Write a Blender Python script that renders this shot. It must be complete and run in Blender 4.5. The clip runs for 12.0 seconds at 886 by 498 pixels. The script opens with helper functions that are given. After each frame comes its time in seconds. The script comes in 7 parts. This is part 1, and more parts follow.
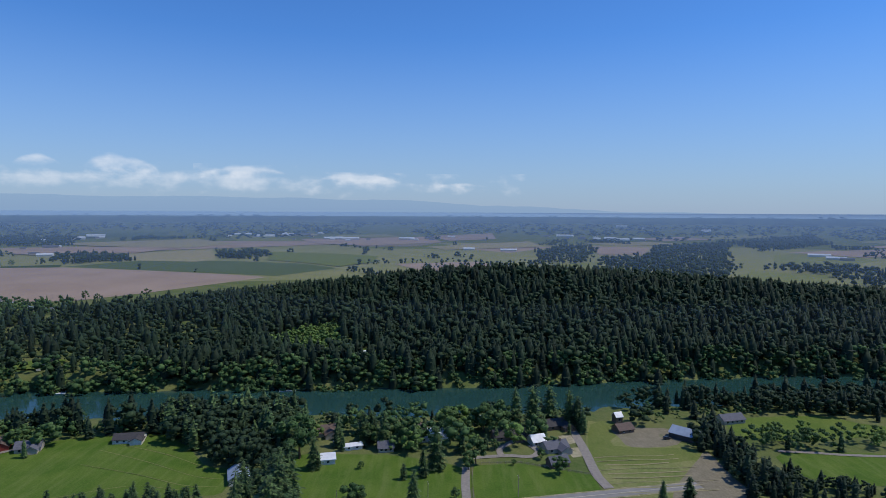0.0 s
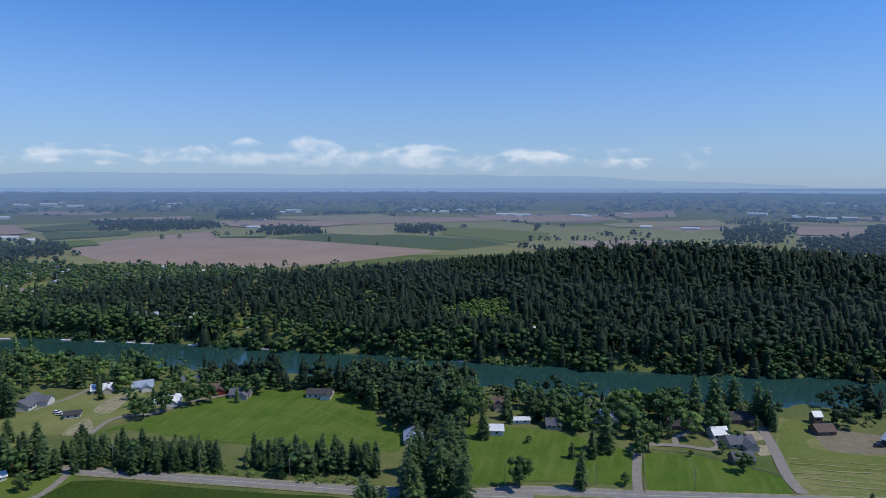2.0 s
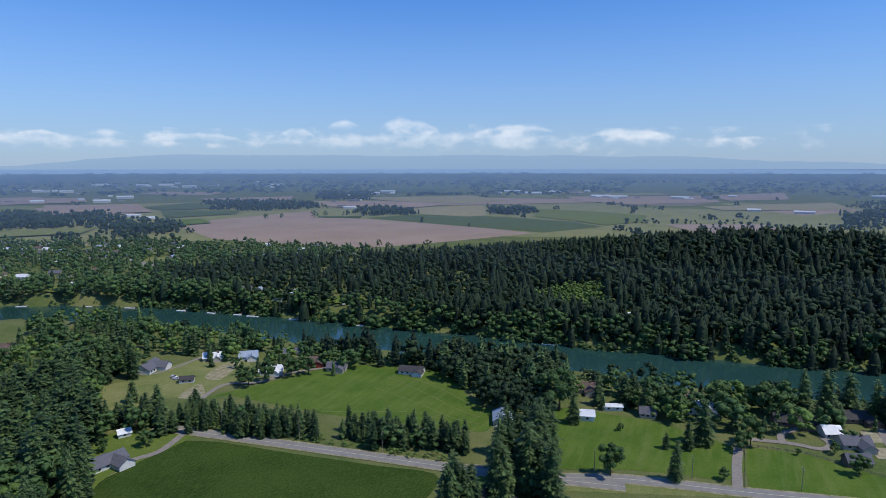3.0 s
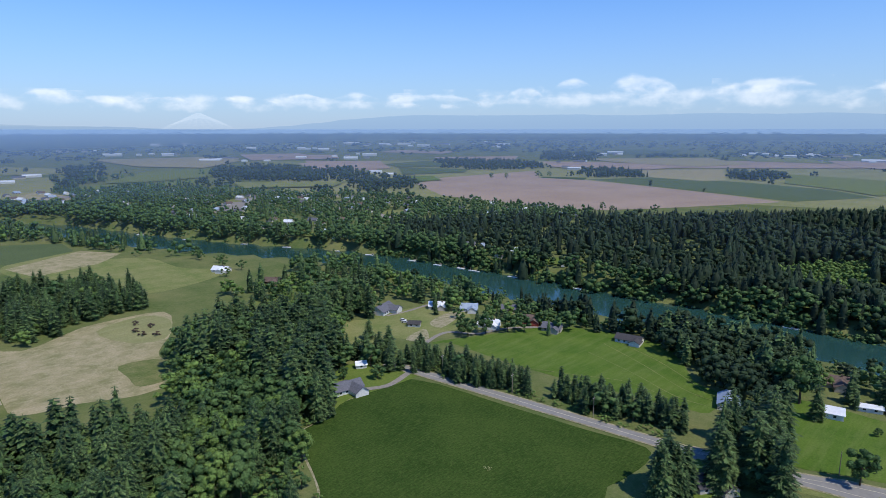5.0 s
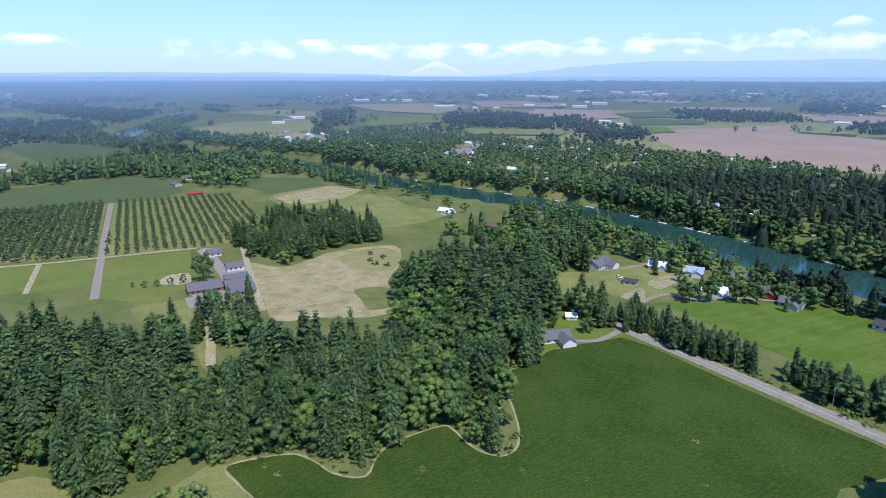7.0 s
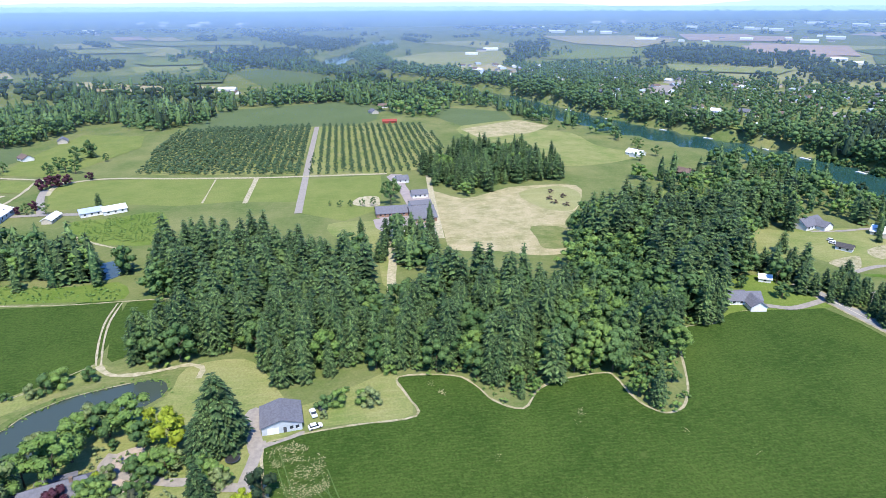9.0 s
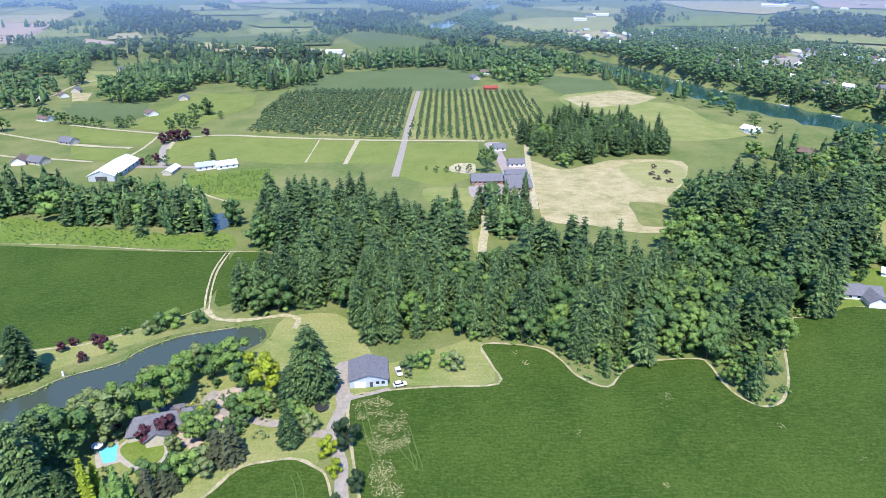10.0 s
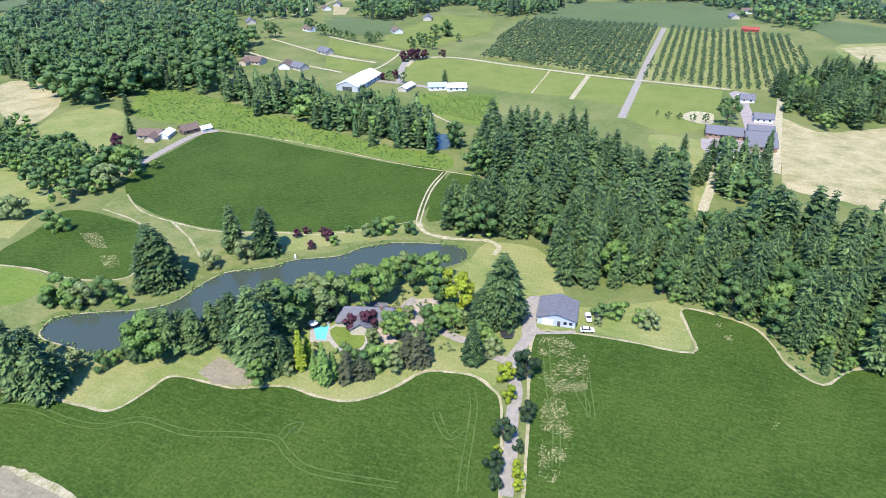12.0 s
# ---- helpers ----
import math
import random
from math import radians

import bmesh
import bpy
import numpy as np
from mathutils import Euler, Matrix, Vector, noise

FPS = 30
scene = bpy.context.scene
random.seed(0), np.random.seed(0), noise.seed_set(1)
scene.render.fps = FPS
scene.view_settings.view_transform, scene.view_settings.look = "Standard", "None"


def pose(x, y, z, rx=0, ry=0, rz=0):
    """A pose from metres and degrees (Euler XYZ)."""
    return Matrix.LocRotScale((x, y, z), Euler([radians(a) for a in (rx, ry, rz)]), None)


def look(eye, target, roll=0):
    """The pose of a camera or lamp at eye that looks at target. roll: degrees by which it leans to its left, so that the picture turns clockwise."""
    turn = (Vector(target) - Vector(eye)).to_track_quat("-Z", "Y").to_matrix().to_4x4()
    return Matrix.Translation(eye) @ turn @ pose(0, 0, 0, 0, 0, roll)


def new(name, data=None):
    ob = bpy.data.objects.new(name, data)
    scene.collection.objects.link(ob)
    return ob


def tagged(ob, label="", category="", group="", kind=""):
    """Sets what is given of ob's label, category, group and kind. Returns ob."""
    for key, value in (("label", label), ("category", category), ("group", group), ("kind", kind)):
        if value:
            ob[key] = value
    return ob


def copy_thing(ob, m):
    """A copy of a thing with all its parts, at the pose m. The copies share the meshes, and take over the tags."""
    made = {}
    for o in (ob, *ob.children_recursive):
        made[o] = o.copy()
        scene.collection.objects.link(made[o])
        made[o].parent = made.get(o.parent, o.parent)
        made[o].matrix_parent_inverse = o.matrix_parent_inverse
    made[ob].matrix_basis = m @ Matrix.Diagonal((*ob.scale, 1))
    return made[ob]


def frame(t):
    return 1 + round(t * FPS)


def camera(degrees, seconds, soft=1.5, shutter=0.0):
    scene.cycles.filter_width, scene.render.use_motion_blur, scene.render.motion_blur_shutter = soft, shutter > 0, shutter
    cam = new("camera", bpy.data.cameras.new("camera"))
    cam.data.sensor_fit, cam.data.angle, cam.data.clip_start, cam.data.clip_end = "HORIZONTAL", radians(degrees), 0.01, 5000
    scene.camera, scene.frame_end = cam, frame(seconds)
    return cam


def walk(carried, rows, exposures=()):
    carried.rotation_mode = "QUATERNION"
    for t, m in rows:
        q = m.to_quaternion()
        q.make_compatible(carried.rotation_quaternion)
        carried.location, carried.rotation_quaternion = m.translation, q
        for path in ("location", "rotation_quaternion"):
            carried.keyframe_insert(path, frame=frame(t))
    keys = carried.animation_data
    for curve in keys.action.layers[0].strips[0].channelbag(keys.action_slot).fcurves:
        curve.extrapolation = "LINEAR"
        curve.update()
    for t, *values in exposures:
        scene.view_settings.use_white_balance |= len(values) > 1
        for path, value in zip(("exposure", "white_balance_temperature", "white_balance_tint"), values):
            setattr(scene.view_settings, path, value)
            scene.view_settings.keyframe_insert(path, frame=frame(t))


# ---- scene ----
cam = camera(70.9, 12.0, soft=0.5)
# seconds, eye, heading, pitch, roll
PATH = [
    (0, 0.00, 0.00, 126.45, 0.00, -3.36, 0.28),
    (0.5, -0.13, 0.17, 126.38, 3.46, -3.38, 0.25),
    (1, -0.20, 0.34, 126.29, 7.39, -4.05, 0.15),
    (1.5, -0.21, 0.51, 126.22, 11.49, -4.72, 0.12),
    (2, -0.24, 0.67, 126.16, 15.69, -5.57, 0.09),
    (2.5, -0.34, 0.80, 126.13, 19.90, -6.43, 0.03),
    (3, -0.52, 0.92, 126.12, 24.14, -7.29, -0.02),
    (5, -1.19, 1.72, 125.97, 44.49, -10.88, -0.02),
    (5.5, -1.24, 1.93, 125.87, 50.08, -11.88, -0.03),
    (6, -1.28, 2.12, 125.72, 55.57, -12.91, -0.00),
    (6.5, -1.31, 2.29, 125.55, 60.48, -14.00, 0.03),
    (7, -1.34, 2.51, 125.42, 64.94, -15.47, 0.03),
    (8.8, -1.58, 3.37, 125.49, 80.49, -20.67, -0.10),
    (9, -1.58, 3.43, 125.47, 82.11, -21.29, -0.15),
    (9.5, -1.59, 3.58, 125.39, 86.44, -22.74, -0.14),
    (10, -1.58, 3.62, 125.42, 91.30, -24.18, -0.11),
    (10.5, -1.59, 3.61, 125.43, 96.63, -25.62, -0.14),
    (11, -1.74, 3.59, 125.36, 102.19, -27.06, -0.06),
    (11.5, -1.99, 3.60, 125.19, 107.51, -28.52, 0.01),
    (12, -2.27, 3.62, 125.00, 112.32, -30.05, 0.02),
]
EXPOSURES = [(0.0, -0.16), (3.0, -0.02), (5.0, 0.22), (7.0, 0.65), (9.0, 1.34), (12.0, 1.5)]
walk(cam, [(t, pose(x, y, z, 90 + p, 0, h) @ pose(0, 0, 0, 0, 0, r)) for t, x, y, z, h, p, r in PATH], EXPOSURES)

# ---- sky and sun ----
SUN_HIGH, SUN_ROUND = 57.0, 88.0
world = bpy.data.worlds.new("sky")
scene.world = world
world.use_nodes = True
wn = world.node_tree.nodes
wl = world.node_tree.links
sky_tex = wn.new("ShaderNodeTexSky")
sky_tex.sky_type = "NISHITA"
sky_tex.sun_disc = False
sky_tex.sun_elevation, sky_tex.sun_rotation = radians(SUN_HIGH), radians(SUN_ROUND)
sky_tex.altitude, sky_tex.air_density, sky_tex.dust_density, sky_tex.ozone_density = 150, 1.0, 0.0, 5.0
wn["Background"].inputs["Strength"].default_value = 0.138
deep = wn.new("ShaderNodeHueSaturation")
deep.inputs["Saturation"].default_value = 1.18
tone = wn.new("ShaderNodeMix")
tone.data_type, tone.blend_type = "RGBA", "MULTIPLY"
tone.inputs[0].default_value = 1.0
tone.inputs[7].default_value = (0.71, 0.87, 1.14, 1)
wl.new(sky_tex.outputs[0], deep.inputs["Color"])
wl.new(deep.outputs[0], tone.inputs[6])
wl.new(tone.outputs[2], wn["Background"].inputs["Color"])
sun = new("sun", bpy.data.lights.new("sun", "SUN"))
sun.data.energy, sun.data.angle, sun.data.color = 3.2, radians(0.53), (1.0, 0.95, 0.85)
sh, sr = radians(SUN_HIGH), radians(SUN_ROUND)
sun.matrix_basis = look((0, 0, 0), (-math.cos(sh) * math.sin(sr), -math.cos(sh) * math.cos(sr), -math.sin(sh)))

# ---- plan: outlines in metres ----
FIELD_EAST = [(-100, -16), (-122, -21), (-137, -25), (-162, -30), (-167, -21), (-170, -3), (-172, 18), (-184, 16), (-196, 14), (-194, 34), (-186, 41), (-177, 45), (-171, 54), (-181, 62), (-186, 72), (-188, 89), (-184, 92), (-174, 93), (-167, 95), (-162, 100), (-164, 107), (-172, 113), (-180, 117), (-214, 132), (-218, 150), (-226, 156), (-227, 168), (-225, 205), (-168, 215), (-131, 220), (-105, 224), (-99, 212), (-100, 194), (-98, 180), (-60, 120), (-40, 40), (-70, -10)]
FIELD_WEST = [(-98, -21), (-127, -30), (-133, -35), (-136, -41), (-135, -48), (-132, -56), (-121, -62), (-113, -70), (-111, -80), (-111, -91), (-105, -103), (-104, -110), (-103, -120), (-101, -125), (-95, -126), (-85, -129), (-83, -137), (-81, -155), (-78, -165), (-70, -190), (-45, -140), (-60, -60)]
POND = [(-206, -71), (-205, -81), (-199, -98), (-190, -109), (-181, -114), (-172, -128), (-163, -135), (-154, -147), (-142, -150), (-132, -151), (-124, -158), (-118, -169), (-111, -180), (-106, -181), (-100, -176), (-100, -161), (-102, -150), (-109, -146), (-122, -137), (-138, -129), (-149, -125), (-159, -110), (-168, -97), (-176, -87), (-195, -68)]
FIELD_NORTH = [(-280, -258), (-281, -226), (-278, -191), (-276, -156), (-275, -135), (-276, -107), (-222, -99), (-205, -117), (-195, -133), (-190, -147), (-182, -169), (-180, -186), (-182, -207), (-187, -225), (-195, -239), (-208, -251), (-226, -256), (-252, -258), (-273, -260)]
FIELD_NORTH_B = [(-274, -104), (-273, -87), (-271, -61), (-260, -62), (-229, -85), (-225, -96)]
FIELD_NW = [(-133, -241), (-150, -243), (-168, -249), (-173, -237), (-172, -217), (-171, -205), (-160, -193), (-146, -183), (-138, -179), (-133, -188), (-128, -204), (-129, -219), (-126, -231)]
MEADOW_NW = [(-125, -229), (-127, -219), (-126, -204), (-116, -200), (-108, -206)]
NURSERY = [(-325, -359), (-343, -351), (-331, -291), (-310, -206), (-296, -146), (-299, -116), (-279, -107), (-279, -137), (-282, -188), (-284, -240), (-284, -260), (-284, -324)]
MEADOW_W = [(-245, -362), (-285, -368), (-286, -335), (-257, -307), (-221, -279), (-226, -309)]
TAN_W = [(-302, -472), (-317, -456), (-293, -399), (-253, -370), (-244, -378), (-256, -409)]
MEADOW_SW = [(-194, -324), (-193, -298), (-177, -266), (-159, -255), (-141, -252)]
ESTATE_LAWN = [(-183, -20), (-199, 8), (-198, 13), (-173, 17), (-171, -4), (-170, -18), (-163, -29), (-149, -27), (-144, -33), (-133, -35), (-136, -41), (-135, -48), (-132, -56), (-121, -62), (-113, -70), (-111, -80), (-111, -91), (-105, -103), (-104, -110), (-103, -120), (-101, -125), (-95, -126), (-85, -129), (-83, -137), (-81, -155), (-78, -165), (-91, -168), (-97, -154), (-108, -144), (-121, -136), (-135, -126), (-157, -109), (-167, -96), (-175, -86), (-193, -67), (-213, -64), (-217, -44), (-203, -33)]
NORTH_BANK = [(-209, -63), (-209, -72), (-202, -99), (-193, -111), (-183, -118), (-174, -130), (-165, -137), (-156, -148), (-145, -154), (-134, -155), (-126, -163), (-119, -174), (-112, -184), (-104, -185), (-103, -200), (-108, -206), (-116, -200), (-126, -202), (-131, -187), (-138, -178), (-147, -181), (-161, -192), (-172, -204), (-173, -218), (-176, -234), (-193, -236), (-180, -205), (-179, -185), (-180, -168), (-188, -145), (-193, -132), (-204, -116), (-220, -99), (-218, -91), (-227, -71), (-220, -61)]
FOREST_C = [(-216, -87), (-220, -64), (-223, -43), (-193, -38), (-195, -22), (-203, -2), (-199, 15), (-198, 30), (-191, 39), (-178, 49), (-174, 55), (-184, 66), (-189, 92), (-174, 92), (-165, 100), (-171, 111), (-214, 132), (-229, 158), (-246, 183), (-279, 204), (-311, 199), (-313, 181), (-295, 157), (-269, 126), (-243, 100), (-250, 85), (-264, 71), (-266, 42), (-255, 23), (-231, 12), (-277, 4), (-303, -16), (-328, -33), (-335, -58), (-337, -89), (-318, -102), (-263, -96)]
TAN_SCHOOL = [(-437, 56), (-415, 75), (-431, 102), (-440, 121), (-437, 165), (-390, 151), (-357, 130), (-337, 127), (-310, 123), (-303, 100), (-313, 77), (-319, 53), (-347, 52), (-397, 53)]
PATCH = [(-350, 106), (-347, 124), (-332, 128), (-314, 123), (-313, 104), (-329, 104)]
STRIP_A = [(-472, -220), (-492, -220), (-504, -194), (-493, -107), (-427, -104), (-436, -162), (-427, -198), (-457, -214)]
STRIP_B = [(-493, -107), (-491, -78), (-432, -77), (-427, -104)]
STRIP_C = [(-491, -75), (-488, -41), (-423, -40), (-429, -75)]
STRIP_D = [(-484, -36), (-489, 21), (-440, 19), (-399, 16), (-377, -7), (-397, -35)]
ORCHARD_L = [(-518, -174), (-684, -186), (-707, -173), (-714, -44), (-497, -43)]
ORCHARD_R = [(-714, -37), (-709, 77), (-592, 87), (-514, 67), (-492, 35), (-497, -35)]
GREY_FIELD = [(-707, -177), (-839, -168), (-869, -113), (-905, -23), (-874, 28), (-758, 28), (-722, -6), (-718, -44)]
PASTURE = [(-695, 120), (-726, 192), (-673, 185), (-638, 229), (-569, 233), (-532, 260), (-503, 223), (-497, 173), (-550, 169), (-616, 130), (-640, 114)]
PASTURE_TAN = [(-676, 117), (-726, 193), (-682, 219), (-643, 186), (-624, 128)]
DARK_FIELD = [(-825, 91), (-840, 113), (-789, 192), (-730, 188), (-697, 121), (-735, 107)]
GREEN_FIELD = [(-253, 251), (-255, 257), (-237, 296), (-220, 330), (-185, 345), (-161, 345), (-146, 341), (-119, 304), (-104, 298), (-99, 273), (-116, 269), (-169, 260), (-212, 258), (-247, 259)]
VEG_PLOT = [(-309, 317), (-272, 305), (-262, 257), (-291, 237), (-317, 249), (-321, 281)]
LAWN_A = [(-75, 316), (-47, 318), (-22, 316), (12, 300), (10, 270), (-15, 264), (-38, 258), (-61, 250), (-71, 276)]
LAWN_B = [(16, 305), (40, 307), (73, 293), (73, 277), (16, 260), (14, 283)]
DRY_LOT = [(89, 373), (107, 363), (139, 328), (136, 270), (76, 270), (76, 324)]
LAWN_C = [(169, 359), (181, 377), (237, 384), (252, 370), (271, 359), (222, 343), (173, 342)]
LAWN_D = [(181, 323), (242, 319), (217, 285), (182, 288), (173, 301)]
HOUSEA_LAWN = [(-224, 156), (-257, 175), (-262, 199), (-233, 210), (-224, 207), (-227, 168)]
TAN_FAR = [(-1073, 1003), (-1164, 1185), (-1154, 1579), (-976, 1360), (-848, 1379), (-650, 1323), (-461, 1257), (-339, 1198), (-396, 1080), (-461, 950), (-520, 862), (-669, 849), (-847, 860)]
GREEN_FAR = [(-855, 1397), (-760, 1605), (-524, 1579), (-337, 1511), (-237, 1395), (-327, 1216), (-463, 1263), (-654, 1330)]
TAN_FAR_B = [(-1038, 1760), (-898, 1896), (-770, 2068), (-597, 1635), (-619, 1555), (-765, 1578), (-847, 1670)]
W_HOUSEA = [(-268, 197), (-270, 221), (-253, 224), (-235, 214), (-233, 202), (-248, 199)]
W_ROW1 = [(-242, 218), (-244, 232), (-179, 242), (-172, 230), (-199, 220)]
W_ROW2 = [(-157, 234), (-158, 248), (-106, 260), (-100, 247), (-130, 236)]
W_EAST = [(-317, 120), (-351, 141), (-362, 170), (-351, 190), (-338, 213), (-354, 237), (-350, 274), (-319, 259), (-305, 222), (-285, 195), (-232, 160), (-213, 135), (-255, 120)]
W_MID = [(-461, 217), (-438, 258), (-498, 312), (-471, 359), (-377, 346), (-323, 337), (-296, 354), (-265, 329), (-296, 326), (-322, 308), (-356, 278), (-375, 246), (-393, 213)]
W_CLUSTER = [(-156, 343), (-131, 326), (-105, 299), (-93, 290), (-79, 307), (-86, 365), (-92, 394), (-112, 398), (-128, 393), (-148, 394), (-163, 367)]
W_TALL = [(-76, 214), (-56, 222), (-66, 255), (-75, 272), (-82, 265), (-80, 239)]
W_SCHOOL = [(-453, 58), (-505, 61), (-544, 96), (-551, 149), (-497, 168), (-446, 153), (-448, 123), (-442, 105), (-422, 76)]
W_LEFT = [(-334, -219), (-350, -197), (-323, -122), (-304, -117), (-310, -163), (-318, -210)]
W_BELT = [(-716, -383), (-835, -415), (-874, -309), (-816, -170), (-968, -75), (-993, 27), (-847, 39), (-905, -23), (-885, -115), (-849, -169), (-736, -180), (-704, -221), (-782, -278), (-711, -315)]
W_TOPLEFT = [(-430, -649), (-520, -680), (-542, -537), (-472, -412), (-441, -368), (-375, -337), (-344, -311), (-338, -346), (-328, -368), (-289, -358), (-298, -405), (-322, -463), (-313, -487)]
W_HEDGE = [(-339, -307), (-355, -285), (-343, -227), (-329, -185), (-310, -152), (-313, -122), (-300, -115), (-296, -146), (-310, -206), (-331, -291)]
W_LEFTS = [(-244, -393), (-221, -334), (-223, -306), (-218, -275), (-199, -246), (-173, -251), (-193, -298), (-196, -328)]
L_DRIVE = [(-99, -20), (-113, -23), (-124, -26), (-135, -28), (-145, -33), (-156, -32), (-166, -31)]
L_GARDEN_DRIVE = [(-146, -33), (-147, -40), (-150, -46), (-151, -54), (-154, -63), (-157, -70), (-160, -75), (-166, -74)]
DRIVE_COURT = [(-144, -78), (-150, -76), (-143, -70), (-140, -69), (-139, -72)]
SHOP_YARD = [(-180, -38), (-183, -33), (-165, -30), (-169, -19), (-167, -19), (-162, -30), (-159, -31), (-161, -34)]
L_TRACK_N = [(-274, -107), (-255, -106), (-236, -102), (-219, -97)]
L_TRACK_POND = [(-219, -97), (-214, -93), (-211, -88), (-211, -79), (-213, -71), (-215, -64), (-212, -58), (-205, -58)]
L_TRAIL = [(-180, -198), (-171, -180), (-163, -168), (-156, -158)]
L_MARGIN_N = [(-193, -236), (-182, -216), (-179, -191), (-180, -171), (-189, -146), (-193, -132), (-204, -116), (-220, -99)]
L_MARGIN_NN = [(-276, -107), (-276, -136), (-282, -188), (-283, -227), (-282, -259)]
L_MARGIN_NB = [(-276, -107), (-276, -86), (-273, -62)]
L_FARM_ROAD = [(-210, -258), (-225, -259), (-248, -262), (-272, -263), (-281, -256)]
L_MARGIN_NW = [(-126, -231), (-129, -216), (-129, -201), (-132, -188), (-138, -179), (-147, -181)]
L_MARGIN_NX = [(-177, -234), (-175, -217), (-172, -206)]
L_LANE_ORCHARD = [(-714, -40), (-553, -39), (-484, -38), (-397, -37)]
L_ORCHARD_ROAD = [(-464, -218), (-486, -222), (-499, -216), (-508, -191), (-501, -140), (-494, -76), (-493, -40), (-492, 26)]
L_LANE_STRIP = [(-492, -76), (-425, -75)]
L_FENCE_STRIP = [(-493, -107), (-429, -104)]
L_ROAD_W1 = [(-543, -339), (-526, -293), (-511, -241), (-499, -221)]
L_ROAD_W2 = [(-478, -301), (-471, -273), (-465, -248)]
L_ROAD_W3 = [(-504, -243), (-466, -238), (-426, -238)]
L_ROAD_W4 = [(-420, -203), (-457, -219), (-481, -226)]
L_ROAD_W5 = [(-416, -226), (-417, -202), (-415, -174)]
L_TRACK_E = [(-377, -171), (-361, -153), (-346, -131)]
L_SCHOOL_EDGE = [(-481, 58), (-438, 55), (-391, 52), (-337, 49)]
SCHOOL_YARD = [(-384, 13), (-382, 32), (-403, 35), (-455, 31), (-482, 25), (-490, 29), (-488, 38), (-454, 38), (-436, 40), (-438, 53), (-391, 52), (-366, 48), (-359, 37), (-360, 22), (-376, 17)]
SCHOOL_GRASS = [(-372, -17), (-374, 11), (-358, 23), (-317, 24), (-280, 16), (-280, 12), (-326, 10), (-341, -9)]
BALL_DIAMOND = [(-413, -2), (-428, 3), (-429, 15), (-419, 17), (-407, 16), (-405, 8)]
L_DRIVE_A = [(-232, 172), (-230, 181), (-226, 192), (-231, 210)]
L_LANE_S = [(11, 261), (11, 282), (12, 302)]
L_LANE_T = [(76, 357), (76, 326), (75, 304), (75, 291), (77, 279)]
L_DRIVE_S = [(15, 314), (34, 317), (46, 316), (51, 323), (48, 332)]
L_DRIVE_S2 = [(31, 316), (31, 326), (38, 336), (48, 348)]
DRY_SOUTH = [(-56, 238), (-36, 248), (-14, 253), (12, 256), (13, 255), (-51, 232)]
SAND_A = [(66, 346), (73, 349), (74, 336), (66, 332)]
SAND_B = [(65, 327), (76, 330), (76, 318), (68, 315)]
W_LANE_HEDGE = [(138, 331), (143, 322), (142, 297), (140, 267), (151, 267), (156, 309), (158, 328), (160, 354), (156, 364)]
W_RIGHT = [(161, 324), (188, 329), (206, 327), (239, 328), (245, 337), (195, 341), (172, 338)]
W_BOTTOM = [(155, 302), (171, 297), (176, 288), (202, 277), (203, 267), (138, 266)]
W_BANK_L = [(-246, 340), (-176, 343), (-155, 347), (-113, 358), (-115, 363), (-258, 356)]
W_HOUSE_S = [(-75, 316), (-63, 339), (-33, 345), (9, 339), (12, 310), (3, 297), (-13, 319), (-36, 322), (-60, 322)]
W_BANK_S = [(-72, 351), (-26, 343), (16, 352), (80, 349), (83, 363), (-74, 361)]
CLEARING_HILL = [(-90, 553), (-68, 560), (-50, 547), (-52, 526), (-80, 521)]
THICKET_HILL = [(-172, 582), (-139, 623), (-107, 638), (-85, 521), (-107, 521), (-157, 545)]
FAR_A = [(235, 1467), (405, 1612), (351, 1386), (257, 1304)]
FAR_B = [(566, 1227), (672, 1350), (802, 1283), (722, 1155), (499, 1058)]
FAR_C = [(427, 1025), (509, 1020), (550, 946), (467, 919)]
FAR_D = [(1019, 1913), (1214, 2034), (1201, 1700), (1006, 1543), (817, 1532)]
FAR_E = [(567, 2346), (823, 2409), (603, 1810), (452, 1800)]
FAR_F = [(-534, 1901), (-312, 1866), (-302, 1550), (-441, 1596)]
FAR_G = [(-997, 1396), (-889, 1448), (-824, 1323), (-859, 1202)]
FAR_H = [(-427, 2552), (-57, 2590), (186, 2136), (-283, 2163)]
FAR_I = [(-9, 2333), (204, 2616), (409, 2294), (207, 1958)]
FAR_J = [(-2058, 1341), (-1969, 1578), (-1570, 1270), (-1670, 1067)]
FAR_L = [(-1645, 73), (-1897, 231), (-1924, 453), (-1533, 377), (-1332, 282), (-1383, 134)]
FAR_M = [(-1282, 192), (-1505, 331), (-1326, 352), (-1170, 301), (-1198, 191)]
FAR_N = [(-1500, 396), (-1845, 764), (-1635, 768), (-1434, 625), (-1384, 416)]
FAR_O = [(-1534, -491), (-1685, -369), (-1475, -306), (-1395, -436)]
FAR_R = [(-1378, -246), (-1437, -183), (-1247, -31), (-1108, -18), (-1078, -139)]
FAR_S = [(-1333, -789), (-1230, -640), (-1005, -532), (-1146, -682)]
FAR_T = [(-865, -500), (-858, -419), (-770, -384), (-754, -421), (-737, -437)]
FAR_U = [(-699, -427), (-701, -405), (-654, -385), (-650, -399)]
FAR_V = [(-638, -393), (-664, -324), (-583, -289), (-555, -298), (-565, -351)]
FAR_W = [(-588, -289), (-701, -281), (-687, -216), (-627, -202), (-556, -222), (-517, -234), (-533, -283)]
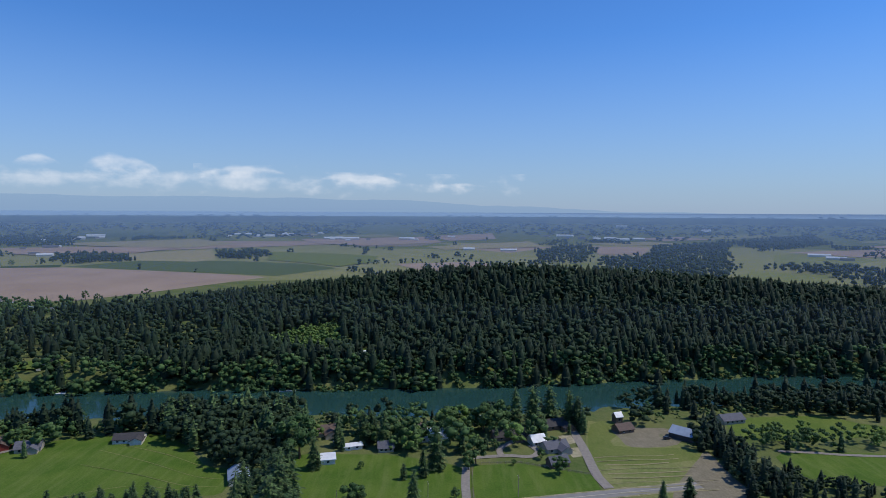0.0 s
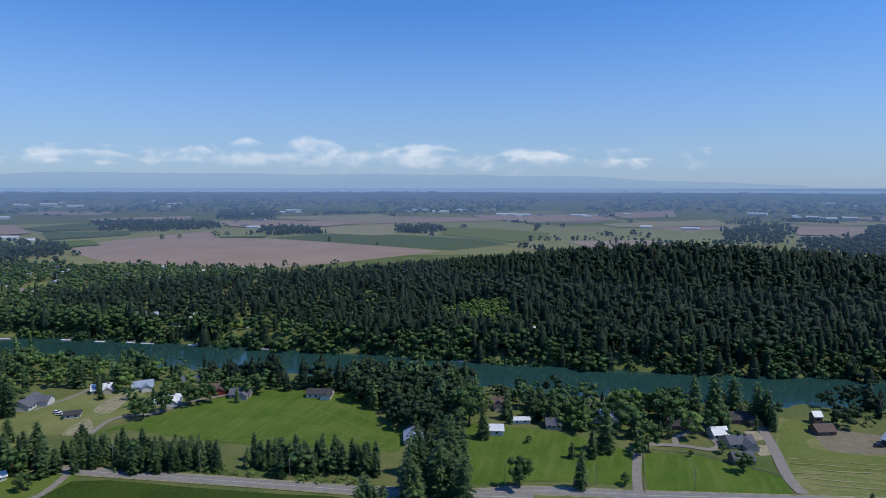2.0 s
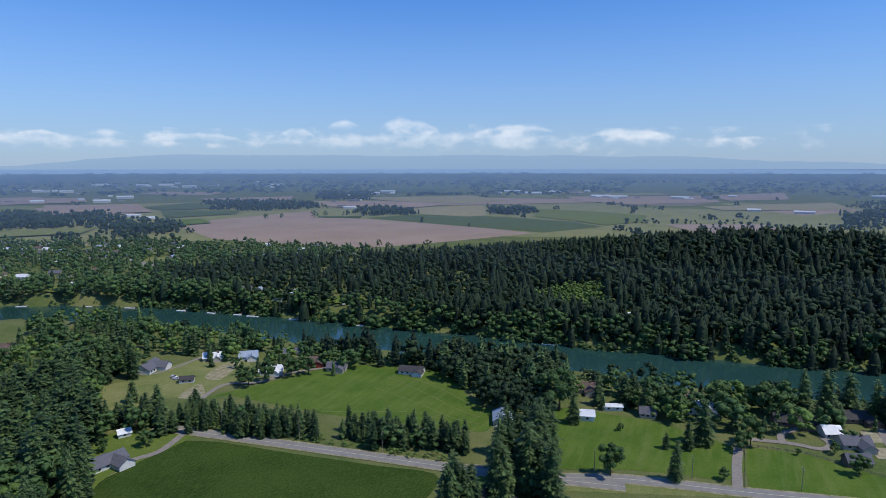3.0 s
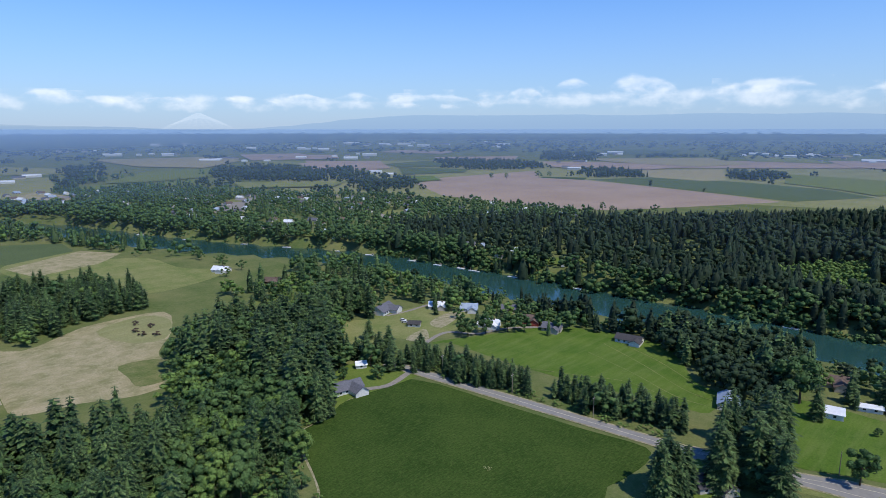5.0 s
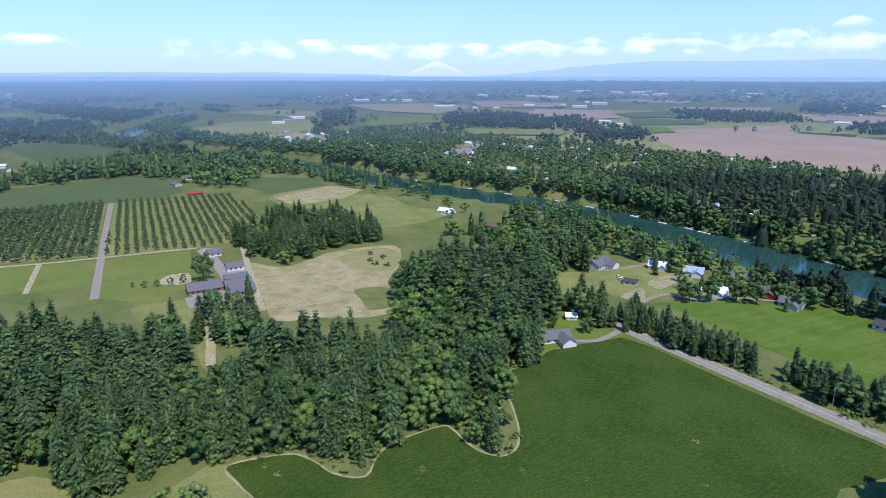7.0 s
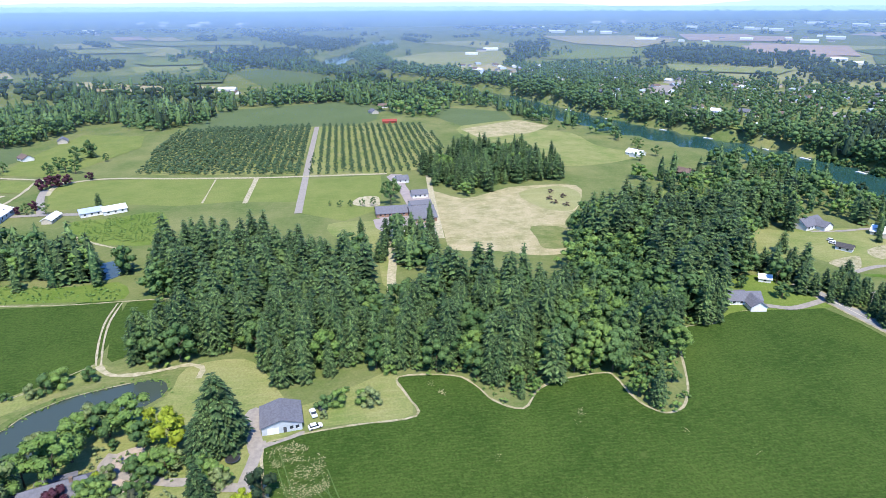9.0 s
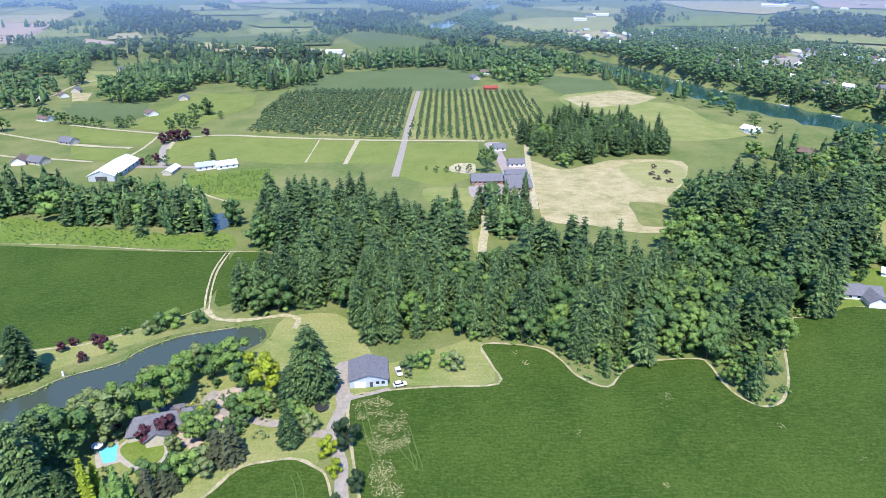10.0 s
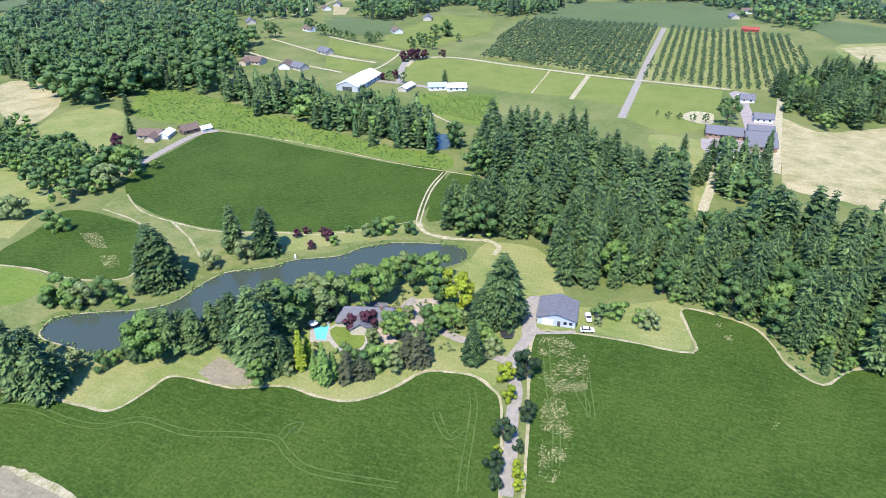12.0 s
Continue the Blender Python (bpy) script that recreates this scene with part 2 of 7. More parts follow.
FAR_X = [(-537, -335), (-504, -243), (-474, -237), (-483, -304)]
FAR_Y = [(-472, -298), (-460, -246), (-428, -241), (-436, -277)]
BERRY_PLOT = [(-398, -177), (-404, -155), (-412, -125), (-353, -110), (-361, -154)]
MEADOW_E = [(-423, 224), (-405, 265), (-375, 236), (-359, 220), (-366, 201)]
MEADOW_E_TAN = [(-352, 201), (-355, 217), (-344, 217), (-335, 203)]
MEADOW_E2 = [(-331, 232), (-322, 250), (-313, 270), (-285, 252), (-279, 227), (-286, 217), (-302, 220)]
OVAL_LAWN = [(-138, -92), (-142, -91), (-143, -87), (-142, -82), (-138, -79), (-134, -79), (-132, -82), (-133, -86)]
OVAL_PATH = [(-137, -93), (-143, -92), (-144, -87), (-142, -81), (-138, -78), (-133, -78), (-130, -82), (-132, -87)]
POOL_DECK = [(-139, -100), (-143, -95), (-134, -89), (-131, -95)]
POOL = [(-138, -98), (-141, -94), (-134, -91), (-133, -94)]
GARDEN_BED = [(-106, -118), (-114, -117), (-114, -114), (-113, -105), (-108, -100), (-106, -103), (-104, -110)]
CORNER_YARD = [(-59, -139), (-59, -131), (-59, -122), (-58, -115), (-51, -117), (-48, -124)]
L_CORNER_EDGE = [(-59, -139), (-60, -131), (-60, -122), (-59, -114)]
L_MARKS_A = [(-74, -160), (-77, -149), (-77, -137), (-79, -127), (-85, -119), (-86, -104), (-91, -90), (-93, -81), (-90, -75), (-88, -66), (-92, -45)]
L_MARKS_B = [(-130, -40), (-124, -37), (-112, -34), (-103, -32), (-96, -30)]
L_MARKS_C = [(-150, -11), (-143, -9), (-132, -6), (-136, -8), (-142, -12)]
L_MARKS_D = [(-94, -80), (-98, -80), (-100, -78), (-97, -78)]
L_MARKS_E = [(-118, -46), (-113, -42), (-111, -39), (-115, -37)]
L_MARKS_F = [(-161, -26), (-141, -20), (-125, -14), (-112, -11)]
STRAW_A = [(-161, -29), (-164, -20), (-156, -11), (-143, -9), (-137, -17), (-142, -23)]
STRAW_B = [(-136, -21), (-136, -14), (-122, -9), (-107, -10), (-107, -14)]
W_CORNER_A = [(-86, 191), (-93, 205), (-88, 215), (-79, 200)]
CORNER_LAWN = [(-86, 214), (-87, 229), (-80, 236), (-73, 221), (-72, 208), (-79, 199)]
L_CORNER_DRIVE = [(-89, 232), (-87, 219), (-85, 207), (-81, 196)]
BUMP_A = [(-189, 94), (-175, 93), (-166, 100), (-171, 111), (-182, 118), (-203, 118), (-200, 106)]
LEAFY_A = [(-327, 136), (-342, 190), (-270, 163), (-220, 136), (-208, 116), (-223, 103), (-273, 114)]
LEAFY_B = [(-274, 9), (-279, 25), (-260, 32), (-228, 21), (-211, 7), (-230, -2)]
BUMP_B = [(-185, 46), (-174, 55), (-183, 66), (-191, 62)]
GARDEN_PLOTS = [(-144, -100), (-168, -78), (-172, -63), (-166, -48), (-149, -42), (-137, -56), (-124, -72), (-120, -85)]
BRUSH_PILES = [(-404, 134), (-420, 140), (-408, 145), (-394, 135), (-388, 141)]
L_MOW_A = [(-181, 322), (-149, 307), (-118, 290), (-102, 287)]
L_MOW_B = [(-180, 303), (-147, 292), (-119, 280), (-103, 279)]
L_MOW_C = [(-190, 259), (-168, 268), (-143, 279), (-119, 275)]
L_MOW_D = [(-175, 330), (-142, 316), (-110, 295)]
STRAW_C = [(-146, -201), (-148, -195), (-144, -188), (-140, -188), (-141, -195)]
STRAW_D = [(-156, -224), (-159, -216), (-151, -203), (-149, -209)]
COURT_B = [(-163, -76), (-169, -67), (-163, -65), (-158, -68), (-148, -65), (-149, -69), (-155, -73)]
FARM_YARD = [(-249, -289), (-272, -289), (-283, -279), (-280, -258), (-270, -262), (-248, -262), (-225, -259), (-216, -260)]
DRY_BANK = [(-186, -173), (-191, -147), (-195, -133), (-205, -117), (-220, -99), (-215, -94), (-196, -112), (-184, -126), (-172, -142), (-171, -155)]
W_SCHOOL_S = [(-335, 19), (-352, 29), (-355, 47), (-306, 47), (-294, 27), (-301, 18)]
W_SCHOOL_L = [(-316, -7), (-331, -1), (-320, 3), (-300, 7), (-289, 9), (-285, -2)]
L_SCHOOL_DRIVE = [(-352, 19), (-331, 19), (-308, 19), (-287, 17), (-268, 16)]
LOT_BROWN = [(101, 266), (133, 315), (141, 324), (140, 292), (138, 266)]
LOT_YARD = [(99, 358), (109, 361), (138, 357), (129, 334), (103, 330), (100, 344)]
LOT_GREEN = [(89, 366), (109, 370), (107, 358), (93, 332), (139, 328), (130, 313), (80, 308)]
L_LANE_E = [(179, 325), (197, 323), (213, 320), (241, 318)]
SCHOOL_FRONT = [(-377, 11), (-383, 32), (-376, 48), (-344, 48), (-339, 39), (-344, 21), (-361, 12)]
FARM_DULL = [(-1003, -858), (-1121, -886), (-1183, -851), (-1101, -707), (-951, -643), (-817, -614), (-795, -687)]
FARM_DULL_B = [(-620, -394), (-627, -326), (-600, -304), (-561, -299), (-564, -346)]
FARM_TAN = [(-1518, -1069), (-1483, -915), (-1241, -687), (-1163, -644), (-1263, -820), (-1376, -971)]
L_FARM_A = [(-594, -450), (-624, -444), (-665, -437), (-762, -452), (-810, -432)]
L_FARM_B = [(-512, -383), (-490, -334), (-472, -289), (-467, -247)]
L_FARM_C = [(-458, -370), (-441, -327), (-435, -291), (-428, -257)]
FARM_WOODS = [[(-1021, -668), (-1080, -647), (-845, -499), (-809, -543)], [(-732, -410), (-767, -398), (-764, -342), (-704, -302), (-645, -309), (-633, -332)], [(-566, -506), (-581, -494), (-493, -409), (-485, -385), (-432, -363), (-422, -387)], [(-1122, -676), (-1048, -553), (-963, -519), (-971, -579)]]
BARE_A = [(-285, 278), (-292, 302), (-281, 301), (-272, 276)]
BARE_B = [(-277, 258), (-277, 267), (-260, 252), (-271, 244)]
BARE_C = [(-289, 288), (-292, 310), (-283, 307), (-281, 291)]
L_MEADOW_A = [(-258, 248), (-263, 271), (-247, 283), (-240, 306), (-220, 328)]
L_MEADOW_B = [(-317, 268), (-315, 286), (-316, 306), (-312, 317)]
LEAFY_C = [(-311, 118), (-282, 147), (-234, 137), (-196, 104), (-171, 103), (-167, 92), (-195, 64), (-233, 93)]
PATCH_B = [(-423, 117), (-437, 150), (-414, 160), (-378, 142), (-387, 123)]
BARN_PLOT = [(-110, 273), (-84, 271), (-82, 291), (-110, 297)]
# ---- plan: single trees, place and height ----
GARDEN_FIRS = [(-170, -155, 21.7), (-173, -142, 21.6), (-139, -163, 25.5), (-135, -165, 21.4), (-141, -161, 21.6), (-143, -169, 23.7), (-117, -104, 29.8), (-127, -106, 24.6), (-115, -100, 19.9), (-117, -95, 13.8), (-121, -115, 21.8), (-126, -113, 17.5), (-121, -124, 15.8), (-115, -126, 16.5), (-115, -131, 14.6), (-111, -132, 17.6), (-124, -122, 15.2), (-110, -135, 16.6), (-105, -139, 15.5), (-105, -143, 11.1), (-164, -42, 28.6), (-161, -45, 21.4), (-168, -40, 20.6), (-158, -47, 17.1), (-142, -44, 13.9)]
GARDEN_FIRS_LOW = [(-81, -164, 24.7), (-81, -158, 22.7), (-82, -150, 20.7), (-91, -165, 15.9), (-88, -172, 18.0), (-87, -150, 15.4), (-84, -172, 20.8), (-87, -162, 18.7)]
GARDEN_PINES = [(-120, -75, 12.4), (-123, -72, 8.6), (-134, -62, 13.3), (-136, -58, 12.9), (-134, -59, 12.0), (-124, -70, 7.1)]
FIELD_FIRS = [(-258, -300, 12.6), (-285, -330, 14.2)]
GARDEN_TREES = [(-144, -71, 9.8), (-219, -267, 10.0), (-225, -265, 9.7), (-229, -264, 6.4), (-217, -261, 9.3), (-222, -246, 5.6), (-145, -101, 12.8), (-147, -106, 12.7), (-133, -104, 18.3), (-136, -109, 16.5), (-149, -97, 14.5), (-144, -98, 16.7), (-155, -94, 11.2), (-156, -86, 16.5), (-164, -85, 13.4), (-166, -93, 10.3), (-175, -78, 12.9), (-176, -72, 13.6), (-172, -85, 11.3), (-176, -82, 11.4), (-168, -66, 9.9), (-107, -137, 15.7), (-143, -70, 9.4), (-138, -76, 6.0), (-150, -60, 7.2), (-155, -56, 8.4), (-149, -39, 6.0), (-129, -64, 6.1), (-130, -68, 5.9), (-109, -98, 8.9), (-154, -45, 6.3)]
GARDEN_BUSHES = [(-145, -63, 6.7), (-150, -74, 5.5), (-154, -72, 5.5), (-156, -65, 6.4), (-157, -59, 7.8), (-157, -54, 7.1), (-155, -47, 6.8), (-150, -43, 6.7), (-148, -40, 6.2), (-129, -72, 7.8), (-129, -69, 8.2), (-132, -67, 7.0), (-169, -75, 3.4), (-152, -88, 3.8), (-142, -97, 5.8), (-146, -44, 3.1), (-182, 1, 5.5), (-180, 4, 6.4), (-114, -190, 5.9), (-116, -180, 6.5), (-121, -178, 5.4), (-126, -172, 4.8), (-124, -166, 4.7), (-131, -166, 4.1), (-157, -241, 7.6), (-155, -233, 7.5), (-166, -146, 8.6), (-204, -109, 6.7), (-207, -105, 6.9), (-201, -112, 5.6), (-209, -96, 6.1), (-189, -121, 3.9), (-156, -155, 8.0), (-200, -120, 3.5), (-119, -188, 9.9), (-119, -178, 8.6), (-125, -176, 8.8), (-129, -175, 4.1), (-156, -262, 11.2), (-155, -268, 9.1), (-215, -257, 14.3), (-195, -251, 12.3), (-180, -12, 5.6), (-182, -7, 6.2), (-175, -12, 2.8), (-189, -5, 2.4), (-198, 11, 4.3), (-95, -153, 6.1), (-97, -146, 5.9), (-101, -144, 4.8), (-116, -93, 4.8), (-128, -79, 6.1), (-148, -75, 6.4), (-142, -63, 4.9)]
YELLOW_TREES = [(-149, -76, 5.1), (-152, -74, 5.1), (-166, -57, 15.3), (-173, -65, 10.4), (-138, -32, 7.0), (-130, -28.5, 5.6), (-108, -20, 3.4), (-105, -19, 3.8), (-102, -18, 3.6), (-110, -26, 3.6)]
DRIVE_TREES = [(-141, -27, 10.5), (-125, -22, 7.0), (-116, -26, 7.5), (-113, -21, 4.8), (-105, -25, 6.4), (-100, -23, 5.6)]
PLUM_TREES = [(-146, -97, 6.0), (-142, -86, 5.9), (-144, -81, 7.7), (-236, -287, 9.5), (-188, -138, 4.2), (-192, -136, 3.7), (-191, -124, 5.5), (-193, -128, 4.5), (-182, -127, 4.2)]
PLUM_ROW = [(-417, -223, 5.5), (-421, -217, 5.6), (-428, -210, 7.2), (-478, -227, 9.6), (-486, -224, 9.8), (-489, -219, 9.8), (-495, -215, 8.2), (-507, -204, 6.5)]
LAWN_TREES = [(-411, -17, 4.0), (-407, -10, 5.2), (-407, -3, 5.2), (-406, 5, 5.9), (-407, 12, 6.4), (-406, 24, 17.3), (-422, 27, 15.0), (-437, 23, 9.2), (-419, -211, 8.7), (-418, -199, 8.7)]
SCHOOL_FIRS = [(-334, 3, 17.5), (-338, 17, 15.4), (-308, 12, 13.4), (-332, 36, 17.5), (-332, 26, 10.9), (-331, 42, 10.9), (-424, -168, 13.2), (-588, -232, 14.6), (-570, -237, 10.7)]
RIVER_FIRS = [(43, 359, 26.8), (54, 363, 26.8), (65, 370, 24.2), (75, 362, 24.7), (79, 358, 21.7), (-31, 328, 21.6), (-43, 331, 21.1), (-39, 337, 18.8), (-63, 299, 18.3), (-3, 300, 24.0), (-12, 258, 19.1), (-18, 288, 8.7), (-288, 229, 14.3), (-9, 291, 15.5)]
RIVER_TREES = [(-37, 252, 14.3), (6, 267, 5.7), (17, 307, 14.4), (13, 343, 11.4), (24, 351, 17.8), (34, 355, 17.8), (3, 339, 19.1), (-73, 312, 23.7), (57, 294, 9.4), (51, 313, 6.0), (13, 299, 10.1), (-248, 275, 12.2), (-255, 277, 9.1), (-243, 286, 14.2), (-236, 299, 12.9), (-229, 307, 11.3), (-249, 181, 6.8), (-236, 193, 8.3), (-40, 300, 4.1), (28, 325, 6.4), (36, 305, 3.5), (-18, 329, 16.8)]
LOT_FIRS = [(96, 263, 12.5), (109, 267, 12.2)]
PLAIN_TREES = [(-507, 877, 13.8), (-433, 904, 13.8), (-486, 870, 10.9), (-1047, 1245, 16.7), (-1031, 1288, 14.2), (-973, 1348, 20.4), (-968, 1390, 16.4)]
GOLD_COLUMNS = [(-119, -90, 16.2), (-123, -90, 11.2), (-122, -93, 10.4)]
GREEN_COLUMNS = [(-116, -80, 17.0), (-119, -79, 11.4), (-117, -84, 10.6)]
CORNER_FIRS = [(-85, 193, 20.3), (-84, 197, 24.7), (-82, 200, 22.0), (-86, 191, 18.6), (-80, 198, 18.6), (-83, 192, 22.6)]

FARM_TREES = [(-827, -672, 9), (-843, -628, 11), (-876, -632, 10), (-923, -655, 12), (-949, -660, 7), (-753, -453, 22), (-769, -469, 17), (-762, -450, 15), (-516, -389, 16), (-517, -382, 14), (-586, -232, 17), (-575, -240, 14), (-570, -214, 8), (-688, -383, 13), (-670, -357, 14), (-640, -329, 16), (-665, -335, 15), (-634, -506, 12), (-639, -519, 9), (-670, -382, 6), (-541, -241, 12), (-533, -232, 13), (-529, -223, 11)]
FARM_ROW = [(-566, -377, 13), (-561, -369, 12), (-548, -351, 11), (-544, -343, 12), (-545, -334, 9), (-541, -325, 8), (-538, -315, 9), (-534, -306, 8), (-536, -292, 10), (-532, -286, 9), (-541, -283, 10), (-531, -245, 10), (-519, -237, 8)]

# ---- materials ----
def shader(name, rough=0.8):
    m = bpy.data.materials.new(name)
    m.use_nodes = True
    b = m.node_tree.nodes["Principled BSDF"]
    b.inputs["Roughness"].default_value = rough
    b.inputs["Specular IOR Level"].default_value = 0.25
    return m, m.node_tree.nodes, m.node_tree.links, b


def mixed(n, l, fac, a, b, kind="MIX"):
    x = n.new("ShaderNodeMix")
    x.data_type, x.blend_type = "RGBA", kind
    for socket, value in ((x.inputs[0], fac), (x.inputs[6], a), (x.inputs[7], b)):
        if isinstance(value, (int, float)):
            socket.default_value = value
        elif isinstance(value, tuple):
            socket.default_value = (*value, 1) if len(value) == 3 else value
        else:
            l.new(value, socket)
    return x.outputs[2]


def grain(n, l, size, detail=4.0, stretch=(1, 1, 1), turn=0.0, lo=0.35, hi=0.65, rough=0.6):
    """Noise over the world's metres: features about size metres, turned and stretched."""
    g = n.new("ShaderNodeNewGeometry")
    mp = n.new("ShaderNodeMapping")
    mp.inputs["Rotation"].default_value = (0, 0, radians(turn))
    mp.inputs["Scale"].default_value = tuple(s / size for s in stretch)
    l.new(g.outputs["Position"], mp.inputs["Vector"])
    t = n.new("ShaderNodeTexNoise")
    t.inputs["Scale"].default_value, t.inputs["Detail"].default_value, t.inputs["Roughness"].default_value = 1.0, detail, rough
    l.new(mp.outputs[0], t.inputs["Vector"])
    r = n.new("ShaderNodeMapRange")
    r.inputs["From Min"].default_value, r.inputs["From Max"].default_value = lo, hi
    l.new(t.outputs["Fac"], r.inputs["Value"])
    return r.outputs[0]


def land(name, a, b, c, patch=40, fine=1.6, turn=0.0, streak=6.0, amount=0.45, speck=None, tufts=0.24):
    """Field or grass: two colours in broad patches, a third in fine streaks along the drilling direction."""
    m, n, l, bs = shader(name, 0.95)
    bs.inputs["Specular IOR Level"].default_value = 0.08
    col = mixed(n, l, grain(n, l, patch, 5), a, b)
    s = grain(n, l, fine, 3, (1, 1 / streak, 1), turn, 0.45, 0.75)
    k = n.new("ShaderNodeMath")
    k.operation, k.inputs[1].default_value = "MULTIPLY", amount
    l.new(s, k.inputs[0])
    col = mixed(n, l, k.outputs[0], col, c)
    hv = n.new("ShaderNodeHueSaturation")
    mr = n.new("ShaderNodeMapRange")
    mr.inputs["To Min"].default_value, mr.inputs["To Max"].default_value = 1 - tufts, 1 + tufts
    tuft = grain(n, l, 0.9, 5, lo=0.3, hi=0.7, rough=0.75)
    l.new(tuft, mr.inputs["Value"])
    l.new(mr.outputs[0], hv.inputs["Value"])
    l.new(col, hv.inputs["Color"])
    col = hv.outputs[0]
    if speck:
        col = mixed(n, l, grain(n, l, 7, 6, (1, 0.5, 1), turn, 0.62, 0.7, 0.75), col, speck)
    l.new(col, bs.inputs["Base Color"])
    return m


def leafy(name, dark, light, tip, spread=0.25):
    """Foliage: the colour runs from tree to tree by the tint of each, with a grain of shoots."""
    m, n, l, bs = shader(name, 0.75)
    at = n.new("ShaderNodeAttribute")
    at.attribute_name = "tint"
    oi = n.new("ShaderNodeObjectInfo")
    ad = n.new("ShaderNodeMath")
    ad.operation = "ADD"
    l.new(at.outputs["Fac"], ad.inputs[0])
    l.new(oi.outputs["Random"], ad.inputs[1])
    fr = n.new("ShaderNodeMath")
    fr.operation = "FRACT"
    l.new(ad.outputs[0], fr.inputs[0])
    col = mixed(n, l, fr.outputs[0], dark, light)
    col = mixed(n, l, grain(n, l, 1.1, 2, lo=0.5, hi=0.8), col, tip)
    ge = n.new("ShaderNodeNewGeometry")
    vary = n.new("ShaderNodeMapRange")
    vary.inputs["To Min"].default_value, vary.inputs["To Max"].default_value = 1 - spread, 1 + spread
    l.new(ge.outputs["Random Per Island"], vary.inputs["Value"])
    hv = n.new("ShaderNodeHueSaturation")
    l.new(vary.outputs[0], hv.inputs["Value"])
    l.new(col, hv.inputs["Color"])
    l.new(hv.outputs[0], bs.inputs["Base Color"])
    return m


def plain(name, a, b, size=3.0, rough=0.7, metal=0.0):
    m, n, l, bs = shader(name, rough)
    l.new(mixed(n, l, grain(n, l, size, 5), a, b), bs.inputs["Base Color"])
    bs.inputs["Metallic"].default_value = metal
    return m


M_GROUND = land("rough_grass", (0.078, 0.115, 0.03), (0.155, 0.162, 0.06), (0.18, 0.175, 0.085), 40, 2.5, 20, 1.5)
M_WHEAT = land("young_wheat", (0.025, 0.052, 0.0085), (0.043, 0.074, 0.013), (0.072, 0.1, 0.022), 30, 0.9, 12, 4, 0.65, (0.062, 0.088, 0.019), 0.42)
M_LAWN = land("mown_grass", (0.085, 0.135, 0.022), (0.125, 0.165, 0.035), (0.165, 0.19, 0.055), 25, 1.5, 30, 3)
M_LAWN_B = land("bright_meadow", (0.064, 0.12, 0.016), (0.1, 0.15, 0.025), (0.155, 0.185, 0.058), 20, 3.5, 62, 9, 0.5)
M_DRYLAWN = land("dry_meadow", (0.13, 0.165, 0.045), (0.21, 0.21, 0.08), (0.265, 0.245, 0.115), 22, 2.0, 10, 4)
M_HAY = land("cut_hay", (0.34, 0.285, 0.165), (0.2, 0.19, 0.085), (0.4, 0.34, 0.22), 13, 3.0, 15, 1.6, 0.5, (0.16, 0.17, 0.07))
M_SOIL = land("bare_soil", (0.29, 0.215, 0.165), (0.34, 0.255, 0.2), (0.38, 0.3, 0.235), 120, 6, 70, 10, 0.3)
M_PASTURE = land("grazed_grass", (0.11, 0.145, 0.034), (0.15, 0.172, 0.048), (0.18, 0.19, 0.07), 22, 1.8, 15, 4, 0.5)
M_BANK = land("bank_grass", (0.082, 0.12, 0.03), (0.165, 0.168, 0.065), (0.21, 0.195, 0.095), 12, 1.6, 20, 3, 0.6)
M_DULL = land("dull_crop", (0.075, 0.105, 0.04), (0.09, 0.12, 0.05), (0.11, 0.13, 0.065), 60)
M_EDGE = land("field_edge_earth", (0.34, 0.29, 0.19), (0.17, 0.165, 0.07), (0.44, 0.39, 0.28), 4, 0.8, 0, 1, 0.6, (0.1, 0.13, 0.035))
M_BED = land("dug_bed", (0.17, 0.15, 0.1), (0.22, 0.19, 0.13), (0.27, 0.23, 0.165), 5, 0.8, 40, 5, 0.6, (0.1, 0.13, 0.045))
M_DIRT = plain("pale_earth", (0.40, 0.345, 0.24), (0.24, 0.225, 0.12), 2.0, 0.95)
M_GRAVEL = plain("gravel", (0.28, 0.247, 0.21), (0.21, 0.187, 0.16), 1.5, 0.95)
M_ASPHALT = plain("asphalt", (0.25, 0.235, 0.215), (0.2, 0.19, 0.175), 4.0, 0.9)
M_LINE = plain("worn_road_paint", (0.55, 0.5, 0.36), (0.4, 0.37, 0.27), 1.5, 0.8)
M_TRACK = plain("pressed_wheat", (0.078, 0.118, 0.03), (0.045, 0.085, 0.016), 2.5, 0.9)
M_STRAW = plain("lodged_straw", (0.42, 0.36, 0.2), (0.3, 0.28, 0.13), 0.6, 0.9)
M_BARK = plain("bark", (0.11, 0.08, 0.055), (0.07, 0.05, 0.035), 0.5, 0.95)
M_FIR = leafy("fir_needles", (0.02, 0.047, 0.016), (0.07, 0.115, 0.036), (0.135, 0.182, 0.06), 0.6)
# darkened copy of fir_needles: the shade of side-lit woods put into the colour
M_SHADEFIR = leafy("shaded_fir_needles", (0.008, 0.02, 0.0095), (0.018, 0.036, 0.016), (0.032, 0.054, 0.023), 0.35)
# darkened copy of broad_leaves for shaded woods; the drive trees own this tone
M_DARK_SHADELEAF = leafy("dark_and_shaded_leaves", (0.013, 0.03, 0.012), (0.027, 0.05, 0.018), (0.042, 0.07, 0.026), 0.15)
M_STRAWFIELD = land("ripe_grass", (0.24, 0.23, 0.1), (0.17, 0.185, 0.07), (0.3, 0.28, 0.15), 60, 5, 20, 8, 0.5)
M_SCHOOLYARD = plain("worn_paving", (0.29, 0.245, 0.228), (0.23, 0.195, 0.183), 4.0, 0.9)
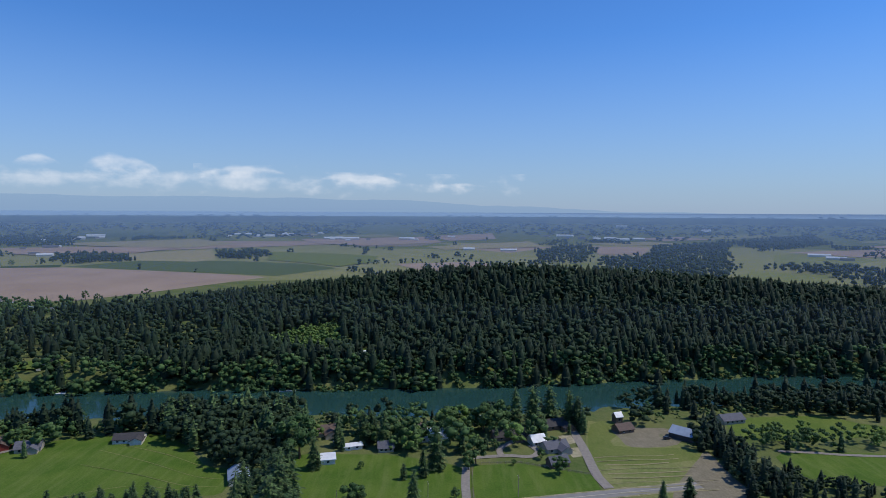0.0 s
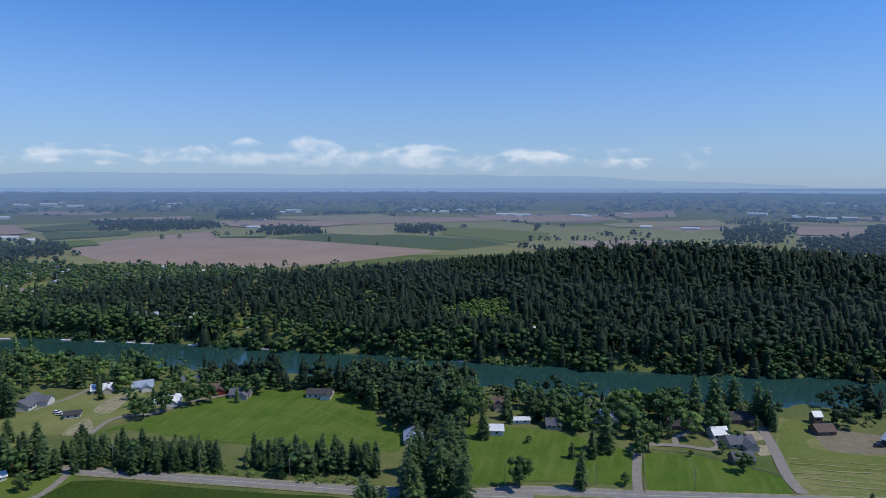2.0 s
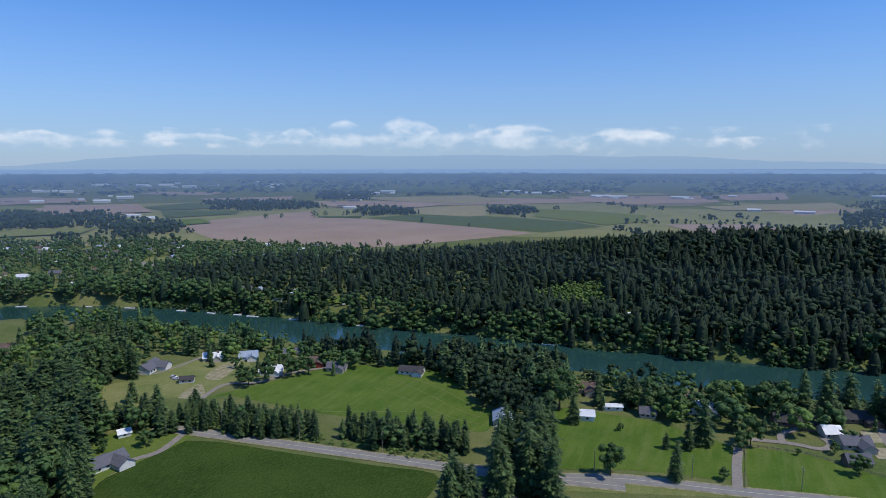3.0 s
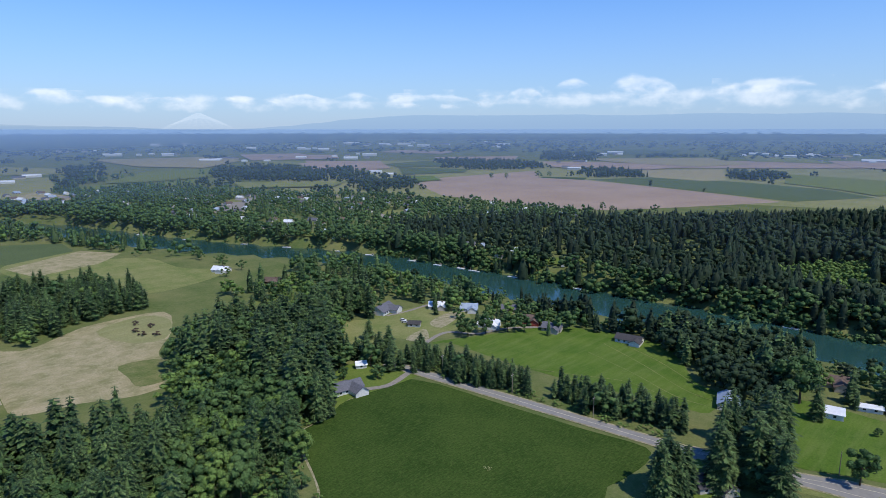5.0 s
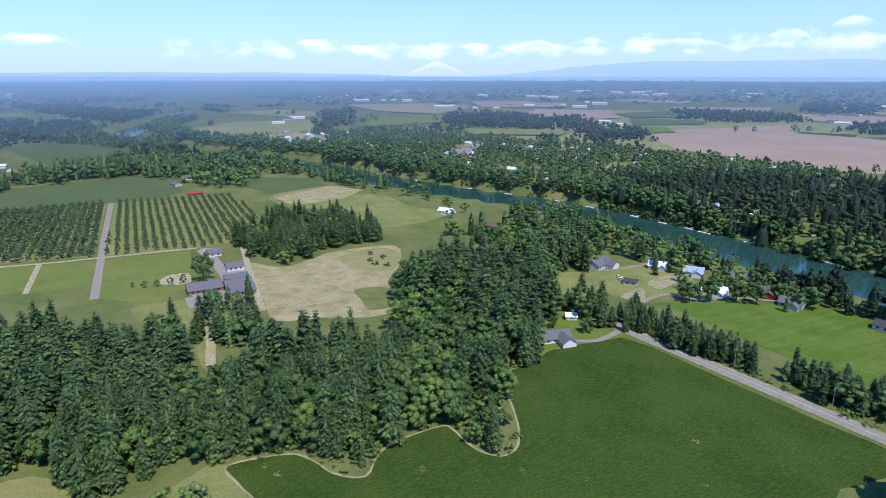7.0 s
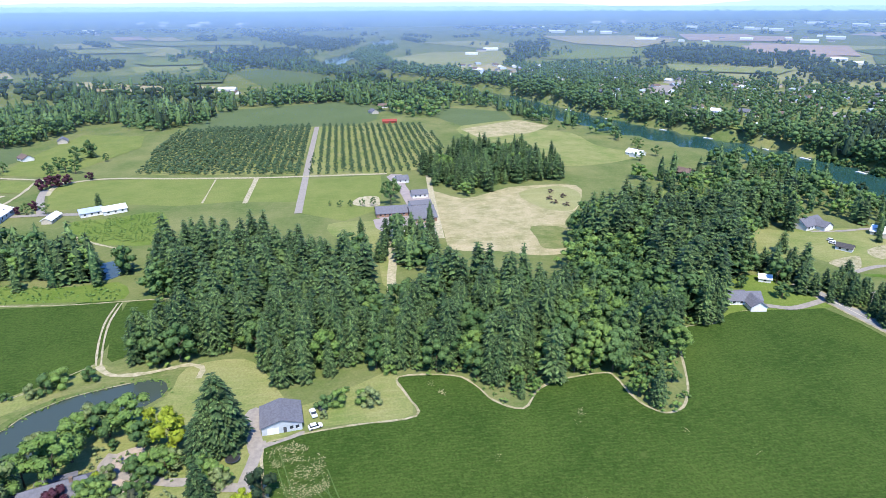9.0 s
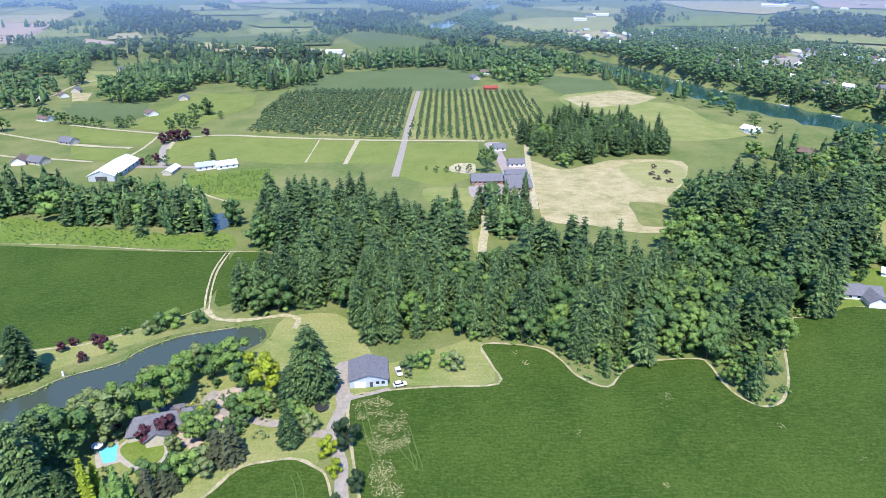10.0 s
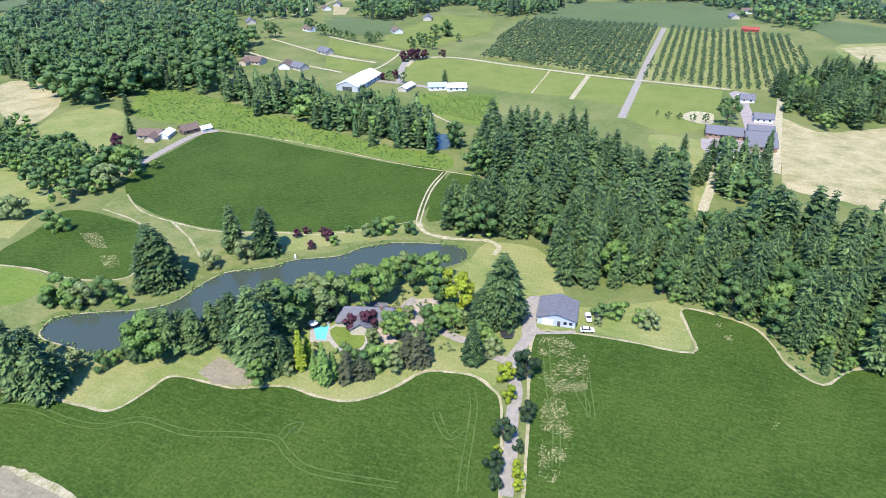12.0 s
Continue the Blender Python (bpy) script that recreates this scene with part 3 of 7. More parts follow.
M_NUT = leafy("nut_leaves", (0.04, 0.075, 0.032), (0.06, 0.1, 0.042), (0.085, 0.125, 0.055))
M_LEAF = leafy("broad_leaves", (0.034, 0.078, 0.022), (0.073, 0.128, 0.036), (0.106, 0.162, 0.05), 0.22)
M_BRIGHT = leafy("spring_leaves", (0.076, 0.14, 0.027), (0.122, 0.19, 0.042), (0.165, 0.23, 0.062), 0.22)
M_OLIVE = leafy("olive_leaves", (0.1, 0.14, 0.045), (0.15, 0.185, 0.068), (0.2, 0.225, 0.1), 0.2)
M_COURT = plain("brown_gravel", (0.36, 0.29, 0.235), (0.28, 0.23, 0.185), 1.2, 0.95)
M_YELLOW = leafy("golden_leaves", (0.15, 0.2, 0.012), (0.19, 0.23, 0.015), (0.25, 0.28, 0.03))
M_PLUM = leafy("purple_leaves", (0.035, 0.012, 0.02), (0.06, 0.018, 0.03), (0.08, 0.03, 0.04))
M_PINE = leafy("pine_needles", (0.035, 0.045, 0.02), (0.055, 0.06, 0.03), (0.08, 0.085, 0.045))
M_SHINGLE = plain("grey_shingle", (0.14, 0.14, 0.16), (0.1, 0.1, 0.115), 0.8, 0.85)
M_DARKROOF = plain("dark_roofing", (0.07, 0.065, 0.065), (0.05, 0.048, 0.05), 0.9, 0.85)
M_BROWNROOF = plain("brown_roofing", (0.15, 0.105, 0.085), (0.11, 0.08, 0.065), 0.9, 0.85)
M_WHITEROOF = plain("white_sheet_metal", (0.72, 0.73, 0.74), (0.62, 0.63, 0.65), 2.5, 0.45)
M_BLUEROOF = plain("blue_grey_sheet_metal", (0.32, 0.38, 0.46), (0.27, 0.32, 0.4), 2.5, 0.5)
M_GREYWALL = plain("grey_siding", (0.4, 0.43, 0.46), (0.33, 0.36, 0.39), 1.5, 0.7)
M_BRICKWALL = plain("brick_wall", (0.3, 0.17, 0.12), (0.24, 0.14, 0.1), 0.7, 0.85)
M_WHITEWALL = plain("white_siding", (0.66, 0.65, 0.62), (0.55, 0.54, 0.51), 1.5, 0.7)
M_CREAMWALL = plain("cream_siding", (0.45, 0.4, 0.33), (0.38, 0.34, 0.28), 1.5, 0.75)
M_BROWNWALL = plain("brown_siding", (0.2, 0.14, 0.1), (0.15, 0.105, 0.08), 1.2, 0.8)
M_DARKWALL = plain("dark_siding", (0.07, 0.07, 0.075), (0.05, 0.05, 0.055), 1.2, 0.75)
M_REDWALL = plain("red_siding", (0.3, 0.06, 0.04), (0.22, 0.045, 0.035), 1.2, 0.75)
M_GLASS = plain("window_glass", (0.03, 0.04, 0.05), (0.02, 0.025, 0.03), 1.0, 0.08)
M_WOOD = plain("weathered_wood", (0.26, 0.22, 0.18), (0.2, 0.17, 0.14), 0.6, 0.85)
M_RUBBER = plain("black_rubber", (0.02, 0.02, 0.02), (0.03, 0.03, 0.03), 0.5, 0.7)
M_PAINT_W = plain("white_paint", (0.7, 0.7, 0.7), (0.64, 0.64, 0.64), 1.0, 0.3)
M_PAINT_D = plain("dark_paint", (0.05, 0.055, 0.065), (0.04, 0.045, 0.05), 1.0, 0.3)
M_POOL = plain("pool_water", (0.1, 0.42, 0.5), (0.13, 0.48, 0.55), 2.0, 0.3)
M_PAVING = plain("pale_paving", (0.33, 0.3, 0.26), (0.26, 0.24, 0.21), 1.2, 0.85)


def water_material(name, tone, wave, gloss=0.5):
    m, n, l, bs = shader(name, 0.06)
    bs.inputs["Base Color"].default_value = (*tone, 1)
    bs.inputs["Specular IOR Level"].default_value = gloss
    bp = n.new("ShaderNodeBump")
    bp.inputs["Strength"].default_value, bp.inputs["Distance"].default_value = 0.25, 0.15
    l.new(grain(n, l, wave, 4), bp.inputs["Height"])
    l.new(bp.outputs[0], bs.inputs["Normal"])
    return m


M_RIVER = water_material("river_water", (0.02, 0.062, 0.055), 3.0, 0.42)
M_POND = water_material("pond_water", (0.045, 0.06, 0.046), 5.0, 0.3)

# ---- the lie of the land ----
RIVER = [(560, 440), (420, 475), (298, 478), (172, 463), (26, 440), (-145, 428), (-273, 422), (-400, 412), (-500, 400), (-590, 364),
         (-688, 314), (-797, 275), (-898, 247), (-1000, 215), (-1100, 150), (-1250, 60), (-1450, -20), (-1670, -55), (-1900, -20), (-2200, 60),
         (-2600, 120), (-2900, 165), (-3300, 160)]
WATER_Z = -10.0
HILLS = [(60, 760, 190, 130, 36), (-150, 740, 150, 90, 14), (300, 760, 200, 120, 22), (520, 700, 220, 130, 14)]


def to_line(x, y, line):
    """Distance of many points from a line of corners."""
    best = np.full(np.shape(x), 1e9)
    for (ax, ay), (bx, by) in zip(line, line[1:]):
        dx, dy = bx - ax, by - ay
        s = np.clip(((x - ax) * dx + (y - ay) * dy) / (dx * dx + dy * dy), 0, 1)
        best = np.minimum(best, np.hypot(x - ax - s * dx, y - ay - s * dy))
    return best


def smooth(v):
    v = np.clip(v, 0, 1)
    return v * v * (3 - 2 * v)


def inside(x, y, poly):
    x, y = np.asarray(x, float), np.asarray(y, float)
    r = np.zeros(x.shape, bool)
    for (ax, ay), (bx, by) in zip(poly, poly[1:] + poly[:1]):
        if ay != by:
            r ^= ((ay > y) != (by > y)) & (x < (bx - ax) * (y - ay) / (by - ay) + ax)
    return r


def curve(pts, steps=4, closed=True):
    """A rounded line through corners."""
    out, n = [], len(pts)
    for i in range(n if closed else n - 1):
        p = [pts[(i + k) % n] if closed else pts[min(max(i + k, 0), n - 1)] for k in (-1, 0, 1, 2)]
        for s in range(steps):
            t = s / steps
            out.append(tuple(0.5 * (2 * p[1][a] + (p[2][a] - p[0][a]) * t + (2 * p[0][a] - 5 * p[1][a] + 4 * p[2][a] - p[3][a]) * t * t
                                    + (3 * p[1][a] - p[0][a] - 3 * p[2][a] + p[3][a]) * t ** 3) for a in (0, 1)))
    return out if closed else out + [tuple(pts[-1])]


POND_LINE = curve(POND, 3)


def height(x, y):
    x, y = np.asarray(x, float), np.asarray(y, float)
    r = np.hypot(x, y)
    z = 96 * np.clip((r - 2600) / 2350, 0, 1.2) ** 2
    for hx, hy, sx, sy, h in HILLS:
        z = z + h * np.exp(-((x - hx) / sx) ** 2 - ((y - hy) / sy) ** 2)
    d = to_line(x, y, RIVER)
    bank = smooth((d - 42) / 9)
    z = np.where(r < 3000, z * smooth((d - 45) / 60) + (bank - 1) * 14, z)
    return z


def mesh_of(name, verts, faces, material, tint=None):
    """A mesh from arrays of corners and triangles."""
    me = bpy.data.meshes.new(name)
    verts, faces = np.asarray(verts, np.float32), np.asarray(faces, np.int32)
    k = faces.shape[1]
    me.vertices.add(len(verts))
    me.vertices.foreach_set("co", verts.ravel())
    me.loops.add(faces.size)
    me.loops.foreach_set("vertex_index", faces.ravel())
    me.polygons.add(len(faces))
    me.polygons.foreach_set("loop_start", np.arange(0, faces.size, k, dtype=np.int32))
    if tint is not None:
        at = me.attributes.new("tint", "FLOAT", "POINT")
        at.data.foreach_set("value", np.asarray(tint, np.float32))
    me.update(calc_edges=True)
    me.validate()
    me.materials.append(material)
    return me


# one sheet of ground out to the horizon
RINGS = np.concatenate([[0.0], np.geomspace(20, 4960, 170)])
TURNS = 520
ga = np.linspace(0, 2 * np.pi, TURNS, endpoint=False)
gx, gy = RINGS[:, None] * np.cos(ga), RINGS[:, None] * np.sin(ga)
gz = height(gx, gy)
ids = np.arange(len(RINGS) * TURNS).reshape(len(RINGS), TURNS)
quads = np.stack([ids[:-1], ids[1:], np.roll(ids, -1, 1)[1:], np.roll(ids, -1, 1)[:-1]], -1).reshape(-1, 4)
ground = new("ground", mesh_of("ground", np.stack([gx, gy, gz], -1).reshape(-1, 3), quads, M_GROUND))
tagged(ground, "rough green grassland of a broad farming valley", "ground", kind="structure")
for f in ground.data.polygons:
    f.use_smooth = True


LAYER = [0]


def lift(z):
    """Every sheet lies a little higher than the one before."""
    LAYER[0] += 1
    return z * 0.4 + 0.0015 * LAYER[0]


def sheet(name, outline, z, material, label, category, kind="structure", steps=3, drape=False):
    """A flat piece of land with a rounded outline, laid over the ground."""
    z = lift(z) if 0 < z < 0.6 else z
    pts = curve(outline, steps) if steps > 1 else outline
    bm = bmesh.new()
    vs = [bm.verts.new((x, y, z)) for x, y in pts]
    es = [bm.edges.new((vs[i], vs[(i + 1) % len(vs)])) for i in range(len(vs))]
    bmesh.ops.triangle_fill(bm, use_beauty=True, edges=es, normal=(0, 0, 1))
    if drape:
        for k in range(4):
            bmesh.ops.subdivide_edges(bm, edges=[e for e in bm.edges if e.calc_length() > 60], cuts=1, use_grid_fill=False)
            bmesh.ops.triangulate(bm, faces=bm.faces[:])
        for v in bm.verts:
            v.co.z = float(height(v.co.x, v.co.y)) + z
    for fc in bm.faces:
        if fc.normal.z < 0:
            fc.normal_flip()
    me = bpy.data.meshes.new(name)
    bm.to_mesh(me)
    bm.free()
    me.materials.append(material)
    return tagged(new(name, me), label, category, kind=kind)


def ribbon(name, line, width, z, material, label, category, steps=5, closed=False, kind="structure"):
    """A road, path or strip along a rounded line."""
    z = lift(z) if z > 0 else z
    pts = curve(line, steps, closed)
    n = len(pts)
    vs, fs = [], []
    for i, (x, y) in enumerate(pts):
        a, b = (pts[(i - 1) % n], pts[(i + 1) % n]) if closed else (pts[max(i - 1, 0)], pts[min(i + 1, n - 1)])
        d = Vector((b[0] - a[0], b[1] - a[1], 0)).normalized()
        w = width / 2 * (1 + (0.5 * noise.noise((x * 0.13, y * 0.13, 3)) + 0.5 * noise.noise((x * 0.5, y * 0.5, 6))) * (width < 3))
        for s in (-w, 0, w):
            vs.append((x - d.y * s, y + d.x * s, z))
    for i in range(n if closed else n - 1):
        j = (i + 1) % n
        for k in (0, 1):
            fs.append((3 * i + k, 3 * j + k, 3 * j + k + 1, 3 * i + k + 1))
    return tagged(new(name, mesh_of(name, vs, [q[::-1] for q in fs], material)), label, category, kind=kind)


river = ribbon("river", RIVER, 118, WATER_Z, M_RIVER, "broad calm blue-green river between wooded banks", "river", 6)
river["kind"] = "structure"
sheet("pond", POND, 0.35, M_POND, "still grey-green irrigation pond beside a garden", "pond")


sheet("pond", [(-313, -141), (-328, -128), (-308, -117), (-300, -132)], 0.3, M_POND, "small dark pond between trees", "pond")


# ---- trees ----
def kite(V, F, root, way, length, width, droop):
    d = Vector(way).normalized()
    side = d.cross(Vector((0, 0, 1))).normalized() * width / 2
    mid = Vector(root) + d * length * 0.55 + Vector((0, 0, -droop * 0.25))
    tip = Vector(root) + d * length + Vector((0, 0, -droop))
    i = len(V)
    V += [tuple(root), tuple(mid - side + Vector((0, 0, -width * 0.25))), tuple(tip), tuple(mid + side + Vector((0, 0, -width * 0.25)))]
    F += [(i, i + 1, i + 2), (i, i + 2, i + 3)]


def fir_crown(seed, tiers, arms, twigs, slim=0.19, core=0.5):
    """Crown of a fir 1 high: tiers of drooping boughs."""
    rnd = random.Random(seed)
    V, F = [], []
    for t in range(tiers):
        h = 0.07 + 0.88 * (t + rnd.uniform(-0.3, 0.3)) / tiers
        reach = slim * (1 - h) ** 0.5 * (0.75 + 0.25 * min(1, h * 5)) * rnd.uniform(0.85, 1.15)
        start = rnd.uniform(0, 6.28)
        n = max(4, round(arms * (1 - 0.5 * h)))
        for a in range(n):
            g = start + 6.283 * (a + rnd.uniform(-0.35, 0.35)) / n
            r = reach * rnd.uniform(0.7, 1.2)
            d = (math.cos(g), math.sin(g), 0.12)
            kite(V, F, (0, 0, h + r * 0.15), d, r, r * (0.62 if twigs < 3 else 0.28), r * 0.42)
            for k in range(twigs):
                side = 1 if k % 2 else -1
                b = g + side * rnd.uniform(0.45, 0.85)
                s = 0.25 + 0.6 * (k + rnd.uniform(-0.3, 0.3)) / max(1, twigs)
                q = r * (0.55 - 0.3 * s) * rnd.uniform(0.8, 1.25)
                kite(V, F, (d[0] * r * s, d[1] * r * s, h + r * (0.15 - 0.3 * s * s)), (math.cos(b), math.sin(b), rnd.uniform(0.0, 0.25)), q, q * 0.45, q * 0.45)
    i = len(V)
    m = 6
    for z, q in ((0.1, 0.9), (0.55, 0.72)):
        for k in range(m):
            g = 6.283 * k / m
            V.append((slim * core * q * math.cos(g), slim * core * q * math.sin(g), z))
    V.append((0, 0, 0.93))
    for k in range(m):
        j = (k + 1) % m
        F += [(i + k, i + j, i + m + j), (i + k, i + m + j, i + m + k), (i + m + k, i + m + j, i + 2 * m)]
    return np.array(V), np.array(F)


ICO = {}


def ico(fine=1):
    if fine not in ICO:
        bm = bmesh.new()
        bmesh.ops.create_icosphere(bm, subdivisions=fine, radius=1)
        ICO[fine] = (np.array([v.co[:] for v in bm.verts]), np.array([[v.index for v in f.verts] for f in bm.faces]))
        bm.free()
    return ICO[fine]


def leaf_crown(seed, lobes, clumps, wide=0.42, low=0.22, size=0.075, fine=1):
    """Crown of a broad-leaved tree 1 high: a heap of uneven leafy lobes with small tufts standing off them."""
    rnd = random.Random(seed)
    V, F = [], []
    iv, fi = ico(fine)
    balls = []
    for k in range(lobes):
        q = (k + 0.5) / lobes
        h = low + 0.1 + (0.86 - low) * q
        full = math.sin(math.pi * min(1.0, 0.22 + 0.78 * q)) ** 0.6
        r = wide * rnd.uniform(0.28, 0.48) * (0.65 + 0.35 * full) * (1.5 if lobes < 4 else 1.0 if lobes < 12 else 0.72)
        spread = wide * rnd.uniform(0.3, 0.9) * full * (0.0 if k == lobes - 1 else 1.0)
        g = k * 2.4 + rnd.uniform(-0.5, 0.5)
        balls.append((Vector((spread * math.cos(g), spread * math.sin(g), min(h, 1 - r * 0.8))), r))
    for c, r in balls:
        i = len(V)
        for v in iv:
            s = r * rnd.uniform(0.48, 0.98)
            V.append((c.x + v[0] * s, c.y + v[1] * s, c.z + v[2] * s * 0.95))
        F += [tuple(i + q for q in f) for f in fi]
    for k in range(clumps):
        c, r = balls[k % len(balls)]
        d = Vector((rnd.gauss(0, 1), rnd.gauss(0, 1), rnd.gauss(0.35, 1))).normalized()
        p = c + Vector((d.x * r, d.y * r, d.z * r * 0.85)) * rnd.uniform(0.82, 1.16)
        d = (d + Vector((rnd.gauss(0, 0.3), rnd.gauss(0, 0.3), rnd.gauss(0.2, 0.3)))).normalized()
        u = d.orthogonal().normalized()
        u.rotate(Matrix.Rotation(rnd.uniform(0, 6.28), 3, d))
        w = d.cross(u)
        s = size * rnd.uniform(0.6, 1.3)
        i = len(V)
        V += [tuple(p + u * s), tuple(p + w * s * 0.75 - d * s * 0.35), tuple(p - u * s), tuple(p - w * s * 0.75 - d * s * 0.35)]
        F += [(i, i + 1, i + 2), (i, i + 2, i + 3)]
    return np.array(V), np.array(F)


def stems(seed, n=6, high=0.5, thick=0.018, limbs=4):
    """Tapered trunk with a few limbs, for a tree 1 high."""
    rnd = random.Random(seed)
    V, F = [], []

    def limb(a, b, ra, rb):
        d = (Vector(b) - Vector(a)).normalized()
        u = d.orthogonal().normalized()
        w = d.cross(u)
        i = len(V)
        for p, r in ((a, ra), (b, rb)):
            for k in range(n):
                g = 6.283 * k / n
                V.append(tuple(Vector(p) + (u * math.cos(g) + w * math.sin(g)) * r))
        for k in range(n):
            F.append((i + k, i + (k + 1) % n, i + n + (k + 1) % n))
            F.append((i + k, i + n + (k + 1) % n, i + n + k))

    limb((0, 0, -0.02), (0, 0, high), thick, thick * 0.6)
    for k in range(limbs):
        g = k * 1.7 + rnd.random()
        h = high * rnd.uniform(0.5, 0.95)
        limb((0, 0, h), (0.16 * math.cos(g), 0.16 * math.sin(g), h + 0.2), thick * 0.5, thick * 0.15)
    return np.array(V), np.array(F)


FIRS_NEAR = [fir_crown(s, 23, 8, 5, 0.2 + 0.02 * (s % 3), 0.42) for s in range(5)]
FIRS = [fir_crown(10 + s, 17, 8, 2, 0.21 + 0.02 * (s % 3)) for s in range(4)]
FIRS_MID = [fir_crown(20 + s, 10, 7, 1, 0.22 + 0.015 * s, 0.55) for s in range(4)]
FIRS_HILL = [fir_crown(50 + s, 8, 6, 0, 0.21 + 0.02 * s, 0.72) for s in range(4)]
FIRS_FAR = [fir_crown(40 + s, 8, 5, 0, 0.19 + 0.02 * s, 0.7) for s in range(4)]
OAKS = [leaf_crown(60 + s, 15, 1500, 0.44, size=0.027, fine=2) for s in range(4)]
OAKS_BACK = [leaf_crown(70 + s, 13, 290, 0.45, size=0.037) for s in range(4)]
OAKS_MID = [leaf_crown(80 + s, 9, 95, 0.47, size=0.052) for s in range(4)]
OAKS_FAR = [leaf_crown(100 + s, 5, 20, 0.48, 0.1, size=0.075) for s in range(3)]
FAR_CLUMPS = [leaf_crown(120 + s, 2, 4, 0.6, 0.0, 0.12) for s in range(4)]
TRUNK = stems(1, 6, 0.85, 0.014, 0)
STEM = stems(2, 6, 0.5, 0.022)


def scatter(poly, gap, seed, keep=1.0, clear=()):
    """Uneven places in an outline, about gap metres apart."""
    rng = np.random.default_rng(seed)
    p = np.array(poly, float)
    x, y = np.meshgrid(np.arange(p[:, 0].min(), p[:, 0].max() + gap, gap), np.arange(p[:, 1].min(), p[:, 1].max() + gap, gap))
    x, y = (v.ravel() + rng.uniform(-0.45, 0.45, v.size) * gap for v in (x, y))
    ok = inside(x + rng.normal(0, 0.6, x.size) * gap, y + rng.normal(0, 0.6, x.size) * gap, list(poly)) & (rng.random(x.size) < keep)
    for c in clear:
        ok &= ~inside(x, y, list(c))
    return np.stack([x[ok], y[ok]], 1)


def wood(name, places, shapes, tall, seed, material, label, category="trees", vary=0.36, wide=1.0):
    """Uncounted trees as one object."""
    rng = np.random.default_rng(seed)
    if len(places) == 0:
        return None
    n = len(places)
    which = rng.integers(0, len(shapes), n)
    z = height(places[:, 0], places[:, 1])
    V, F, T, base = [], [], [], 0
    for i in range(n):
        v, f = shapes[which[i]]
        s = tall * (1 + vary * rng.uniform(-1, 1))
        a = rng.uniform(0, 6.283)
        w = s * wide * rng.uniform(0.85, 1.2)
        c, d = math.cos(a) * w, math.sin(a) * w
        V.append(np.stack([v[:, 0] * c - v[:, 1] * d + places[i, 0], v[:, 0] * d + v[:, 1] * c + places[i, 1], v[:, 2] * s + z[i] - 0.2], 1))
        F.append(f + base)
        T.append(np.full(len(v), rng.random()))
        base += len(v)
    me = mesh_of(name, np.concatenate(V), np.concatenate(F), material, np.concatenate(T))
    return tagged(new(name, me), label, category, kind="stuff")


def mixed_wood(name, poly, gap, tall, seed, firs, oaks, share, label, keep=1.0, clear=(), low=0.7, needles=None, leaves=None):
    p = scatter(poly, gap, seed, keep, clear)
    rng = np.random.default_rng(seed + 7)
    k = rng.random(len(p)) < share
    wood(name, p[k], firs, tall, seed, needles or M_FIR, label + ", conifers")
    b = ~k & (rng.random(len(p)) < 0.3)
    wood(name, p[~k & ~b], oaks, tall * low, seed + 1, leaves or M_LEAF, label + ", broad-leaved trees", wide=1.15)
    wood(name, p[b], oaks, tall * low * 0.9, seed + 2, leaves or M_BRIGHT, label + ", light green trees", wide=1.15)



sheet("meadow", NORTH_BANK, 0.04, M_BANK, "green grassy bank round the pond", "meadow")
sheet("lawn", ESTATE_LAWN, 0.04, M_DRYLAWN, "mown yellow-green grounds round a house", "lawn")
EDGE = "pale trodden earth edge of the wheat field"


def crop(outline, label, edge, material=None, wide=0.9, far=False):
    """A field with a bare edge along the stretch edge (from, to) of its outline."""
    sheet("field", outline, 0.12, material or M_WHEAT, label, "field")
    if edge:
        a, b = edge
        ribbon("field_edge", outline[a:b], wide, 0.16, M_EDGE, EDGE, "earth path", 4)


sheet("meadow", DRY_BANK, 0.05, M_DRYLAWN, "dry strip of grass between wheat and pond", "meadow")
crop(FIELD_EAST, "wide field of dark green young wheat", (0, 28))
crop(FIELD_WEST, "field of dark green young wheat below the garden", (0, 19), wide=0.9)
crop(FIELD_NORTH, "dark green wheat field beyond the pond", None)
crop(FIELD_NORTH_B, "narrow dark green wheat field beside the wood", None)
crop(FIELD_NW, "small dark green wheat field", None)
for line, w in ((L_MARGIN_N, 0.9), (L_MARGIN_NN, 0.8), (L_MARGIN_NB, 1.0), (L_MARGIN_NW, 1.0), (L_MARGIN_NX, 0.9), (L_TRAIL, 1.1), (L_CORNER_EDGE, 2.6)):
    ribbon("field_edge", line, w, 0.18, M_EDGE, EDGE, "earth path")
sheet("meadow", MEADOW_NW, 0.1, M_LAWN, "bright green meadow", "meadow")
sheet("nursery_ground", NURSERY, 0.1, M_LAWN, "yellow-green ground under rows of nursery shrubs", "field")
sheet("nursery_ground", BERRY_PLOT, 0.1, M_LAWN, "yellow-green ground under rows of berry bushes", "field")
sheet("meadow", MEADOW_W, 0.1, M_DRYLAWN, "dry yellow-green meadow", "meadow")
sheet("field", TAN_W, 0.1, M_HAY, "cut pale hay field", "field")
sheet("meadow", MEADOW_SW, 0.1, M_DRYLAWN, "dry yellow-green meadow with a few bushes", "meadow")
sheet("field", TAN_SCHOOL, 0.1, M_HAY, "dry pale straw-coloured field", "field")
sheet("meadow", PATCH, 0.2, M_BANK, "green patch in the dry field", "meadow")
sheet("meadow", PATCH_B, 0.2, M_STRAWFIELD, "yellow-green corner of the dry field", "meadow")
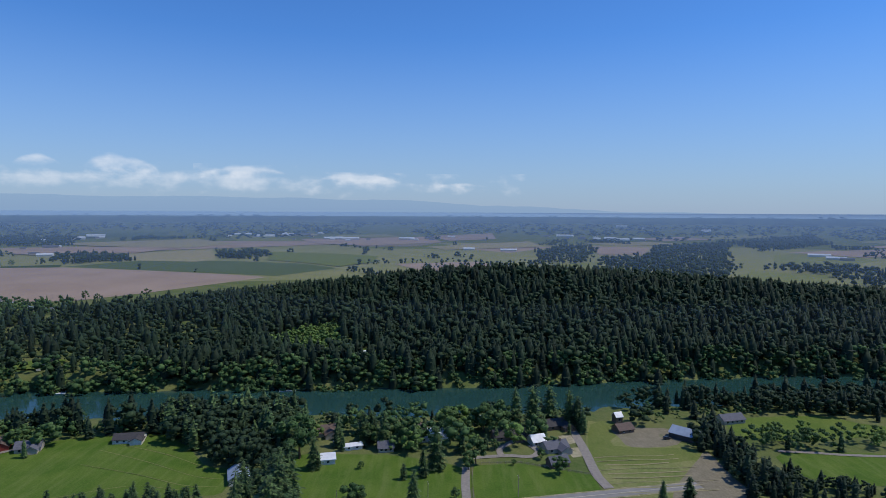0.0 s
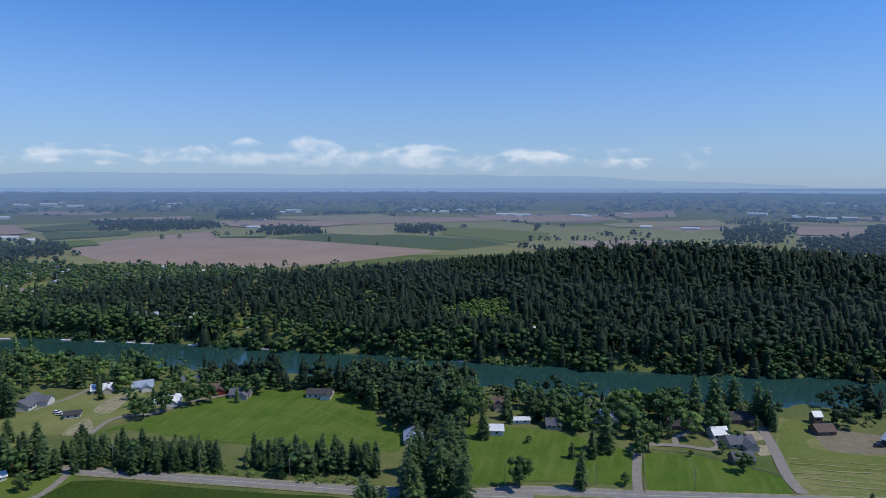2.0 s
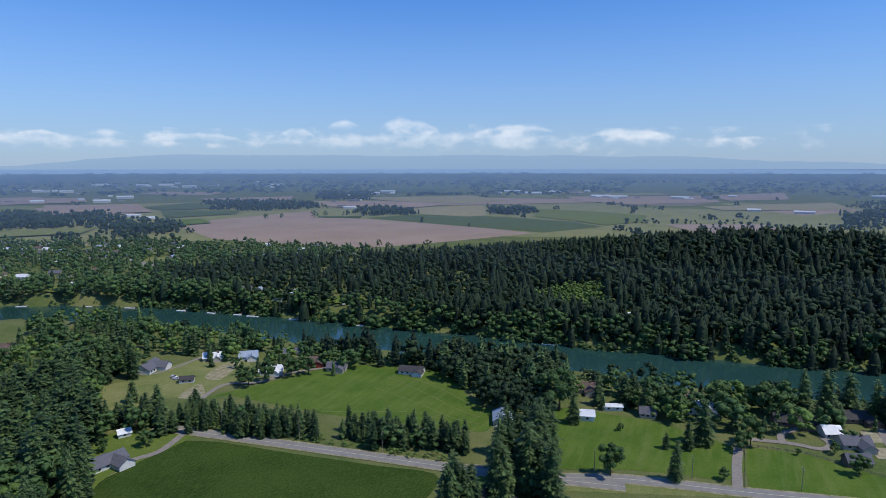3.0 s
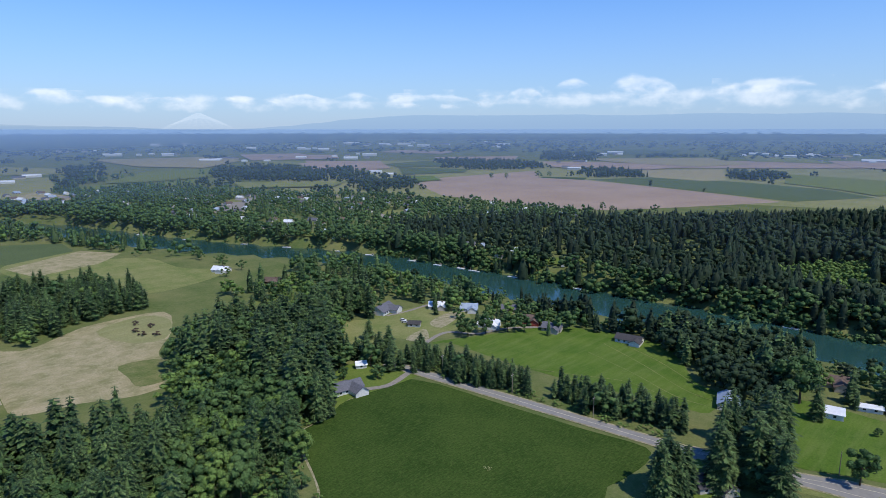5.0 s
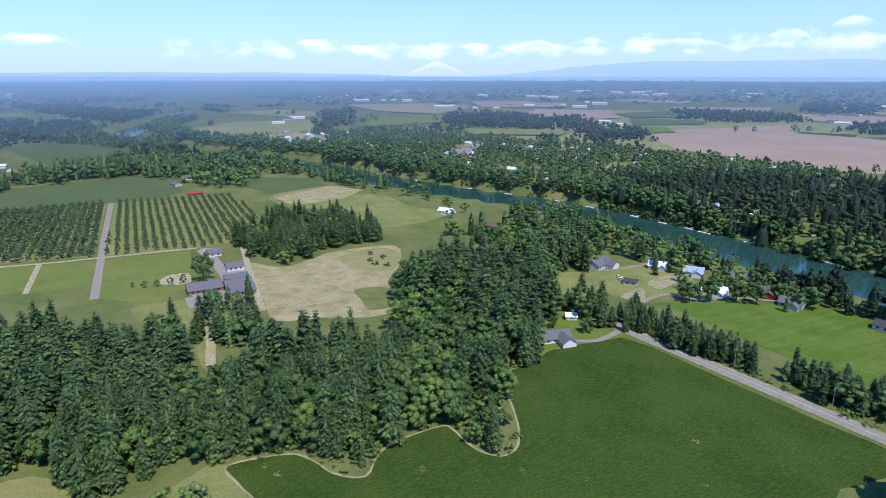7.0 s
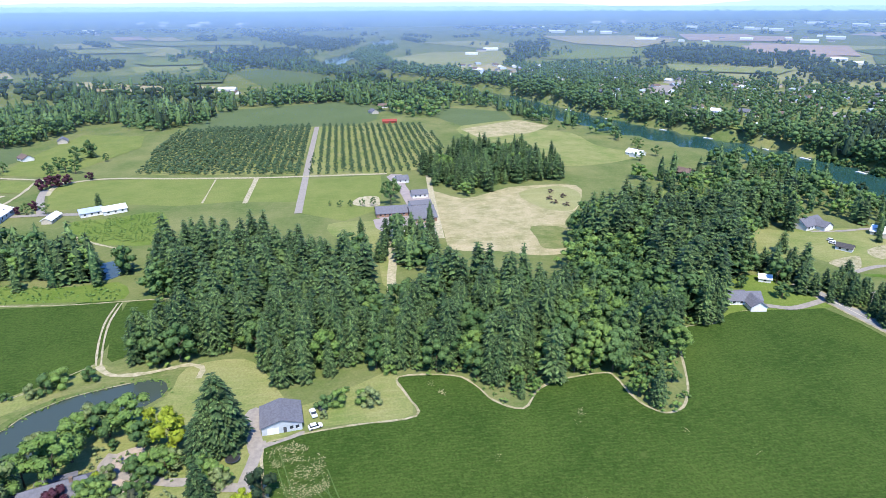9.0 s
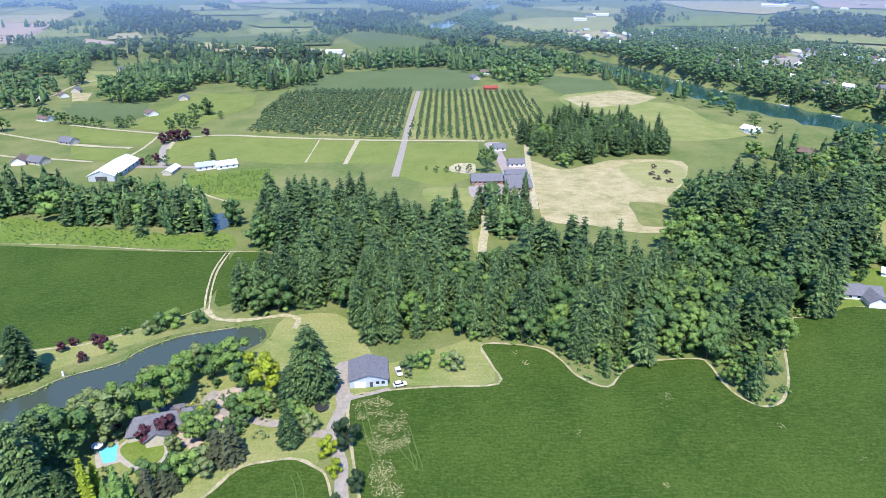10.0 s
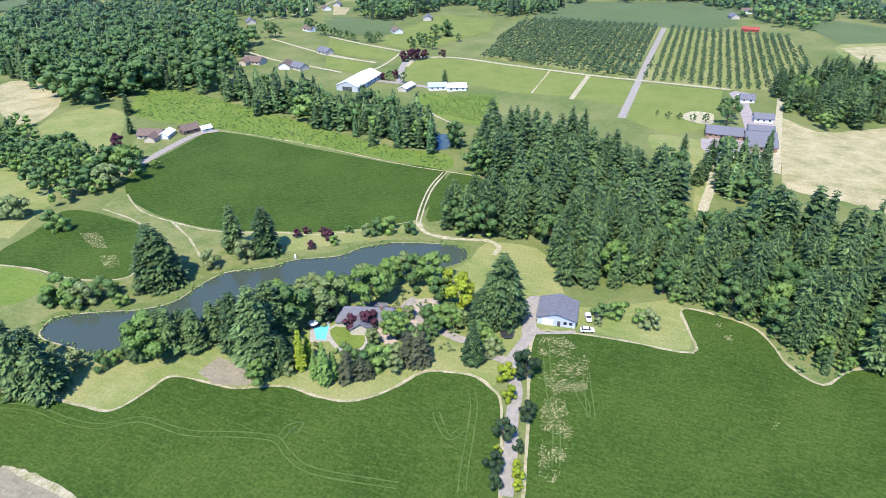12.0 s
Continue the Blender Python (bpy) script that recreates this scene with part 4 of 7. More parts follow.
sheet("field", STRIP_A, 0.1, M_PASTURE, "yellow-green mown field", "field")
for s in (STRIP_B, STRIP_C, STRIP_D):
    sheet("field", s, 0.1, M_PASTURE, "mown green field below the orchard", "field", steps=1)
for s in (ORCHARD_L, ORCHARD_R):
    sheet("orchard_floor", s, 0.1, M_DRYLAWN, "pale grassy orchard floor", "field", steps=1)
sheet("field", FARM_DULL, 0.1, M_DULL, "dull grey-green farm field", "field", steps=1)
sheet("field", FARM_DULL_B, 0.1, M_DULL, "dull grey-green strip of crop", "field", steps=1)
sheet("field", FARM_TAN, 0.1, M_SOIL, "bare pinkish field before a wood", "field", steps=1)
sheet("field", GREY_FIELD, 0.1, M_DULL, "dull grey-green crop field", "field")
sheet("pasture", PASTURE, 0.1, M_DRYLAWN, "smooth green riverside pasture", "pasture")
sheet("field", PASTURE_TAN, 0.2, M_HAY, "bare pale corner of the pasture", "field", steps=1)
sheet("field", DARK_FIELD, 0.1, M_DULL, "dark green riverside field", "field", steps=1)
sheet("meadow", GREEN_FIELD, 0.1, M_LAWN_B, "bright green hay meadow with mowing marks", "meadow")
sheet("meadow", VEG_PLOT, 0.1, M_DRYLAWN, "rough meadow with bare pale patches", "meadow")
for plot in (BARE_A, BARE_B, BARE_C):
    sheet("yard", plot, 0.15, M_EDGE, "bare pale patch in the rough meadow", "bare patch")
sheet("lawn", LAWN_A, 0.1, M_LAWN_B, "bright green paddock", "lawn")
sheet("lawn", LAWN_B, 0.1, M_LAWN_B, "bright green fenced paddock", "lawn", steps=1)
sheet("field", DRY_LOT, 0.1, M_DRYLAWN, "dry mown lot with pale windrows", "field", steps=1)
sheet("meadow", LOT_GREEN, 0.1, M_PASTURE, "olive-green grass above the dry lot", "meadow")
sheet("field", LOT_BROWN, 0.1, M_BED, "bare pinkish-brown end of the dry lot", "field")
sheet("yard", LOT_YARD, 0.1, M_BED, "worn brown yard between a small house and a barn", "yard")
sheet("field", DRY_SOUTH, 0.1, M_DRYLAWN, "dry mown verge south of the road", "field", steps=1)
sheet("lawn", LAWN_C, 0.1, M_LAWN, "green riverside lawn", "lawn")
sheet("lawn", LAWN_D, 0.1, M_LAWN_B, "green paddock beside a lane", "lawn")
sheet("lawn", HOUSEA_LAWN, 0.1, M_LAWN, "green lawn round a farmhouse", "lawn")
sheet("meadow", MEADOW_E, 0.1, M_PASTURE, "green meadow between trees", "meadow")
sheet("field", MEADOW_E_TAN, 0.15, M_HAY, "pale bare patch beside the meadow", "field")
sheet("meadow", MEADOW_E2, 0.1, M_DRYLAWN, "yellow-green meadow below a house", "meadow")
sheet("meadow", SCHOOL_GRASS, 0.1, M_DRYLAWN, "dry grass below the school", "meadow")
sheet("ball_diamond", BALL_DIAMOND, 0.2, M_DIRT, "pale bare infield of a ball ground", "ball ground")
sheet("yard", SCHOOL_YARD, 0.15, M_SCHOOLYARD, "pale grey paved school yard", "yard", steps=1)
sheet("yard", SCHOOL_FRONT, 0.15, M_SCHOOLYARD, "pinkish paved yard in front of the school", "yard", steps=1)
sheet("yard", SHOP_YARD, 0.15, M_GRAVEL, "pale gravel yard in front of a workshop", "yard")
sheet("yard", DRIVE_COURT, 0.2, M_COURT, "pale brown garden court", "yard")
sheet("yard", CORNER_YARD, 0.2, M_BED, "bare brown yard at the field corner", "yard")
sheet("sand_ring", SAND_A, 0.2, M_DIRT, "pale sand riding ring", "sand ring", steps=1)
sheet("sand_ring", SAND_B, 0.2, M_DIRT, "pale sand riding ring", "sand ring", steps=1)
sheet("garden_path", OVAL_PATH, 0.18, M_PAVING, "pale path round an oval lawn", "path")
sheet("oval_lawn", OVAL_LAWN, 0.22, M_LAWN, "oval mown lawn in a garden", "lawn")
sheet("yard", COURT_B, 0.2, M_COURT, "pale brown gravel court between shrubs", "yard")
sheet("yard", FARM_YARD, 0.09, M_BANK, "rough grassy farmyard", "yard")
sheet("pool_deck", POOL_DECK, 0.2, M_PAVING, "pale paving round a swimming pool", "terrace", steps=1)
sheet("swimming_pool", POOL, 0.24, M_POOL, "turquoise swimming pool in a garden", "pool", steps=1)
sheet("garden_bed", GARDEN_BED, 0.2, M_BED, "bare brown kitchen garden plot", "garden bed", steps=1)

# the far plain
TOWN = [(-600, 520), (-560, 640), (-470, 700), (-480, 830), (-700, 800), (-900, 760), (-1300, 560), (-1500, 300), (-1300, 130), (-1100, 230), (-941, 300), (-817, 335), (-694, 378), (-575, 432), (-480, 455)]
FAR_FIELDS = [(FAR_A, M_DRYLAWN), (FAR_B, M_DRYLAWN), (FAR_C, M_PASTURE), (FAR_D, M_DRYLAWN), (FAR_E, M_HAY), (FAR_F, M_DRYLAWN), (FAR_G, M_WHEAT), (FAR_H, M_PASTURE),
              (FAR_I, M_SOIL), (FAR_J, M_SOIL), (FAR_L, M_STRAWFIELD), (FAR_M, M_HAY), (FAR_N, M_PASTURE), (FAR_O, M_DRYLAWN), (FAR_R, M_DULL), (FAR_S, M_SOIL), (FAR_T, M_DRYLAWN), (FAR_U, M_HAY), (FAR_V, M_DULL), (FAR_W, M_PASTURE), (FAR_X, M_PASTURE), (FAR_Y, M_PASTURE)]
sheet("field", [(-r * math.sin(radians(a)), r * math.cos(radians(a))) for r, row in ((1180, range(-42, 63, 5)), (2590, range(62, -43, -5))) for a in row], 0.05, M_STRAWFIELD,
      "dry yellow-green farmland of the plain", "field", steps=1)
for outline, m in FAR_FIELDS:
    sheet("field", outline, 0.2, m, "field on the plain", "field", steps=1)
PLAIN_FIELDS = [
    (M_PASTURE, [(-540, 1937), (-319, 1871), (-183, 1767), (-173, 1555), (-240, 1424), (-325, 1517), (-457, 1612)]),
    (M_SOIL, [(-1236, 2515), (-379, 2754), (-361, 2474), (-774, 2105), (-944, 1946)]),
    (M_BED, [(-327, 2245), (-249, 2574), (7, 2651), (-95, 2285)]),
    (M_HAY, [(-60, 2267), (379, 2736), (373, 2290), (7, 2084)]),
    (M_SOIL, [(-63, 3156), (270, 3422), (251, 2921), (27, 2747)]),
    (M_SOIL, [(-2763, 1498), (-2504, 1817), (-2249, 1643), (-2552, 1382)]),
    (M_SOIL, [(-2180, 1425), (-1992, 1556), (-1502, 1245), (-1699, 1125)]),
    (M_DRYLAWN, [(-2342, 1268), (-2149, 1400), (-1724, 1138), (-1946, 1082)]),
    (M_DULL, [(-1563, 1380), (-1343, 1487), (-1254, 1366), (-1312, 1175)]),
    (M_LAWN, [(-1266, 1116), (-1217, 1200), (-1092, 1108), (-1115, 1030)]),
    (M_SOIL, [(-2028, 2003), (-1801, 2336), (-1561, 1988), (-1824, 1861)]),
    (M_DULL, [(-1756, 1480), (-1820, 1769), (-1471, 1550), (-1585, 1399)]),
    (M_HAY, [(-1514, 1963), (-1078, 2174), (-1086, 1805), (-1155, 1737)]),
    (M_SOIL, [(557, 2346), (749, 2251), (610, 1883), (471, 1873)]),
    (M_SOIL, [(-1450, 2033), (-1240, 2151), (-892, 2112), (-915, 1848), (-1124, 1832), (-1204, 1754)]),
    (M_HAY, [(-1463, 2352), (-1085, 2751), (-789, 2384), (-873, 2114), (-1222, 2188)]),
    (M_SOIL, [(-651, 2817), (-68, 3083), (0, 2597), (-302, 2308), (-500, 2455)]),
    (M_DRYLAWN, [(-1091, 3125), (-761, 2946), (-584, 2633), (-861, 2601)]),
    (M_DULL, [(-1773, 3029), (-1421, 3232), (-1298, 2891), (-1599, 2774)]),
    (M_HAY, [(-2817, 833), (-2741, 1233), (-2376, 1255), (-1997, 917), (-2234, 793), (-2522, 808)]),
    (M_PASTURE, [(-1584, 484), (-1920, 697), (-1973, 946), (-1616, 765), (-1559, 593)]),
    (M_SOIL, [(-2800, 1465), (-2714, 1735), (-2218, 1590), (-2353, 1282)]),
    (M_SOIL, [(-2010, 1284), (-1946, 1618), (-1533, 1322), (-1674, 1112)]),
    (M_DRYLAWN, [(-1392, 710), (-1223, 910), (-1142, 818), (-1248, 650)]),
    (M_HAY, [(-1179, -496), (-1235, -450), (-1135, -351), (-1103, -223), (-1036, -219), (-1054, -361), (-1079, -447)]),
    (M_DULL, [(-1297, -543), (-1356, -249), (-1170, -226), (-1154, -365), (-1235, -519)]),
    (M_PASTURE, [(-1625, -514), (-1757, -463), (-1688, -363), (-1554, -341), (-1540, -457)]),
    (M_DRYLAWN, [(-2574, -856), (-2627, -386), (-2352, -337), (-2329, -627)]),
    (M_HAY, [(-2021, -481), (-2027, -350), (-1883, -341), (-1920, -442)]),
    (M_LAWN, [(-2879, -1508), (-2954, -1368), (-2534, -1119), (-2547, -1281)]),
    (M_HAY, [(-1363, -730), (-1402, -685), (-1287, -620), (-1255, -674)]),
    (M_DRYLAWN, [(-2157, -873), (-2173, -604), (-1985, -569), (-1967, -767)]),
]
PLAIN_WOODS = [
    [(-1976, 1067), (-1895, 1219), (-1652, 1279), (-1263, 991), (-1335, 831), (-1473, 793)],
    [(-1242, 952), (-1126, 1040), (-982, 909), (-1041, 809)],
    [(-1812, 1819), (-1425, 1915), (-1171, 1695), (-1337, 1432), (-1651, 1604)],
    [(-1024, 1657), (-1017, 1791), (-840, 1712), (-771, 1557), (-890, 1449)],
    [(-1889, 2650), (-1620, 2725), (-1318, 2216), (-1540, 2159)],
    [(-672, 1866), (-519, 1877), (-459, 1633), (-597, 1664)],
    [(301, 1993), (444, 2261), (520, 2164), (367, 1573), (251, 1566)],
    [(380, 1539), (736, 2181), (1194, 2596), (519, 1145), (438, 1088), (377, 1309)],
    [(1194, 2596), (1827, 3114), (1570, 2518), (1092, 2083)],
    [(715, 1463), (976, 1365), (754, 1053), (733, 1155), (774, 1293)],
    [(-2200, 553), (-2333, 718), (-1872, 558), (-1417, 375), (-1585, 398)],
    [(-2086, -425), (-1971, -154), (-1460, -66), (-1437, -243), (-1415, -294)],
    [(-3321, -539), (-2394, 98), (-1738, 41), (-1940, -83), (-2480, -276)],
    [(-1561, -69), (-1449, 55), (-1226, 197), (-1066, 266), (-976, 207), (-920, 130), (-938, 17), (-1175, -72)],
    [(-1944, 932), (-1629, 1040), (-1382, 1108), (-1205, 931), (-1411, 767), (-1563, 732)],
    [(-2421, -1274), (-2076, -857), (-1674, -629), (-1500, -470), (-1317, -541), (-1437, -768)],
    [(-1813, -299), (-1704, -82), (-1313, -19), (-1402, -140), (-1469, -244)],
    [(-1040, -563), (-1083, -475), (-1013, -356), (-994, -202), (-875, -164), (-780, -200), (-862, -334), (-941, -438), (-928, -505)],
]
for k, (m, outline) in enumerate(PLAIN_FIELDS):
    sheet("field", outline, 1.5 + 0.06 * k, m, "long flat field on the plain", "field", steps=1, drape=max(math.hypot(*p) for p in outline) > 2300)
sheet("field", TAN_FAR, 0.3, M_SOIL, "wide bare brown field on the plain", "field", steps=1)
sheet("field", GREEN_FAR, 0.4, M_DULL, "wide green crop field on the plain", "field", steps=1)
sheet("field", TAN_FAR_B, 0.5, M_HAY, "pale stubble field on the plain", "field", steps=1)
sheet("lawn", CLEARING_HILL, 0.6, M_LAWN, "lawn in a clearing across the river", "lawn", drape=True)


def strip_fields():
    """A patchwork of fields over the far plain, seen edge on."""
    rng = np.random.default_rng(11)
    brown = [M_SOIL, M_HAY, M_DULL, M_SOIL, M_STRAWFIELD, M_HAY, M_SOIL, M_STRAWFIELD]
    green = [M_STRAWFIELD, M_PASTURE, M_HAY, M_STRAWFIELD, M_DRYLAWN, M_DULL, M_SOIL]
    used = [TAN_FAR, GREEN_FAR, TAN_FAR_B, *[o for o, m in FAR_FIELDS], *[o for m, o in PLAIN_FIELDS], *PLAIN_WOODS, TOWN, WOODED]
    c, s = math.cos(radians(23)), math.sin(radians(23))
    k = 0
    v = -3600.0
    while v < 3600:
        deep = rng.uniform(110, 260)
        u = -3900.0 + rng.uniform(0, 300)
        while u < 3900:
            w = rng.uniform(160, 480)
            x, y = u * c - v * s, u * s + v * c
            r, az = math.hypot(x, y), math.degrees(math.atan2(-x, y))
            u += w
            k += 1
            if not (1080 < r < 3300 and -42 < az < 165) or rng.random() < (0.05 if r < 2300 else 0.5):
                continue
            pts = [(x + p * c - q * s, y + p * s + q * c) for p, q in ((4, 4), (w - 5, 4), (w - 5, deep - 5), (4, deep - 5))]
            mid = [((pts[0][a] + pts[2][a]) / 2) for a in (0, 1)]
            if any(inside(px, py, o) for o in used for px, py in pts + [mid]) or min(to_line(np.array(px), np.array(py), RIVER) for px, py in pts + [mid]) < 75:
                continue
            mats = brown if az < 55 else green
            sheet("field", pts, 0.6 + r * 0.0004 + 0.001 * (k % 7), mats[int(rng.integers(0, len(mats)))], "distant field on the plain", "field", steps=1, drape=r > 2300)
        v += deep


WOODED = [(180, 900), (760, 820), (1400, 1250), (1250, 1700), (500, 1350), (200, 1150)]
strip_fields()
sheet("lawn", CORNER_LAWN, 0.1, M_LAWN, "lawn of a house at the road corner", "lawn")


def town_lawns():
    """Small lawns and clearings between the houses across the river."""
    rng = np.random.default_rng(21)
    for k in range(64):
        x, y = rng.uniform(-1350, -430), rng.uniform(330, 800)
        if not inside(x, y, TOWN) or to_line(np.array(x), np.array(y), RIVER) < 75:
            continue
        w, d, a = rng.uniform(16, 42), rng.uniform(12, 30), rng.uniform(0, 3)
        pts = [(x + w * math.cos(g) * math.cos(a) - d * math.sin(g) * math.sin(a), y + w * math.cos(g) * math.sin(a) + d * math.sin(g) * math.cos(a)) for g in (0.3, 1.4, 2.4, 3.6, 4.6, 5.6)]
        sheet("lawn", pts, 0.7 + 0.004 * k, (M_LAWN, M_DRYLAWN, M_PASTURE, M_GRAVEL)[k % 4], "clearing among trees across the river", "lawn", steps=2)
        CLEARINGS.append(pts)


CLEARINGS = []
town_lawns()
BANK_HOUSES = []


def bank_gardens():
    """Lawns that run from houses down to the far bank of the river."""
    rng = np.random.default_rng(31)
    x = -330.0
    while x > -1000:
        y = float(np.interp(x, [p[0] for p in RIVER[::-1]], [p[1] for p in RIVER[::-1]])) + 78
        w, d = rng.uniform(9, 18), rng.uniform(20, 40)
        pts = [(x - w, y - 6), (x + w, y - 8), (x + w * 0.8, y + d), (x - w * 0.7, y + d * 0.9)]
        sheet("lawn", pts, 1.1 + 0.004 * len(CLEARINGS), (M_LAWN, M_DRYLAWN, M_PASTURE)[len(CLEARINGS) % 3], "garden lawn running down to the river", "lawn", steps=2)
        CLEARINGS.append(pts)
        BANK_HOUSES.append((x + rng.uniform(-4, 4), y + d * 0.8))
        x -= rng.uniform(40, 80)


bank_gardens()

# roads, lanes, drives and marks
ROAD_A = [(-30, 245), (-91, 233), (-135, 227), (-172, 222), (-215, 216), (-250, 211)]
ROAD_B = [(-91, 234), (-58, 241), (-36, 250), (-14, 255), (14, 260), (50, 268), (120, 283)]
for line in (ROAD_A, ROAD_B):
    ribbon("road_verge", line, 8.6, 0.19, M_EDGE, "pale gravel verge of a country road", "verge")
for line in (ROAD_A, ROAD_B):
    ribbon("road", line, 6.4, 0.2, M_ASPHALT, "narrow grey asphalt country road", "road")
for line in (ROAD_A, ROAD_B):
    ribbon("road_line", line, 0.3, 0.24, M_LINE, "worn yellow centre line of the road", "road line")
for line, w, m, lb in ((L_DRIVE, 3.6, M_GRAVEL, "grey gravel drive between young trees"), (L_GARDEN_DRIVE, 3.4, M_GRAVEL, "grey gravel drive to a house"),
                       (L_FARM_ROAD, 5.0, M_GRAVEL, "grey gravel farm road"), (L_TRACK_POND, 2.2, M_DIRT, "pale dirt track beside the pond"),
                       (L_LANE_ORCHARD, 5.0, M_GRAVEL, "pale lane between orchard blocks"), (L_ORCHARD_ROAD, 4.0, M_DIRT, "pale dirt road below the orchard"),
                       (L_SCHOOL_DRIVE, 4.5, M_DIRT, "pale dirt drive between trees below the school"), (L_LANE_STRIP, 3.5, M_DIRT, "pale dirt lane between fields"), (L_FENCE_STRIP, 1.2, M_DIRT, "pale fence line between fields"),
                       (L_ROAD_W1, 3.5, M_DIRT, "pale farm road"), (L_ROAD_W2, 2.5, M_DIRT, "pale farm track"), (L_ROAD_W3, 2.5, M_DIRT, "pale farm track"),
                       (L_ROAD_W4, 5.0, M_GRAVEL, "grey farm road"), (L_ROAD_W5, 5.0, M_GRAVEL, "grey farm road"), (L_TRACK_E, 1.8, M_DIRT, "pale curved foot track"),
                       (L_SCHOOL_EDGE, 4.0, M_DIRT, "pale dirt track beside the school"), (L_DRIVE_A, 3.5, M_GRAVEL, "gravel drive to a farmhouse"),
                       (L_CORNER_DRIVE, 4.0, M_GRAVEL, "gravel drive at the road corner"), (L_LANE_S, 4.0, M_GRAVEL, "pale gravel lane"), (L_LANE_T, 5.0, M_GRAVEL, "pale gravel lane to riverside houses"),
                       (L_MEADOW_A, 3.0, M_GRAVEL, "gravel drive along the meadow"), (L_MEADOW_B, 2.6, M_GRAVEL, "gravel drive to riverside houses"), (L_FARM_A, 3.0, M_DIRT, "pale farm track"), (L_FARM_B, 3.0, M_DIRT, "pale farm track"), (L_FARM_C, 3.0, M_DIRT, "pale farm track"), (L_LANE_E, 3.0, M_GRAVEL, "pale lane between two lawns"), (L_DRIVE_S, 3.6, M_GRAVEL, "gravel drive"), (L_DRIVE_S2, 3.4, M_GRAVEL, "curved gravel drive")):
    ribbon("lane" if w > 2.4 else "track", line, w, 0.24, m, lb, "lane")


def beside(line, off):
    """The same line moved sideways."""
    out = []
    for i, (x, y) in enumerate(line):
        a, b = line[max(i - 1, 0)], line[min(i + 1, len(line) - 1)]
        d = Vector((b[0] - a[0], b[1] - a[1])).normalized()
        out.append((x - d.y * off, y + d.x * off))
    return out


for line in (L_MOW_A, L_MOW_B, L_MOW_C, L_MOW_D):
    ribbon("mowing_mark", line, 0.4, 0.2, M_DRYLAWN, "pale mowing mark in the meadow", "mowing mark", 6)
for k in range(9):
    wob = 3 * math.sin(k * 2.3)
    ribbon("windrow", [(80 + wob, 274 + 5.2 * k + 0.4 * wob), (96, 275.4 + 5.2 * k - 0.2 * wob), (112, 276.6 + 5.2 * k + 0.25 * wob), (127 - k - 2 * wob, 278 + 5.2 * k)], 0.7 + 0.12 * wob, 0.2, M_HAY, "pale windrow of cut hay", "windrow", 6)
for line in (L_MARKS_A, L_MARKS_B, L_MARKS_C, L_MARKS_D, L_MARKS_E, L_MARKS_F):
    for off in (-0.95, 0.95):
        ribbon("wheel_mark", beside(line, off), 0.35, 0.2, M_TRACK, "light wheel mark pressed into wheat", "wheel mark", 5)
for off in (-0.9, 0.9):
    ribbon("wheel_track", beside(L_TRACK_N, off), 0.8, 0.2, M_DIRT, "pale wheel track between wheat fields", "track", 5)


def litter(name, poly, gap, seed, size, material, label, keep=0.6, tall=0.2):
    """Small flat tufts strewn over a patch."""
    rng = np.random.default_rng(seed)
    p = scatter(poly, gap, seed, keep)
    V, F = [], []
    for x, y in p:
        if noise.noise((x * 0.22, y * 0.1, 4)) + 0.5 * noise.noise((x * 0.7, y * 0.5, 8)) < rng.uniform(-0.35, 0.45):
            continue
        a, s = rng.uniform(0, 6.28), size * rng.uniform(0.4, 1.4)
        i = len(V)
        for k in range(5):
            g = a + k * 1.2566
            q = s * rng.uniform(0.35, 1.0) * (1.3 if k % 2 else 0.4)
            V.append((x + math.cos(g) * q, y + math.sin(g) * q, 0.45))
        V.append((x, y, 0.45 + tall))
        F += [(i + k, i + (k + 1) % 5, i + 5) for k in range(5)]
    tagged(new(name, mesh_of(name, V, F, material)), label, "straw", kind="stuff")

ribbon("pond_edge", POND[1:16], 0.5, 0.5, M_EDGE, "pale muddy edge of the pond", "bank", 5)

# ---- woods ----
CLEAR = [SCHOOL_YARD, SCHOOL_GRASS, HOUSEA_LAWN, TAN_SCHOOL, FIELD_EAST, FIELD_NORTH, FIELD_NORTH_B, ESTATE_LAWN]


def tree_kind(name, crown, trunk, material, trunk_h=1.0):
    """One tree 1 high, with trunk and crown, kept aside as the pattern for its copies."""
    return (name, mesh_of("crown", crown[0], crown[1], material), mesh_of("trunk", trunk[0], trunk[1], M_BARK))


def plant(kind, x, y, h, label, group="", wide=1.0, turn=None):
    name, crown, trunk = kind
    tree = new(name)
    tree.empty_display_size = 0.2
    z = float(height(x, y))
    a = turn if turn is not None else (x * 7.3 + y * 3.1) % 6.283
    tree.matrix_basis = Matrix.Translation((x, y, z - 0.1)) @ Matrix.Rotation(a, 4, "Z") @ Matrix.Diagonal((h * wide, h * wide, h, 1))
    for n, me in (("trunk", trunk), ("crown", crown)):
        o = new(n, me)
        o.parent = tree
    return tagged(tree, label, "tree", group)


K_FIR = [tree_kind("fir_tree", c, TRUNK, M_FIR) for c in FIRS_NEAR]
K_FIR_BIG = [tree_kind("fir_tree", fir_crown(95 + k, 34, 10, 7, 0.2 + 0.02 * k, 0.42), TRUNK, M_FIR) for k in range(3)]
K_GOLD = [tree_kind("golden_cypress", fir_crown(90, 22, 9, 2, 0.17, 0.7), TRUNK, M_YELLOW)]
K_COLUMN = [tree_kind("cypress", fir_crown(91, 22, 9, 2, 0.2, 0.7), TRUNK, M_BRIGHT)]
